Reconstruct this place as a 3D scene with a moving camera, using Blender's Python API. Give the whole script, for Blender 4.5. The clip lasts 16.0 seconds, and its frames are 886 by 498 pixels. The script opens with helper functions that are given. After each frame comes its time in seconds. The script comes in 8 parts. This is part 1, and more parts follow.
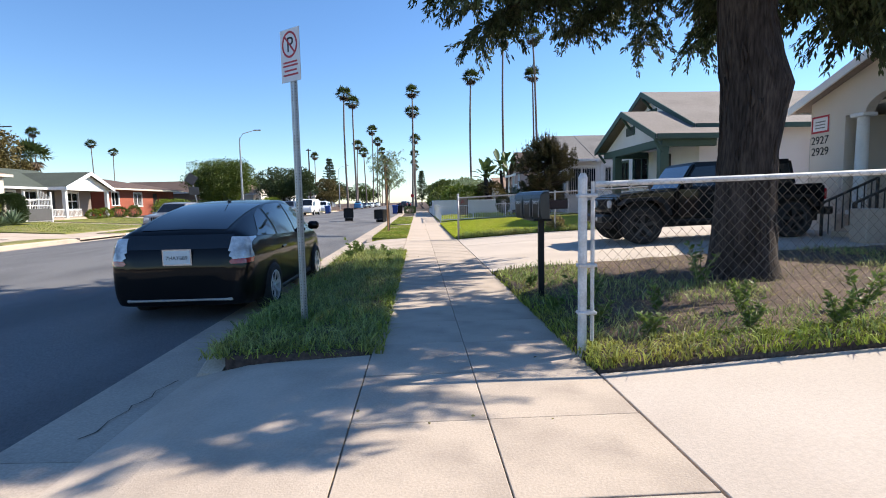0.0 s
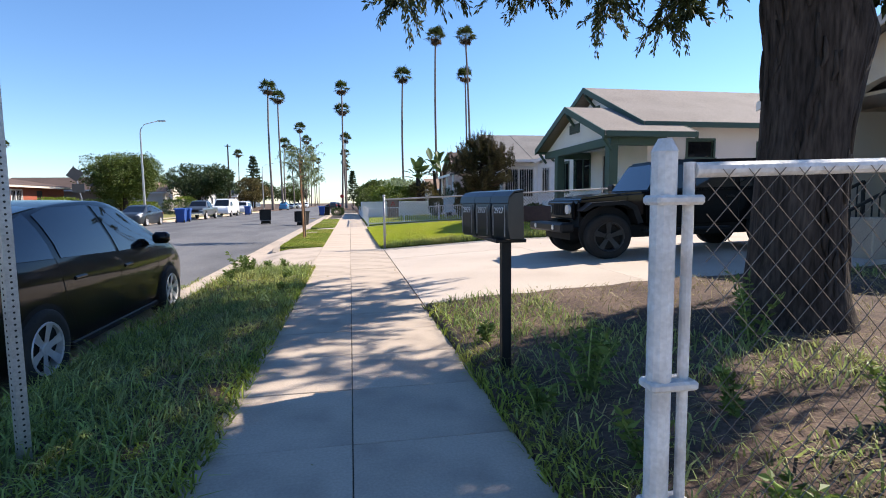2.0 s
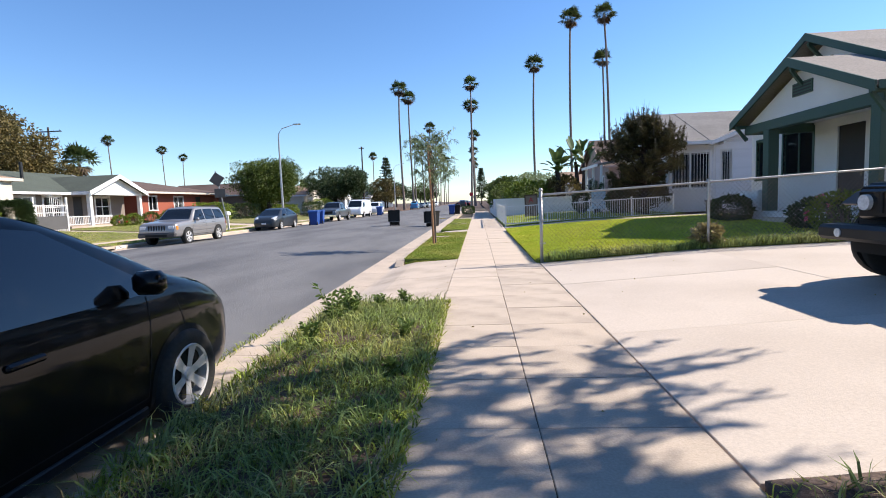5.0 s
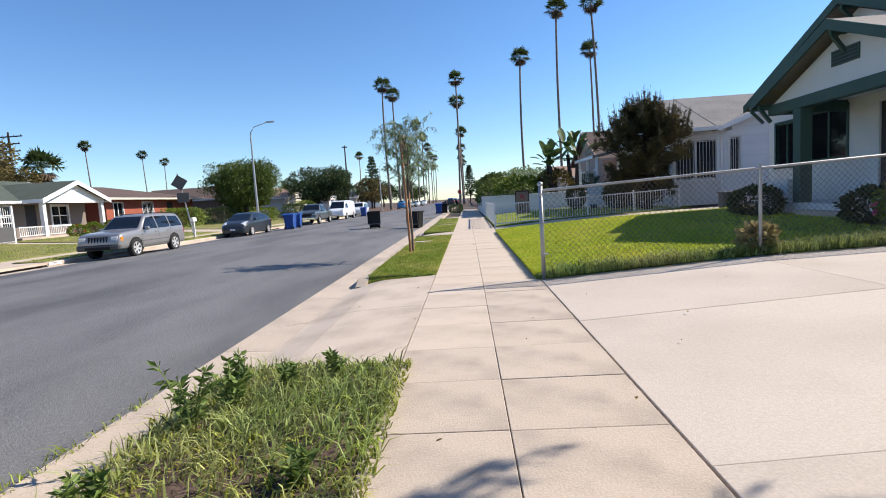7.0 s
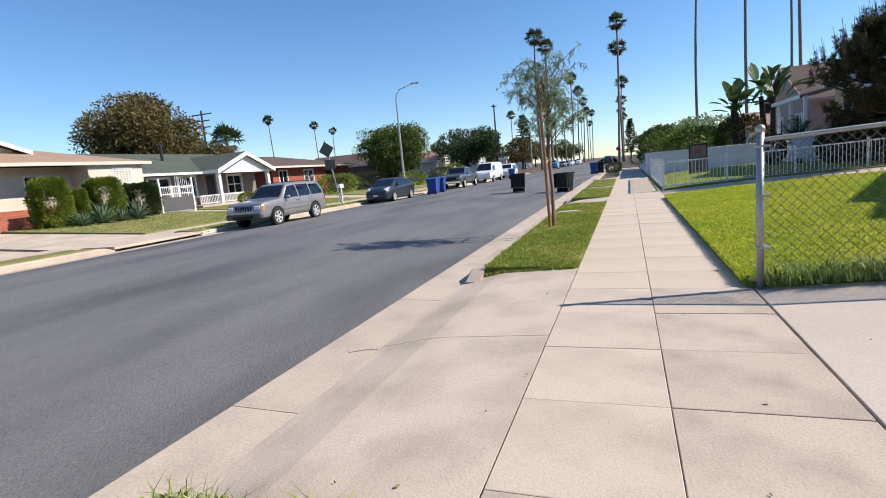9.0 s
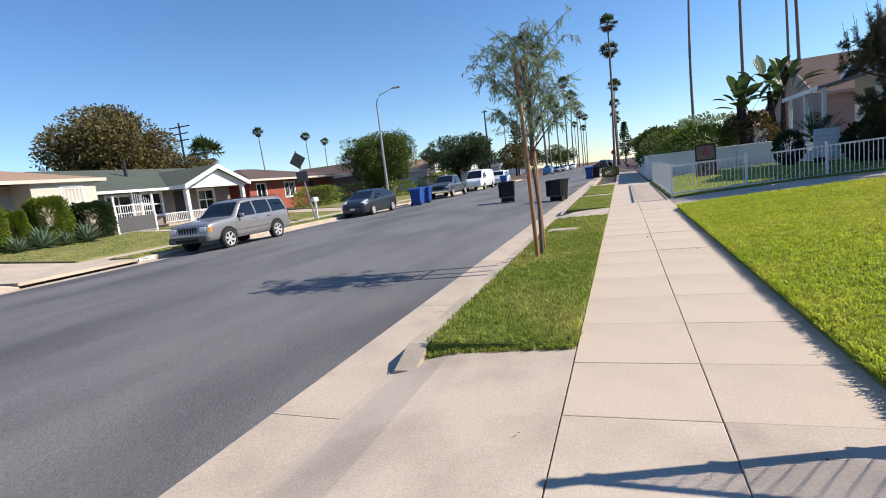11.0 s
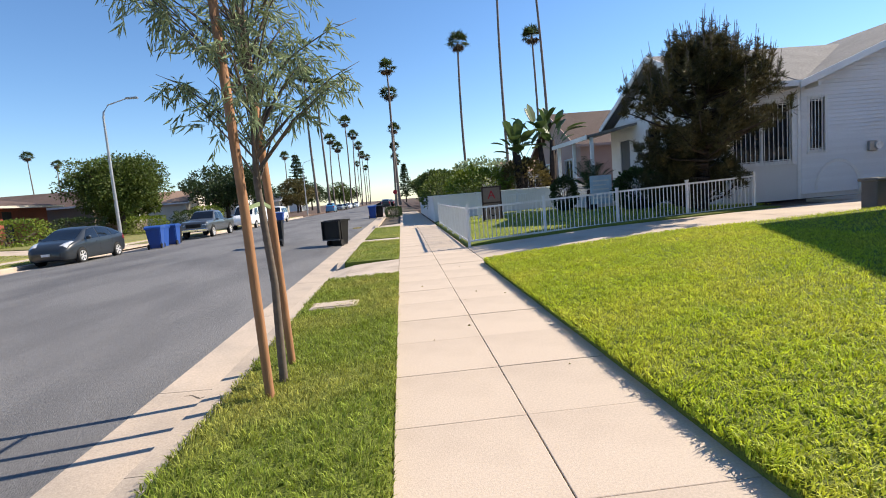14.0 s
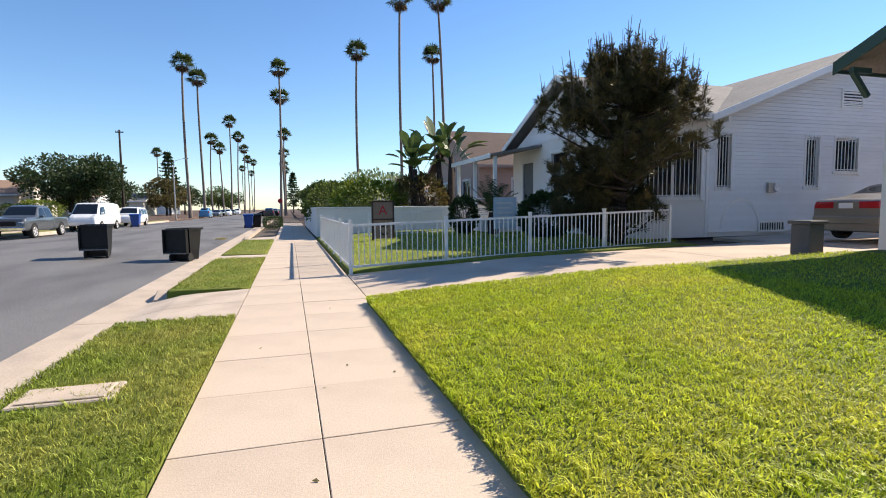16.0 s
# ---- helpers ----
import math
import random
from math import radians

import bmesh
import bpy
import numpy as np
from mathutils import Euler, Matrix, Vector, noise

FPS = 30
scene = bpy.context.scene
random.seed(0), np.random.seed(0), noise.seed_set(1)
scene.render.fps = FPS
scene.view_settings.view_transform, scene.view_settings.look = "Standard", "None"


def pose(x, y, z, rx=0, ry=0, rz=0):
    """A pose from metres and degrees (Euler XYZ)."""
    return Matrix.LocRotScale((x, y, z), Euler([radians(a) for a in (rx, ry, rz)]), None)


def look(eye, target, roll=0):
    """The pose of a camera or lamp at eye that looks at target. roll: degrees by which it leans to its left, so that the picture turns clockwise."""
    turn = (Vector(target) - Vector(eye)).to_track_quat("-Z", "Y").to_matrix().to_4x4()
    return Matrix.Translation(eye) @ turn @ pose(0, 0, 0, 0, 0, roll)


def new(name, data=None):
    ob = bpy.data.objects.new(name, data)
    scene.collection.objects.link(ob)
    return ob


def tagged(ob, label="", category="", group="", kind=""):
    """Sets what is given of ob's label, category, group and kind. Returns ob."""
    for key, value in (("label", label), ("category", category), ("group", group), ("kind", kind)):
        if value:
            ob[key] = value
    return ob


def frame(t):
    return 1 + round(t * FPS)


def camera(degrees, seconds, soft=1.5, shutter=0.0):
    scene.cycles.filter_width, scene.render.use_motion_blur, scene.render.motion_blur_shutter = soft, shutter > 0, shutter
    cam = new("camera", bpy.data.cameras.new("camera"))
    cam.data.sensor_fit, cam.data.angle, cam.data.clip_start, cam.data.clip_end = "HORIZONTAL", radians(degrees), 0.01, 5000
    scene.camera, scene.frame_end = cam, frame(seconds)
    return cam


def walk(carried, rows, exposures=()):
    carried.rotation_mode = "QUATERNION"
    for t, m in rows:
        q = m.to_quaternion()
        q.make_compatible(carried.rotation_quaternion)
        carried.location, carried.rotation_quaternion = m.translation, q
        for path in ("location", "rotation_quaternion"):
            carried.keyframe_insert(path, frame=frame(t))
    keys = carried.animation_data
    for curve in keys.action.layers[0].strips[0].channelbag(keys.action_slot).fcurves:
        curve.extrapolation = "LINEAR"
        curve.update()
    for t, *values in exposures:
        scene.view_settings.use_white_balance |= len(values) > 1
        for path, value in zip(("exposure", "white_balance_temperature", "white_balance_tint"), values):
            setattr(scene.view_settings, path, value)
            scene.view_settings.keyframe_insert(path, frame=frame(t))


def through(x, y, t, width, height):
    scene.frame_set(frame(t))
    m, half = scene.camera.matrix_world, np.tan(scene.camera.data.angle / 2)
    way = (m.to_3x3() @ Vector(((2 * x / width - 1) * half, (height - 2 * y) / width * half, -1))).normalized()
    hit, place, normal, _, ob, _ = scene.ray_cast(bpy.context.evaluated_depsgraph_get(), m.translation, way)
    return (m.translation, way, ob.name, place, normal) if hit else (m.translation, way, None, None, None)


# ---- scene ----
cam = camera(81.6, 16.0, soft=1.0)
METRES, EYE, TILT, LEAN, TURN = 22.35, 1.32, 0.0, 0.0, -2.67
ROWS = [
    (0.0, 0.0, 0.0, 0.0, -0.11, -5.29, 1.15),
    (0.5, 0.0065, 0.031, 0.0008, -7.93, -3.78, -0.63),
    (1.0, 0.0107, 0.0645, 0.0008, -12.0, -4.03, -0.35),
    (1.5, 0.0135, 0.0936, 0.0014, -11.73, -5.04, 0.61),
    (2.0, 0.0128, 0.1245, 0.0012, -7.56, -5.25, 0.62),
    (2.5, 0.0094, 0.1551, 0.0016, 0.91, -5.84, 1.02),
    (3.0, 0.0006, 0.1874, 0.0033, 10.24, -6.13, 1.62),
    (3.5, -0.0022, 0.2172, 0.0013, 13.75, -5.58, 1.76),
    (4.0, -0.006, 0.2472, 0.0022, 12.17, -5.25, 2.01),
    (4.5, -0.0076, 0.2784, 0.0013, 9.4, -5.39, 2.13),
    (5.0, -0.0112, 0.3092, 0.0019, 6.53, -5.25, 2.14),
    (7.5, -0.0109, 0.4575, 0.0038, 5.48, -5.75, 3.8),
    (8.0, -0.0136, 0.4888, 0.0055, 15.37, -7.66, 4.95),
    (8.5, -0.0132, 0.5155, 0.0045, 20.56, -8.69, 5.19),
    (9.0, -0.0159, 0.5457, 0.0038, 22.17, -8.53, 5.22),
    (9.5, -0.0173, 0.5772, 0.0047, 21.76, -7.65, 5.55),
    (12.0, -0.045, 0.7355, 0.0038, 21.13, -7.89, 7.51),
    (12.5, -0.0496, 0.7677, 0.0032, 17.69, -8.14, 7.55),
    (13.0, -0.0534, 0.802, 0.0032, 11.96, -7.83, 6.98),
    (13.5, -0.0533, 0.8316, 0.0043, 5.45, -6.96, 5.96),
    (14.0, -0.0524, 0.8643, 0.0037, -2.0, -5.96, 4.71),
    (14.5, -0.0482, 0.897, 0.0022, -8.79, -5.15, 3.66),
    (15.0, -0.0432, 0.9286, 0.0022, -13.47, -4.63, 2.66),
    (15.5, -0.038, 0.9624, 0.0023, -15.59, -4.59, 1.62),
    (16.0, -0.0349, 0.9913, 0.0012, -13.93, -4.63, 0.62),
]
walk(cam, [(t, pose(0, 0, EYE, TILT, LEAN, TURN) @ pose(METRES * x, METRES * y, METRES * z, 90 + pitch, roll, yaw)) for t, x, y, z, yaw, pitch, roll in ROWS], exposures=((0.0, 0.82, 6600, 12), (3.0, 0.88, 6600, 15), (5.0, 0.76, 6500, 14), (7.5, 0.56, 6450, 12), (9.5, 0.48, 6450, 12), (12.0, 0.50, 6500, 12), (14.0, 0.69, 6850, 12), (16.0, 0.73, 6950, 13)))

# ---- light ----
SUN_DIR = Vector((0.95, 0.31, 0.0)).normalized()
SUN_ELEV = radians(39.0)
sun_data = bpy.data.lights.new("sun", "SUN")
sun_data.energy, sun_data.angle, sun_data.color = 5.0, radians(0.53), (1.0, 0.93, 0.80)
sun = new("sun", sun_data)
to_sun = Vector((SUN_DIR.x * math.cos(SUN_ELEV), SUN_DIR.y * math.cos(SUN_ELEV), math.sin(SUN_ELEV)))
sun.matrix_world = look(to_sun * 60, (0, 0, 0))
world = bpy.data.worlds.new("sky")
scene.world = world
world.use_nodes = True
wn = world.node_tree.nodes
sky = wn.new("ShaderNodeTexSky")
sky.sky_type, sky.sun_disc = "NISHITA", False
sky.sun_elevation, sky.sun_rotation = SUN_ELEV, math.atan2(SUN_DIR.x, SUN_DIR.y)
sky.air_density, sky.dust_density, sky.ozone_density = 1.0, 0.0, 2.6
wn["Background"].inputs["Strength"].default_value = 0.092
clear = wn.new("ShaderNodeHueSaturation")
clear.inputs["Saturation"].default_value, clear.inputs["Value"].default_value = 1.12, 1.1
world.node_tree.links.new(sky.outputs["Color"], clear.inputs["Color"])
tint = wn.new("ShaderNodeMix")
tint.data_type, tint.blend_type = "RGBA", "MULTIPLY"
tint.inputs[0].default_value = 1.0
tint.inputs[7].default_value = (0.86, 0.99, 1.13, 1.0)
world.node_tree.links.new(clear.outputs["Color"], tint.inputs[6])
world.node_tree.links.new(tint.outputs[2], wn["Background"].inputs["Color"])

# ---- materials ----
def paint(name, base, rough=0.8, fine=40.0, coarse=1.5, vary=0.12, tone=None, stain=0.3, bump=0.0, bump_scale=None, metal=0.0,
          spec=0.4, coat=0.0, island=0.0, pieces=0.0, stretch=(1, 1, 1)):
    """A surface with grain and stains at two real-world scales."""
    m = bpy.data.materials.new(name)
    m.use_nodes = True
    n, l = m.node_tree.nodes, m.node_tree.links
    b = n["Principled BSDF"]
    b.inputs["Roughness"].default_value, b.inputs["Metallic"].default_value = rough, metal
    b.inputs["Specular IOR Level"].default_value, b.inputs["Coat Weight"].default_value = spec, coat
    b.inputs["Coat Roughness"].default_value = 0.04
    co = n.new("ShaderNodeTexCoord")
    mp = n.new("ShaderNodeMapping")
    mp.inputs["Scale"].default_value = stretch
    l.new(co.outputs["Object"], mp.inputs["Vector"])
    big, small = n.new("ShaderNodeTexNoise"), n.new("ShaderNodeTexNoise")
    for t, s, d in ((big, coarse, 5.0), (small, fine, 4.0)):
        t.inputs["Scale"].default_value, t.inputs["Detail"].default_value = s, d
        l.new(mp.outputs["Vector"], t.inputs["Vector"])
    ramp = n.new("ShaderNodeMapRange")
    ramp.inputs["From Min"].default_value, ramp.inputs["From Max"].default_value = 0.42, 0.68
    l.new(big.outputs["Fac"], ramp.inputs["Value"])
    mul = n.new("ShaderNodeMath")
    mul.operation, mul.inputs[1].default_value = "MULTIPLY", stain
    l.new(ramp.outputs["Result"], mul.inputs[0])
    mix = n.new("ShaderNodeMix")
    mix.data_type = "RGBA"
    tone = tone or tuple(c * 0.6 for c in base)
    mix.inputs["A"].default_value, mix.inputs["B"].default_value = (*base, 1), (*tone, 1)
    l.new(mul.outputs["Value"], mix.inputs["Factor"])
    val = n.new("ShaderNodeMapRange")
    val.inputs["To Min"].default_value, val.inputs["To Max"].default_value = 1 - vary, 1 + vary
    val.inputs["From Min"].default_value, val.inputs["From Max"].default_value = 0.3, 0.7
    l.new(small.outputs["Fac"], val.inputs["Value"])
    hsv = n.new("ShaderNodeHueSaturation")
    l.new(mix.outputs["Result"], hsv.inputs["Color"])
    last = val.outputs["Result"]
    for amount, node, socket in ((island, "ShaderNodeNewGeometry", "Random Per Island"), (pieces, "ShaderNodeObjectInfo", "Random")):
        if amount:
            g = n.new(node)
            r = n.new("ShaderNodeMapRange")
            r.inputs["To Min"].default_value, r.inputs["To Max"].default_value = 1 - amount, 1 + amount
            l.new(g.outputs[socket], r.inputs["Value"])
            k = n.new("ShaderNodeMath")
            k.operation = "MULTIPLY"
            l.new(last, k.inputs[0]), l.new(r.outputs["Result"], k.inputs[1])
            last = k.outputs["Value"]
    l.new(last, hsv.inputs["Value"])
    l.new(hsv.outputs["Color"], b.inputs["Base Color"])
    if bump:
        bn, bt = n.new("ShaderNodeBump"), n.new("ShaderNodeTexNoise")
        bt.inputs["Scale"].default_value, bt.inputs["Detail"].default_value = bump_scale or fine, 6.0
        l.new(mp.outputs["Vector"], bt.inputs["Vector"])
        bn.inputs["Strength"].default_value, bn.inputs["Distance"].default_value = min(1.0, bump), 0.02
        l.new(bt.outputs["Fac"], bn.inputs["Height"])
        l.new(bn.outputs["Normal"], b.inputs["Normal"])
    return m


def leafy(name, base, tone, island=0.35, rough=0.55, through=0.25):
    m = paint(name, base, rough, 8, 0.8, 0.15, tone, 0.7, island=island, spec=0.3)
    b = m.node_tree.nodes["Principled BSDF"]
    b.inputs["Transmission Weight"].default_value = 0.0
    n, l = m.node_tree.nodes, m.node_tree.links
    tr, mx = n.new("ShaderNodeBsdfTranslucent"), n.new("ShaderNodeMixShader")
    mx.inputs["Fac"].default_value = through
    hs = [k for k in n if k.bl_idname == "ShaderNodeHueSaturation"][0]
    l.new(hs.outputs["Color"], tr.inputs["Color"])
    out = n["Material Output"]
    l.new(b.outputs["BSDF"], mx.inputs[1]), l.new(tr.outputs["BSDF"], mx.inputs[2])
    l.new(mx.outputs["Shader"], out.inputs["Surface"])
    return m


asphalt = paint("asphalt", (0.155, 0.150, 0.148), 0.75, 110, 0.6, 0.32, (0.085, 0.082, 0.083), 1.0, 0.5, 150, spec=0.5, stretch=(1, 0.3, 1))
concrete = paint("concrete", (0.53, 0.43, 0.34), 0.9, 70, 0.9, 0.10, (0.39, 0.31, 0.245), 0.8, 0.15, 120, pieces=0.025)
old_concrete = paint("old_concrete", (0.48, 0.395, 0.318), 0.92, 60, 1.8, 0.09, (0.345, 0.282, 0.23), 1.0, 0.2, 70, pieces=0.04)
apron_conc = paint("driveway_concrete", (0.53, 0.435, 0.35), 0.9, 50, 1.4, 0.07, (0.40, 0.325, 0.26), 1.0, 0.2, 90, pieces=0.02)
drive_conc = paint("pale_concrete", (0.54, 0.46, 0.39), 0.9, 50, 0.5, 0.08, (0.42, 0.35, 0.29), 0.75, 0.15, 90, pieces=0.03)
curb_conc = paint("curb_concrete", (0.48, 0.39, 0.31), 0.88, 50, 1.2, 0.12, (0.34, 0.285, 0.235), 0.8, 0.15, 80, pieces=0.06)
joint_dirt = paint("joint_dirt", (0.10, 0.08, 0.06), 0.95, 30, 2, 0.3)
soil = paint("soil", (0.075, 0.047, 0.036), 0.95, 25, 1.2, 0.45, (0.20, 0.135, 0.098), 0.55, 0.8, 30)
turf_dry = paint("thin_turf", (0.17, 0.17, 0.05), 0.95, 40, 0.8, 0.4, (0.26, 0.22, 0.09), 0.7, 0.6, 60)
turf = paint("turf_soil", (0.12, 0.15, 0.018), 0.95, 60, 0.8, 0.4, (0.19, 0.20, 0.035), 0.6, 0.8, 60)
lawn_blade = leafy("lawn_blade", (0.45, 0.52, 0.04), (0.62, 0.58, 0.08), 0.5, through=0.4)
strip_blade = leafy("strip_blade", (0.25, 0.31, 0.045), (0.46, 0.41, 0.11), 0.6, through=0.35)
weed_blade = leafy("weed_blade", (0.23, 0.30, 0.09), (0.42, 0.40, 0.16), 0.65, through=0.35)
dry_blade = leafy("dry_blade", (0.36, 0.30, 0.13), (0.28, 0.24, 0.10), 0.4)
white_paint = paint("white_paint", (0.78, 0.78, 0.77), 0.55, 30, 1.0, 0.05, (0.55, 0.54, 0.52), 0.35, 0.1, 60)
siding_white = paint("white_siding", (0.74, 0.75, 0.77), 0.6, 30, 0.7, 0.05, (0.58, 0.58, 0.58), 0.4, 0.1, 40, pieces=0.04)
stucco_white = paint("white_stucco", (0.72, 0.71, 0.69), 0.9, 80, 0.6, 0.06, (0.56, 0.54, 0.52), 0.4, 0.5, 90)
stucco_cream = paint("cream_stucco", (0.66, 0.60, 0.52), 0.9, 80, 0.5, 0.05, (0.52, 0.47, 0.40), 0.4, 0.5, 90)
stucco_tan = paint("tan_stucco", (0.22, 0.18, 0.15), 0.9, 80, 0.6, 0.06, (0.18, 0.15, 0.125), 0.5, 0.5, 90)
stucco_pale = paint("pale_cream_stucco", (0.60, 0.54, 0.45), 0.9, 80, 0.5, 0.05, (0.50, 0.45, 0.37), 0.4, 0.5, 90)
stucco_pink = paint("pink_stucco", (0.52, 0.36, 0.30), 0.9, 80, 0.6, 0.06, (0.42, 0.29, 0.24), 0.5, 0.5, 90)
brick_red = paint("red_brick", (0.36, 0.10, 0.06), 0.9, 40, 1.2, 0.2, (0.26, 0.08, 0.05), 0.6, 0.5, 60, pieces=0.15, island=0.15)
roof_grey = paint("grey_shingle", (0.20, 0.188, 0.18), 0.92, 18, 0.7, 0.3, (0.13, 0.12, 0.115), 0.6, 0.7, 25, island=0.12)
roof_brown = paint("brown_shingle", (0.105, 0.07, 0.058), 0.95, 18, 0.7, 0.2, (0.075, 0.05, 0.04), 0.6, 0.7, 25, island=0.12)
roof_tan = paint("tan_shingle", (0.30, 0.195, 0.135), 0.92, 18, 0.7, 0.2, (0.25, 0.17, 0.12), 0.6, 0.7, 25, island=0.12)
roof_taupe = paint("taupe_shingle", (0.26, 0.225, 0.20), 0.92, 18, 0.7, 0.18, (0.20, 0.17, 0.15), 0.6, 0.7, 25, island=0.12)
roof_green = paint("green_shingle", (0.075, 0.088, 0.07), 0.95, 18, 0.7, 0.2, (0.055, 0.065, 0.05), 0.6, 0.7, 25, island=0.12)
green_trim = paint("green_trim", (0.045, 0.085, 0.065), 0.6, 30, 1.2, 0.1, (0.04, 0.085, 0.06), 0.5, 0.1)
dark_wood = paint("dark_door", (0.03, 0.028, 0.027), 0.6, 30, 2, 0.2)
grey_door = paint("grey_door", (0.10, 0.105, 0.11), 0.5, 30, 2, 0.1)
bar_white = paint("white_iron", (0.75, 0.75, 0.75), 0.45, 40, 2, 0.05, (0.5, 0.47, 0.43), 0.3)
bar_dark = paint("dark_iron", (0.02, 0.02, 0.02), 0.5, 40, 2, 0.1)
galv = paint("galvanised_steel", (0.42, 0.42, 0.42), 0.45, 60, 3, 0.15, (0.28, 0.26, 0.24), 0.5, 0.1, metal=0.7)
galv_paint = paint("worn_white_pipe", (0.62, 0.62, 0.62), 0.55, 60, 6, 0.12, (0.33, 0.30, 0.27), 0.55, 0.2)
black_plastic = paint("black_plastic", (0.010, 0.010, 0.011), 0.5, 60, 3, 0.1, (0.02, 0.02, 0.02), 0.5, spec=0.25)
blue_plastic = paint("blue_plastic", (0.015, 0.07, 0.30), 0.45, 60, 3, 0.08, (0.02, 0.06, 0.22), 0.5)
black_paint = paint("black_car_paint", (0.004, 0.004, 0.005), 0.35, 20, 1.5, 0.05, (0.006, 0.006, 0.006), 0.5, spec=0.05, coat=0.5)
silver_paint = paint("silver_car_paint", (0.27, 0.26, 0.26), 0.35, 20, 1.5, 0.04, (0.23, 0.22, 0.22), 0.4, metal=0.4, coat=0.6)
slate_paint = paint("slate_car_paint", (0.022, 0.027, 0.033), 0.35, 20, 1.5, 0.04, (0.018, 0.022, 0.026), 0.4, coat=0.4)
white_car = paint("white_car_paint", (0.78, 0.78, 0.78), 0.3, 20, 1.5, 0.03, (0.68, 0.68, 0.67), 0.4, coat=0.8)
blue_car = paint("blue_car_paint", (0.05, 0.25, 0.48), 0.3, 20, 1.5, 0.03, (0.04, 0.2, 0.4), 0.4, coat=0.8)
grey_car = paint("grey_car_paint", (0.09, 0.10, 0.11), 0.3, 20, 1.5, 0.03, (0.07, 0.08, 0.09), 0.4, metal=0.3, coat=0.8)
tan_car = paint("champagne_car_paint", (0.24, 0.21, 0.175), 0.3, 20, 1.5, 0.03, (0.21, 0.185, 0.155), 0.4, metal=0.3, coat=0.8)
rubber = paint("tyre_rubber", (0.018, 0.018, 0.018), 0.85, 40, 5, 0.2, (0.03, 0.028, 0.025), 0.5)
alloy = paint("wheel_alloy", (0.60, 0.59, 0.59), 0.4, 30, 4, 0.05, (0.55, 0.53, 0.52), 0.4, metal=0.35)
old_wire = paint("weathered_wire", (0.20, 0.18, 0.16), 0.55, 60, 3, 0.3, (0.11, 0.08, 0.06), 0.7, metal=0.4)
dark_rim = paint("dark_rim", (0.03, 0.03, 0.03), 0.4, 30, 4, 0.1)
underbody = paint("underbody", (0.012, 0.012, 0.012), 0.9, 30, 4, 0.1)
chrome = paint("chrome", (0.75, 0.75, 0.76), 0.12, 30, 4, 0.03, metal=1.0)
red_lens = paint("red_lens", (0.42, 0.015, 0.02), 0.12, 30, 4, 0.05, spec=0.6, coat=1.0)
clear_lens = paint("clear_lens", (0.62, 0.64, 0.66), 0.15, 30, 12, 0.15, (0.4, 0.4, 0.42), 0.6, spec=0.6, coat=1.0)
amber_lens = paint("amber_lens", (0.7, 0.25, 0.03), 0.2, 30, 4, 0.05, coat=1.0)
tint_glass = paint("tinted_glass", (0.008, 0.009, 0.010), 0.04, 10, 1, 0.02, spec=0.8)
house_glass = paint("window_glass", (0.010, 0.011, 0.013), 0.06, 10, 1, 0.02, spec=0.35, coat=0.0)
curtain = paint("window_blind", (0.34, 0.34, 0.34), 0.8, 30, 3, 0.1, stretch=(1, 1, 12))
bark = paint("tree_bark", (0.042, 0.032, 0.027), 0.95, 34, 5, 0.55, (0.085, 0.066, 0.055), 0.6, 1.0, 26, spec=0.15, stretch=(1, 1, 0.14))
palm_bark = paint("palm_bark", (0.20, 0.165, 0.14), 0.95, 8, 2, 0.25, (0.14, 0.11, 0.095), 0.6, 0.6, 10, stretch=(1, 1, 2))
twig_bark = paint("twig_bark", (0.14, 0.11, 0.09), 0.9, 20, 4, 0.2)
stake_wood = paint("stake_wood", (0.34, 0.17, 0.085), 0.85, 30, 3, 0.2, (0.24, 0.12, 0.06), 0.6, 0.3, 30, stretch=(1, 1, 0.15))
sign_white = paint("sign_white", (0.74, 0.73, 0.73), 0.45, 30, 4, 0.04, (0.6, 0.58, 0.56), 0.3)
sign_red = paint("sign_red", (0.45, 0.02, 0.03), 0.45, 30, 4, 0.05)
sign_grey = paint("sign_back", (0.20, 0.20, 0.20), 0.5, 30, 4, 0.08, metal=0.5)
ink = paint("black_ink", (0.02, 0.02, 0.02), 0.7, 30, 4, 0.05)

# ---- building helpers ----
def part(name, bm, material, parent=None, label="", smooth=False):
    me = bpy.data.meshes.new(name)
    if smooth:
        for f in bm.faces:
            f.smooth = True
    bm.to_mesh(me)
    bm.free()
    me.materials.append(material)
    ob = new(name, me)
    if parent:
        ob.parent = parent
    if label:
        ob["label"] = label
    return ob


def thing(name, place, label, category, group="", kind="", turn=0.0):
    e = new(name)
    e.empty_display_size = 0.2
    e.matrix_world = pose(*place, 0, 0, turn)
    return tagged(e, label, category, group, kind)


def box(bm, x0, x1, y0, y1, z0, z1, bev=0.0):
    vs = bmesh.ops.create_cube(bm, size=1.0, matrix=Matrix.LocRotScale(((x0 + x1) / 2, (y0 + y1) / 2, (z0 + z1) / 2), None,
                               (abs(x1 - x0), abs(y1 - y0), abs(z1 - z0))))["verts"]
    if bev:
        bmesh.ops.bevel(bm, geom=list({e for v in vs for e in v.link_edges}), offset=bev, segments=1, affect="EDGES")
    return bm


def boxes(*rows, bev=0.0):
    bm = bmesh.new()
    for r in rows:
        box(bm, *r, bev=bev)
    return bm


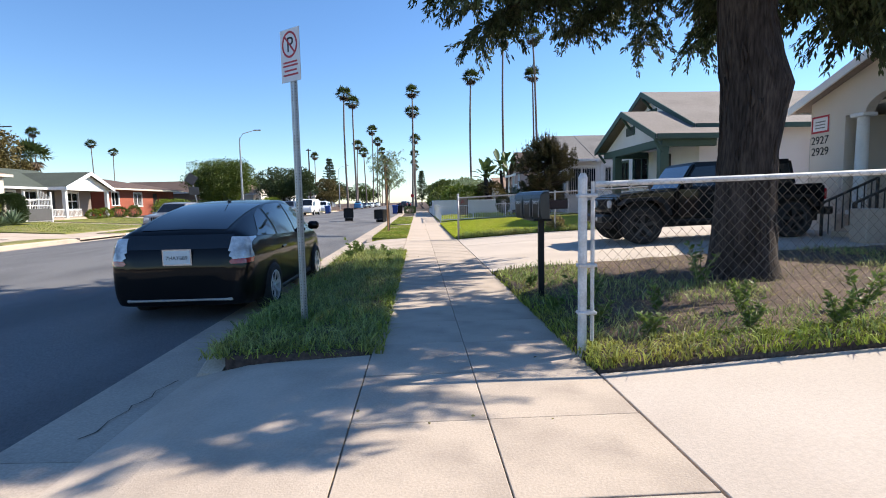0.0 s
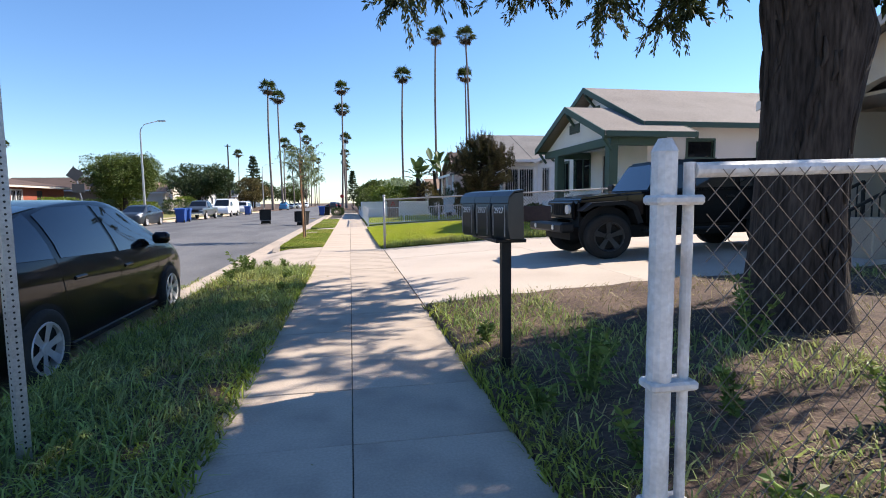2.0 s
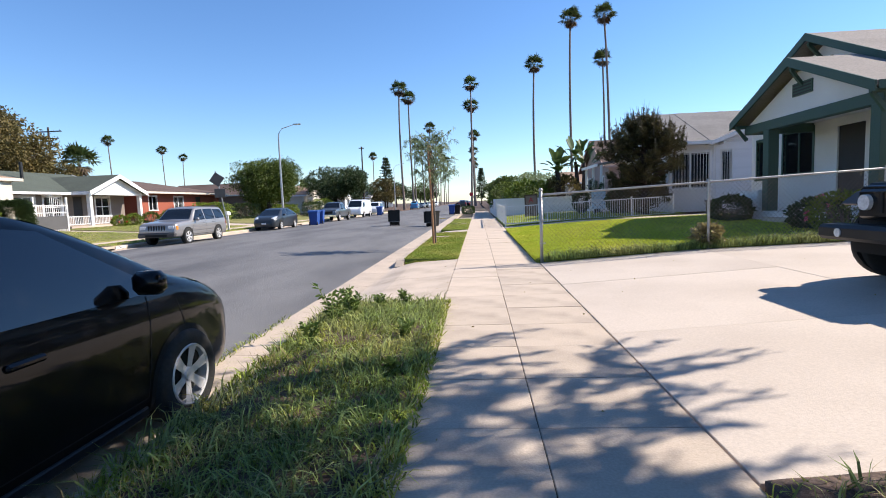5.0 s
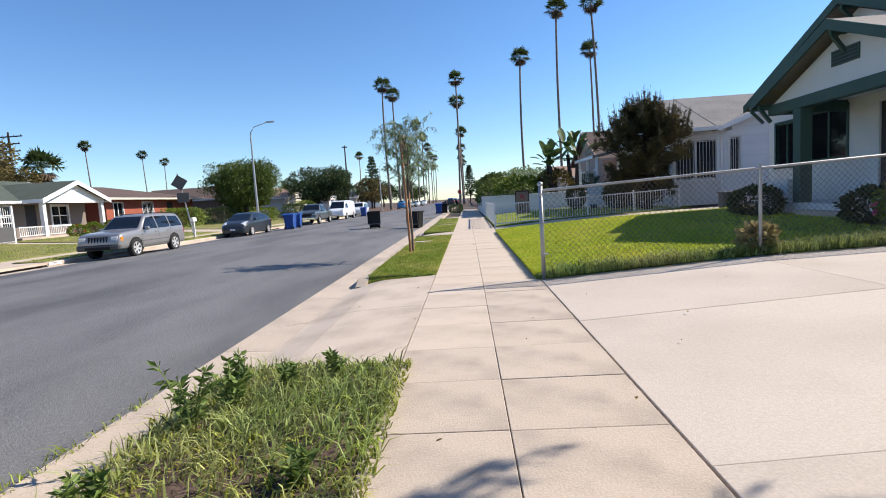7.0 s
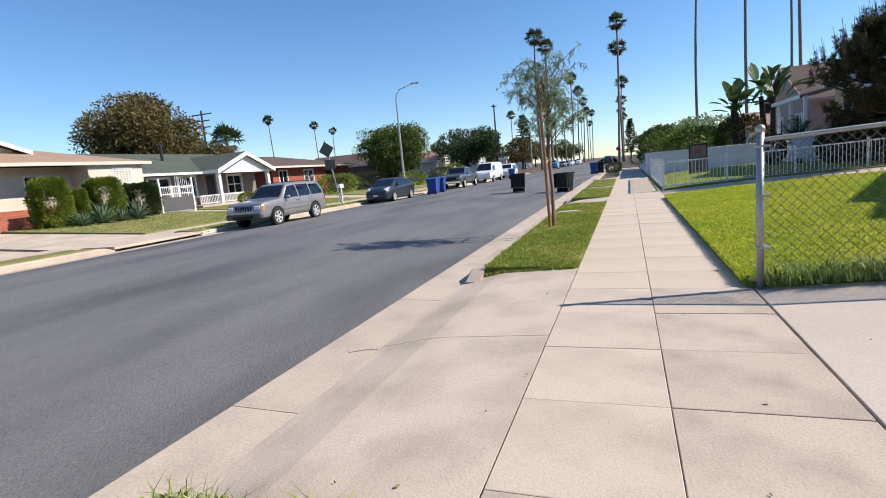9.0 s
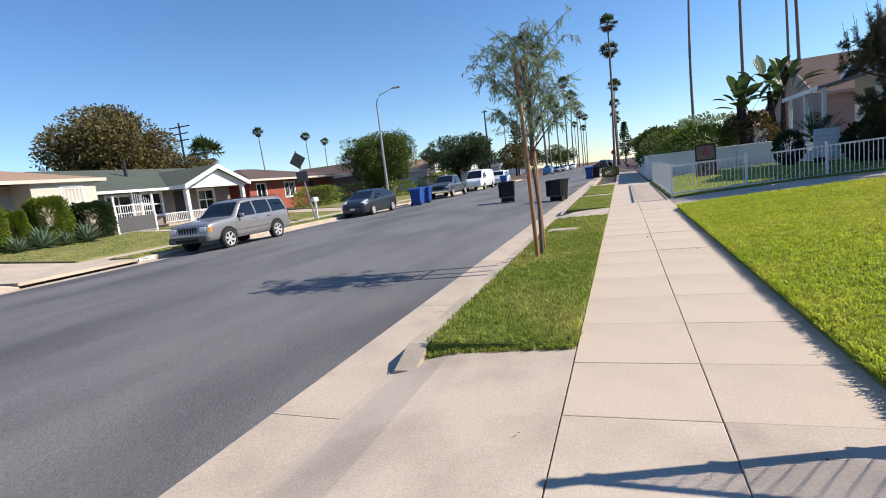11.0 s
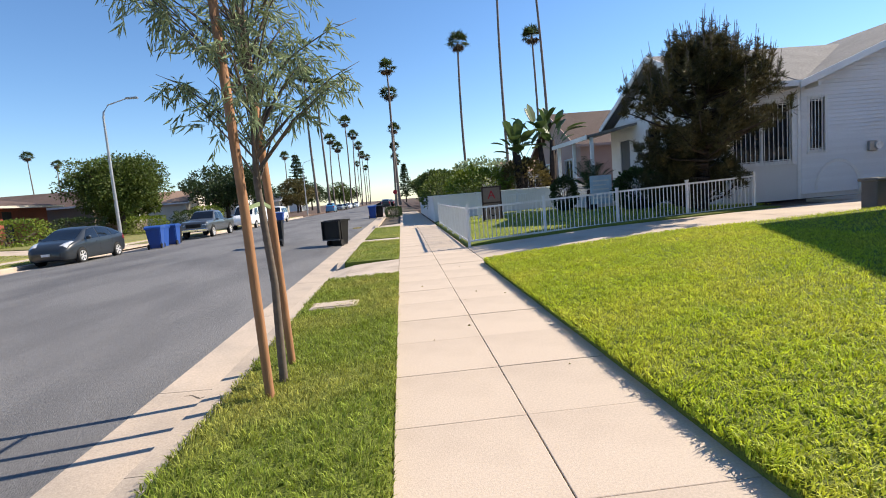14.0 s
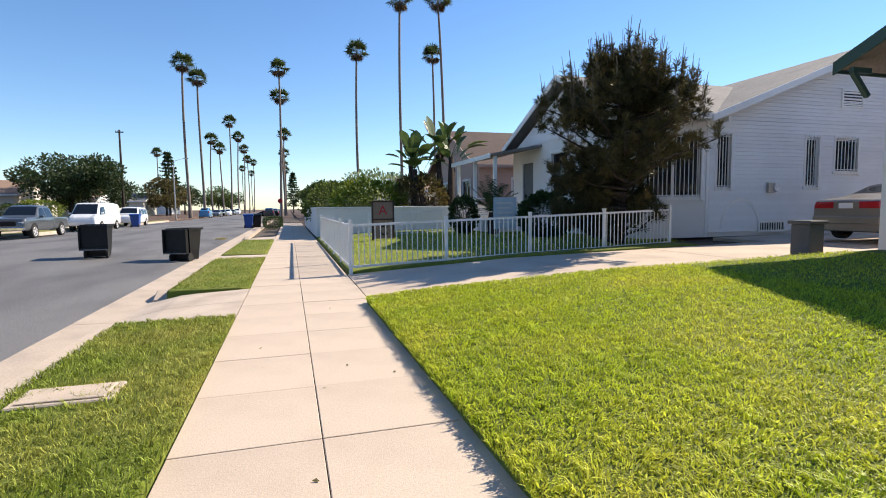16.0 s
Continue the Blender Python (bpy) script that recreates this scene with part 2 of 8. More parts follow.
def beam(bm, a, b, w, h=None, n=4):
    """A bar from a to b, with n sides."""
    a, b = Vector(a), Vector(b)
    d = b - a
    q = d.to_track_quat("Z", "Y").to_matrix().to_4x4()
    m = Matrix.Translation((a + b) / 2) @ q
    h = h or w
    if n == 4:
        bmesh.ops.create_cube(bm, size=1.0, matrix=m @ Matrix.Diagonal((w, h, d.length, 1)))
    else:
        bmesh.ops.create_cone(bm, cap_ends=True, segments=n, radius1=w / 2, radius2=h / 2, depth=d.length, matrix=m)
    return bm


def slab(bm, corners, t):
    """A slab under a flat or folded polygon, t thick downwards."""
    top = [bm.verts.new(c) for c in corners]
    low = [bm.verts.new((c[0], c[1], c[2] - t)) for c in corners]
    bm.faces.new(top)
    bm.faces.new(low[::-1])
    for i in range(len(top)):
        j = (i + 1) % len(top)
        bm.faces.new((top[j], top[i], low[i], low[j]))
    bmesh.ops.recalc_face_normals(bm, faces=bm.faces)
    return bm


def prism(bm, poly, axis, a, b):
    """A polygon, given in the two other axes, pushed along an axis from a to b."""
    def at(p, c):
        return {"x": (c, p[0], p[1]), "y": (p[0], c, p[1]), "z": (p[0], p[1], c)}[axis]
    lo, hi = [bm.verts.new(at(p, a)) for p in poly], [bm.verts.new(at(p, b)) for p in poly]
    bm.faces.new(lo)
    bm.faces.new(hi[::-1])
    for i in range(len(poly)):
        j = (i + 1) % len(poly)
        bm.faces.new((lo[i], hi[i], hi[j], lo[j]))
    bmesh.ops.recalc_face_normals(bm, faces=bm.faces)
    return bm


def sheet(xs, ys, height, jitter=0.0, seed=1):
    """A grid over xs and ys, with its height by a function."""
    bm = bmesh.new()
    rows = []
    for y in ys:
        rows.append([bm.verts.new((x, y, height(x, y) + (jitter * noise.noise((x * 2.3, y * 2.3, seed)) if jitter else 0))) for x in xs])
    for r0, r1 in zip(rows, rows[1:]):
        for i in range(len(xs) - 1):
            bm.faces.new((r0[i], r0[i + 1], r1[i + 1], r1[i]))
    return bm


def steps(a, b, d):
    n = max(1, int(round((b - a) / d)))
    return [a + (b - a) * i / n for i in range(n + 1)]


def ramp(x, table):
    for (x0, z0), (x1, z1) in zip(table, table[1:]):
        if x <= x1:
            return z0 + (z1 - z0) * max(0.0, (x - x0) / (x1 - x0))
    return table[-1][1]


RIGHT = [(1.33, 0.0), (2.2, 0.07), (5.0, 0.21), (10.0, 0.32), (16.0, 0.42), (60.0, 0.6)]
LEFT = [(0.0, 0.0), (1.0, 0.05), (9.5, 0.50), (40.0, 0.7)]


def gr(x):
    return ramp(x, RIGHT)


def gl(x):
    return ramp(-18.4 - x, LEFT)


# ---- ground ----
CURB_R, GUT_R, GUT_L, CURB_L = -1.93, -2.58, -14.75, -15.35


def road_z(x):
    u = (x - (GUT_R + GUT_L) / 2) / ((GUT_R - GUT_L) / 2)
    return -0.15 + 0.13 * (1 - u * u)


def ground_z(x, y):
    if x > 1.33:
        return gr(x) - 0.10
    if x < -18.4:
        return gl(x) - 0.06
    return -0.40


tagged(part("ground", sheet([-1500, -300, -60, -28, -22, -18.5, -18.3, 1.2, 1.4, 2.2, 5, 10, 16, 60, 300, 1500], [-600, -60, 0, 60, 150, 600, 2500], ground_z), soil),
       "bare brown earth under the lots and street", "ground", kind="structure")
tagged(part("road", sheet(steps(GUT_L, GUT_R, 0.6), steps(-40, 100, 2.0) + steps(110, 900, 20), lambda x, y: road_z(x)), asphalt, smooth=True),
       "dark grey worn asphalt street with faint tyre tracks", "road", kind="structure")


def gutter(name, inner, outer, flip):
    """The gutter slabs and kerb along one side; the kerb is left out at the driveways."""
    root = thing(name, (0, 0, 0), "weathered concrete kerb and gutter with cracks beside the asphalt", "kerb", kind="structure")
    bm = bmesh.new()
    s = 1 if flip else -1
    prism(bm, [(0, -0.15), (0, -0.30), (s * 0.62, -0.30), (s * 0.62, -0.165), (s * 0.5, -0.165)], "y", 0, 2.992)
    me = None
    for i in range(-6, 34):
        if me is None:
            first = part("gutter_slab", bm, curb_conc, root)
            me = first.data
            ob = first
        else:
            ob = new("gutter_slab", me)
            ob.parent = root
        ob.location = (outer, i * 3.0, 0)
    return root


KERB_GAPS_R = [(-4.6, 4.40), (13.85, 18.76), (29.0, 31.44), (46.05, 49.0)]
KERB_GAPS_L = [(9.0, 16.0), (24.0, 27.6), (47.5, 51.0)]


def kerb(root, x0, x1, face, gaps, y0, y1):
    """Kerb stones from y0 to y1 between the gaps, each end tapered into the driveway."""
    edges = sorted([y0] + [g for p in gaps for g in p] + [y1])
    for a, b in zip(edges[::2], edges[1::2]):
        n = max(1, round((b - a) / 3.0))
        for i in range(n):
            p, q = a + (b - a) * i / n, a + (b - a) * (i + 1) / n - 0.006
            bm = bmesh.new()
            zt, zb = 0.004, -0.30
            lo = -0.11 if i == 0 and a != y0 else zt
            hi = -0.11 if i == n - 1 and b != y1 else zt
            ys = [(p, lo), (p + 0.35, zt), (q - 0.35, zt), (q, hi)]
            prev = None
            for y, z in ys:
                ring = [bm.verts.new(c) for c in ((x0, y, zb), (x0, y, z), (x1 + (face - x1) * 0.3, y, z), (face, y, z - 0.035), (face, y, zb))]
                if prev:
                    for k in range(4):
                        bm.faces.new((prev[k], prev[k + 1], ring[k + 1], ring[k]))
                else:
                    bm.faces.new(ring)
                prev = ring
            bm.faces.new(prev[::-1])
            bmesh.ops.recalc_face_normals(bm, faces=bm.faces)
            part("kerb_stone", bm, curb_conc, root)


g_right = gutter("kerb_east", CURB_R, GUT_R, True)
kerb(g_right, CURB_R + 0.2, CURB_R + 0.02, CURB_R - 0.02, KERB_GAPS_R, -18, 99)
g_left = gutter("kerb_west", CURB_L, GUT_L, False)
kerb(g_left, CURB_L - 0.2, CURB_L - 0.02, CURB_L + 0.02, KERB_GAPS_L, -18, 99)


def paving(name, rows, material, label, depth=0.09, gap=0.004, tilt=0.003, gx=0.007):
    """Concrete slabs x0, x1, y0, y1 and a height function, each a piece of its own."""
    root = thing(name, (0, 0, 0), label, "pavement", kind="structure")
    rnd = random.Random(7)
    cache = {}
    for x0, x1, y0, y1, hz in rows:
        z00, z10 = hz(x0), hz(x1)
        w, l = round(x1 - x0, 3), round(y1 - y0, 3)
        key = (w, l, round(z10 - z00, 3))
        if key not in cache:
            bm = bmesh.new()
            g, c, e = gap / 2, 0.004, gx / 2
            lo = [bm.verts.new(p) for p in ((e, g, -depth), (w - e, g, z10 - z00 - depth), (w - e, l - g, z10 - z00 - depth), (e, l - g, -depth))]
            mid = [bm.verts.new(p) for p in ((e, g, -c * 0.6), (w - e, g, z10 - z00 - c * 0.6), (w - e, l - g, z10 - z00 - c * 0.6), (e, l - g, -c * 0.6))]
            top = [bm.verts.new(p) for p in ((e + c, g + c, 0), (w - e - c, g + c, z10 - z00), (w - e - c, l - g - c, z10 - z00), (e + c, l - g - c, 0))]
            bm.faces.new(top)
            for i in range(4):
                j = (i + 1) % 4
                bm.faces.new((lo[i], lo[j], mid[j], mid[i]))
                bm.faces.new((mid[i], mid[j], top[j], top[i]))
            me = bpy.data.meshes.new("slab")
            bm.to_mesh(me)
            bm.free()
            me.materials.append(material)
            cache[key] = me
        ob = new("slab", cache[key])
        ob.parent = root
        ob.location = (x0, y0, z00 + rnd.uniform(-tilt, tilt))
    return root


def flat(x):
    return 0.0


JOINTS = [6.44 + 0.862 * i for i in range(-18, 10)] + [14.2 + 0.92 * i for i in range(1, 5)] + [18.70 + 0.925 * i for i in range(60)]
SIDE_L, SIDE_C, SIDE_R = -0.44, 0.395, 1.33
part("sidewalk_bed", boxes((SIDE_L + 0.01, SIDE_R - 0.01, -40, 100, -0.30, -0.014)), joint_dirt, thing("walkway_bed", (0, 0, 0), "dark dirt bed under the walk slabs", "ground", kind="structure"))


def apron_z(x):
    return ramp(-x, [(0.44, 0.0), (1.45, -0.045), (1.95, -0.145)])


walk_l = thing("verge_bed", (0, 0, 0), "earth under the verge strips and driveway aprons", "ground", kind="structure")
part("earth", boxes((CURB_R + 0.19, SIDE_L - 0.004, -40, 100, -0.32, -0.16)), joint_dirt, walk_l)
part("earth", boxes((-18.4, CURB_L - 0.19, -40, 100, -0.32, -0.05)), joint_dirt, walk_l)


def lot_patch(name, x0, x1, y0, y1, material, lift, label, category="lawn", hz=gr, d=0.5, jit=0.03, seed=1):
    """A patch of lawn or soil with a rolled edge."""
    def height(x, y):
        e = min(x - x0, x1 - x, y - y0, y1 - y)
        return hz(x) + lift * min(1.0, 0.6 + e / 0.12)
    xs = sorted({x0, x0 + 0.06, x0 + 0.14, x1 - 0.14, x1, *steps(x0 + 0.2, x1 - 0.2, d)})
    ys = sorted({y0, y0 + 0.06, y0 + 0.14, y1 - 0.14, y1, *steps(y0 + 0.2, y1 - 0.2, d)})
    bm = sheet(xs, ys, height, jit, seed)
    rim = [e for e in bm.edges if e.is_boundary]
    ex = bmesh.ops.extrude_edge_only(bm, edges=rim)["geom"]
    for v in ex:
        if isinstance(v, bmesh.types.BMVert):
            v.co.z -= 0.25
    bmesh.ops.recalc_face_normals(bm, faces=bm.faces)
    return tagged(part(name, bm, material, smooth=True), label, category, kind="structure")


lot_patch("yard_soil", SIDE_R + 0.02, 26, 3.76, 9.26, soil, 0.05, "bare brown soil with leaf litter and scattered weeds", "ground", d=0.3, jit=0.035)
lot_patch("lawn_front", SIDE_R - 0.06, 11.4, 17.86, 29.45, turf, 0.095, "bright green mown lawn raised above the walk", d=0.2, jit=0.004)
lot_patch("lawn_fenced", SIDE_R + 0.06, 10.1, 32.72, 46.6, turf, 0.05, "green lawn inside a white iron fence", d=0.6, jit=0.01)
lot_patch("verge_weeds", -1.70, SIDE_L - 0.01, 4.42, 13.84, soil, 0.03, "earth verge overgrown with long weeds", "verge", hz=flat, d=0.25, jit=0.04)
lot_patch("verge_lawn", -1.72, SIDE_L - 0.01, 19.06, 28.98, turf, 0.03, "mown green verge with a young staked tree", "verge", hz=flat, d=0.3, jit=0.006)
lot_patch("verge_lawn_next", -1.72, SIDE_L - 0.01, 31.45, 37.2, turf, 0.03, "mown green verge strip beside the kerb", "verge", hz=flat, d=0.3, jit=0.006)
lot_patch("verge_lawn_far", -1.72, SIDE_L - 0.01, 38.4, 46.0, turf, 0.03, "mown green verge strip beside the kerb", "verge", hz=flat, d=0.3, jit=0.006)
lot_patch("lawn_west", -27.5, -18.45, 27.8, 37.2, turf_dry, 0.05, "thin green front lawn with dry patches", hz=gl, d=0.6)
lot_patch("lawn_west_porch", -27.0, -18.45, 38.4, 47.3, turf_dry, 0.05, "green front lawn of the small porch house", hz=gl, d=0.6)
lot_patch("lawn_west_far", -27.0, -18.45, 51.2, 75, turf_dry, 0.05, "green front lawn along the far walk", hz=gl, d=1.0)
lot_patch("verge_west", -16.9, CURB_L - 0.22, 27.8, 47.2, turf_dry, 0.03, "thin grass verge beside the far kerb", "verge", hz=flat, d=0.5)
lot_patch("verge_west_near", -16.9, CURB_L - 0.22, 20.0, 23.6, turf_dry, 0.03, "small island of grass in the far pavement", "verge", hz=flat, d=0.5)
lot_patch("verge_west_far", -16.9, CURB_L - 0.22, 51.5, 99, turf_dry, 0.03, "thin grass verge beside the far kerb", "verge", hz=flat, d=1.0)


# ---- roofs and walls ----
def roof_gable(parent, x0, x1, y0, y1, ze, zr, axis, material, trim, t=0.12, board=0.2):
    """A gable roof: its ridge runs along the axis; eaves at ze, ridge at zr; barge and fascia boards in the trim's paint."""
    bm = bmesh.new()
    if axis == "x":
        yc = (y0 + y1) / 2
        slab(bm, [(x0, y0, ze), (x1, y0, ze), (x1, yc, zr), (x0, yc, zr)], t)
        slab(bm, [(x0, yc, zr), (x1, yc, zr), (x1, y1, ze), (x0, y1, ze)], t)
        ends = [((x0, y0, ze), (x0, yc, zr)), ((x0, y1, ze), (x0, yc, zr)), ((x1, y0, ze), (x1, yc, zr)), ((x1, y1, ze), (x1, yc, zr))]
        lines = [((x0, y0, ze), (x1, y0, ze)), ((x0, y1, ze), (x1, y1, ze))]
        out = {x0: (-0.03, 0), x1: (0.03, 0)}
    else:
        xc = (x0 + x1) / 2
        slab(bm, [(x0, y0, ze), (x0, y1, ze), (xc, y1, zr), (xc, y0, zr)], t)
        slab(bm, [(xc, y0, zr), (xc, y1, zr), (x1, y1, ze), (x1, y0, ze)], t)
        ends = [((x0, y0, ze), (xc, y0, zr)), ((x1, y0, ze), (xc, y0, zr)), ((x0, y1, ze), (xc, y1, zr)), ((x1, y1, ze), (xc, y1, zr))]
        lines = [((x0, y0, ze), (x0, y1, ze)), ((x1, y0, ze), (x1, y1, ze))]
    roof = part("roof", bm, material, parent)
    for a, b in ends:
        bm = bmesh.new()
        a, b = Vector(a), Vector(b)
        o = Vector((-0.025 if abs(a.x - x0) < 0.01 else 0.025, 0, 0)) if axis == "x" else Vector((0, -0.025 if abs(a.y - y0) < 0.01 else 0.025, 0))
        w = Vector((0.05, 0, 0)) if axis == "x" else Vector((0, 0.05, 0))
        q = [a + Vector((0, 0, 0.01)), b + Vector((0, 0, 0.01)), b - Vector((0, 0, board)), a - Vector((0, 0, board))]
        f1, f2 = [bm.verts.new(p + o - w / 2) for p in q], [bm.verts.new(p + o + w / 2) for p in q]
        bm.faces.new(f1)
        bm.faces.new(f2[::-1])
        for i in range(4):
            j = (i + 1) % 4
            bm.faces.new((f1[i], f2[i], f2[j], f1[j]))
        bmesh.ops.recalc_face_normals(bm, faces=bm.faces)
        part("barge_board", bm, trim, roof)
    for a, b in lines:
        bm = bmesh.new()
        s = 0.03
        if axis == "x":
            k = -s if a[1] == y0 else s
            box(bm, a[0] + 0.03, b[0] - 0.03, a[1], a[1] + k, ze - board * 0.8, ze + 0.006)
        else:
            k = -s if a[0] == x0 else s
            box(bm, a[0], a[0] + k, a[1] + 0.03, b[1] - 0.03, ze - board * 0.8, ze + 0.006)
        part("fascia", bm, trim, roof)
    return roof


def roof_hip(parent, x0, x1, y0, y1, ze, zr, material, trim, t=0.12):
    d = min(x1 - x0, y1 - y0) / 2
    a, b = ((x0 + d, (y0 + y1) / 2), (x1 - d, (y0 + y1) / 2)) if x1 - x0 > y1 - y0 else (((x0 + x1) / 2, y0 + d), ((x0 + x1) / 2, y1 - d))
    A, B = (*a, zr), (*b, zr)
    c = [(x0, y0, ze), (x1, y0, ze), (x1, y1, ze), (x0, y1, ze)]
    bm = bmesh.new()
    if x1 - x0 > y1 - y0:
        faces = [(c[0], c[1], B, A), (c[1], c[2], B), (c[2], c[3], A, B), (c[3], c[0], A)]
    else:
        faces = [(c[0], c[1], A), (c[1], c[2], B, A), (c[2], c[3], B), (c[3], c[0], A, B)]
    for f in faces:
        slab(bm, f, t)
    roof = part("roof", bm, material, parent)
    for q in ((x0, x1, y0 - 0.03, y0), (x0, x1, y1, y1 + 0.03), (x0 - 0.03, x0, y0 - 0.03, y1 + 0.03), (x1, x1 + 0.03, y0 - 0.03, y1 + 0.03)):
        part("fascia", boxes((*q, ze - 0.17, ze + 0.006)), trim, roof)
    return roof


def wall_box(parent, x0, x1, y0, y1, z0, z1, material, holes=(), t=0.16):
    """Four walls of a house. holes: (side, a, b, zlow, zhigh); the side is one of w, e, s, n and a, b run along it."""
    for side in "wesn":
        hs = [h[1:] for h in holes if h[0] == side]
        a, b = (y0, y1) if side in "we" else (x0 + t, x1 - t)
        us = sorted({a, b, *(h[0] for h in hs), *(h[1] for h in hs)})
        vs = sorted({z0, z1, *(h[2] for h in hs), *(h[3] for h in hs)})
        face, inward = {"w": (x0, t), "e": (x1, -t), "s": (y0, t), "n": (y1, -t)}[side]
        bm = bmesh.new()
        put = {}

        def at(u, v):
            if (u, v) not in put:
                put[(u, v)] = bm.verts.new((face, u, v) if side in "we" else (u, face, v))
            return put[(u, v)]
        for u, u2 in zip(us, us[1:]):
            for v, v2 in zip(vs, vs[1:]):
                if not any(h[0] <= u and u2 <= h[1] and h[2] <= v and v2 <= h[3] for h in hs):
                    bm.faces.new((at(u, v), at(u2, v), at(u2, v2), at(u, v2)))
        ex = bmesh.ops.extrude_face_region(bm, geom=bm.faces[:])["geom"]
        for v in ex:
            if isinstance(v, bmesh.types.BMVert):
                v.co[0 if side in "we" else 1] += inward
        bmesh.ops.recalc_face_normals(bm, faces=bm.faces)
        part("wall", bm, material, parent)


def gable_wall(parent, plane, a, b, z0, zr, axis, material, t=0.14):
    """The triangle of wall under a gable; the wall stands in the plane and spans a to b."""
    bm = bmesh.new()
    prism(bm, [(a, z0), (b, z0), ((a + b) / 2, zr)], axis, plane, plane + t)
    part("gable", bm, material, parent)


def window(parent, side, plane, a, b, z0, z1, trim, bars=0, panes=1, blind=False, casing=0.09, bar_mat=None, rows=1):
    """A window set in a wall's opening: casing, sill, glass panes, and iron bars in front of it."""
    s = -1 if side in "ws" else 1
    ax = "x" if side in "we" else "y"

    def bx(p, q, lo, hi, d0, d1):
        lohi = sorted((plane + s * d0, plane + s * d1))
        return (*lohi, p, q, lo, hi) if ax == "x" else (p, q, *lohi, lo, hi)
    fr = part("window", boxes(bx(a - casing, a, z0 - casing, z1 + casing, -0.06, 0.025), bx(b, b + casing, z0 - casing, z1 + casing, -0.06, 0.025),
                              bx(a, b, z1, z1 + casing, -0.06, 0.025)), trim, parent)
    part("sill", boxes(bx(a - casing - 0.03, b + casing + 0.03, z0 - casing * 0.8, z0, -0.06, 0.06)), trim, fr)
    w = (b - a) / panes
    hgt = (z1 - z0) / rows
    for i in range(panes):
        for k in range(rows):
            p, q, lo, hi = a + i * w, a + (i + 1) * w, z0 + k * hgt, z0 + (k + 1) * hgt
            part("sash", boxes(bx(p, p + 0.035, lo, hi, -0.09, -0.04), bx(q - 0.035, q, lo, hi, -0.09, -0.04), bx(p + 0.035, q - 0.035, lo, lo + 0.035, -0.09, -0.04),
                               bx(p + 0.035, q - 0.035, hi - 0.035, hi, -0.09, -0.04)), trim, fr)
            part("pane", boxes(bx(p + 0.03, q - 0.03, lo + 0.03, hi - 0.03, -0.08, -0.072)), house_glass, fr)
    if blind:
        rows_b = [bx(a + 0.05, b - 0.05, z, z + 0.035, -0.15, -0.145) for z in steps(z0, z1 - 0.05, 0.06)]
        part("blind", boxes(*rows_b), curtain, fr)
    if bars:
        for i in range(bars):
            c = a - 0.03 + (b - a + 0.06) * (i + 0.5) / bars
            part("security_bar", boxes(bx(c - 0.009, c + 0.009, z0 - 0.05, z1 + 0.05, 0.06, 0.078)), bar_mat or bar_white, fr)
        for z in (z0 + 0.05, z1 - 0.1):
            part("bar_rail", boxes(bx(a - 0.06, b + 0.06, z, z + 0.025, 0.05, 0.06)), bar_mat or bar_white, fr)
    return fr

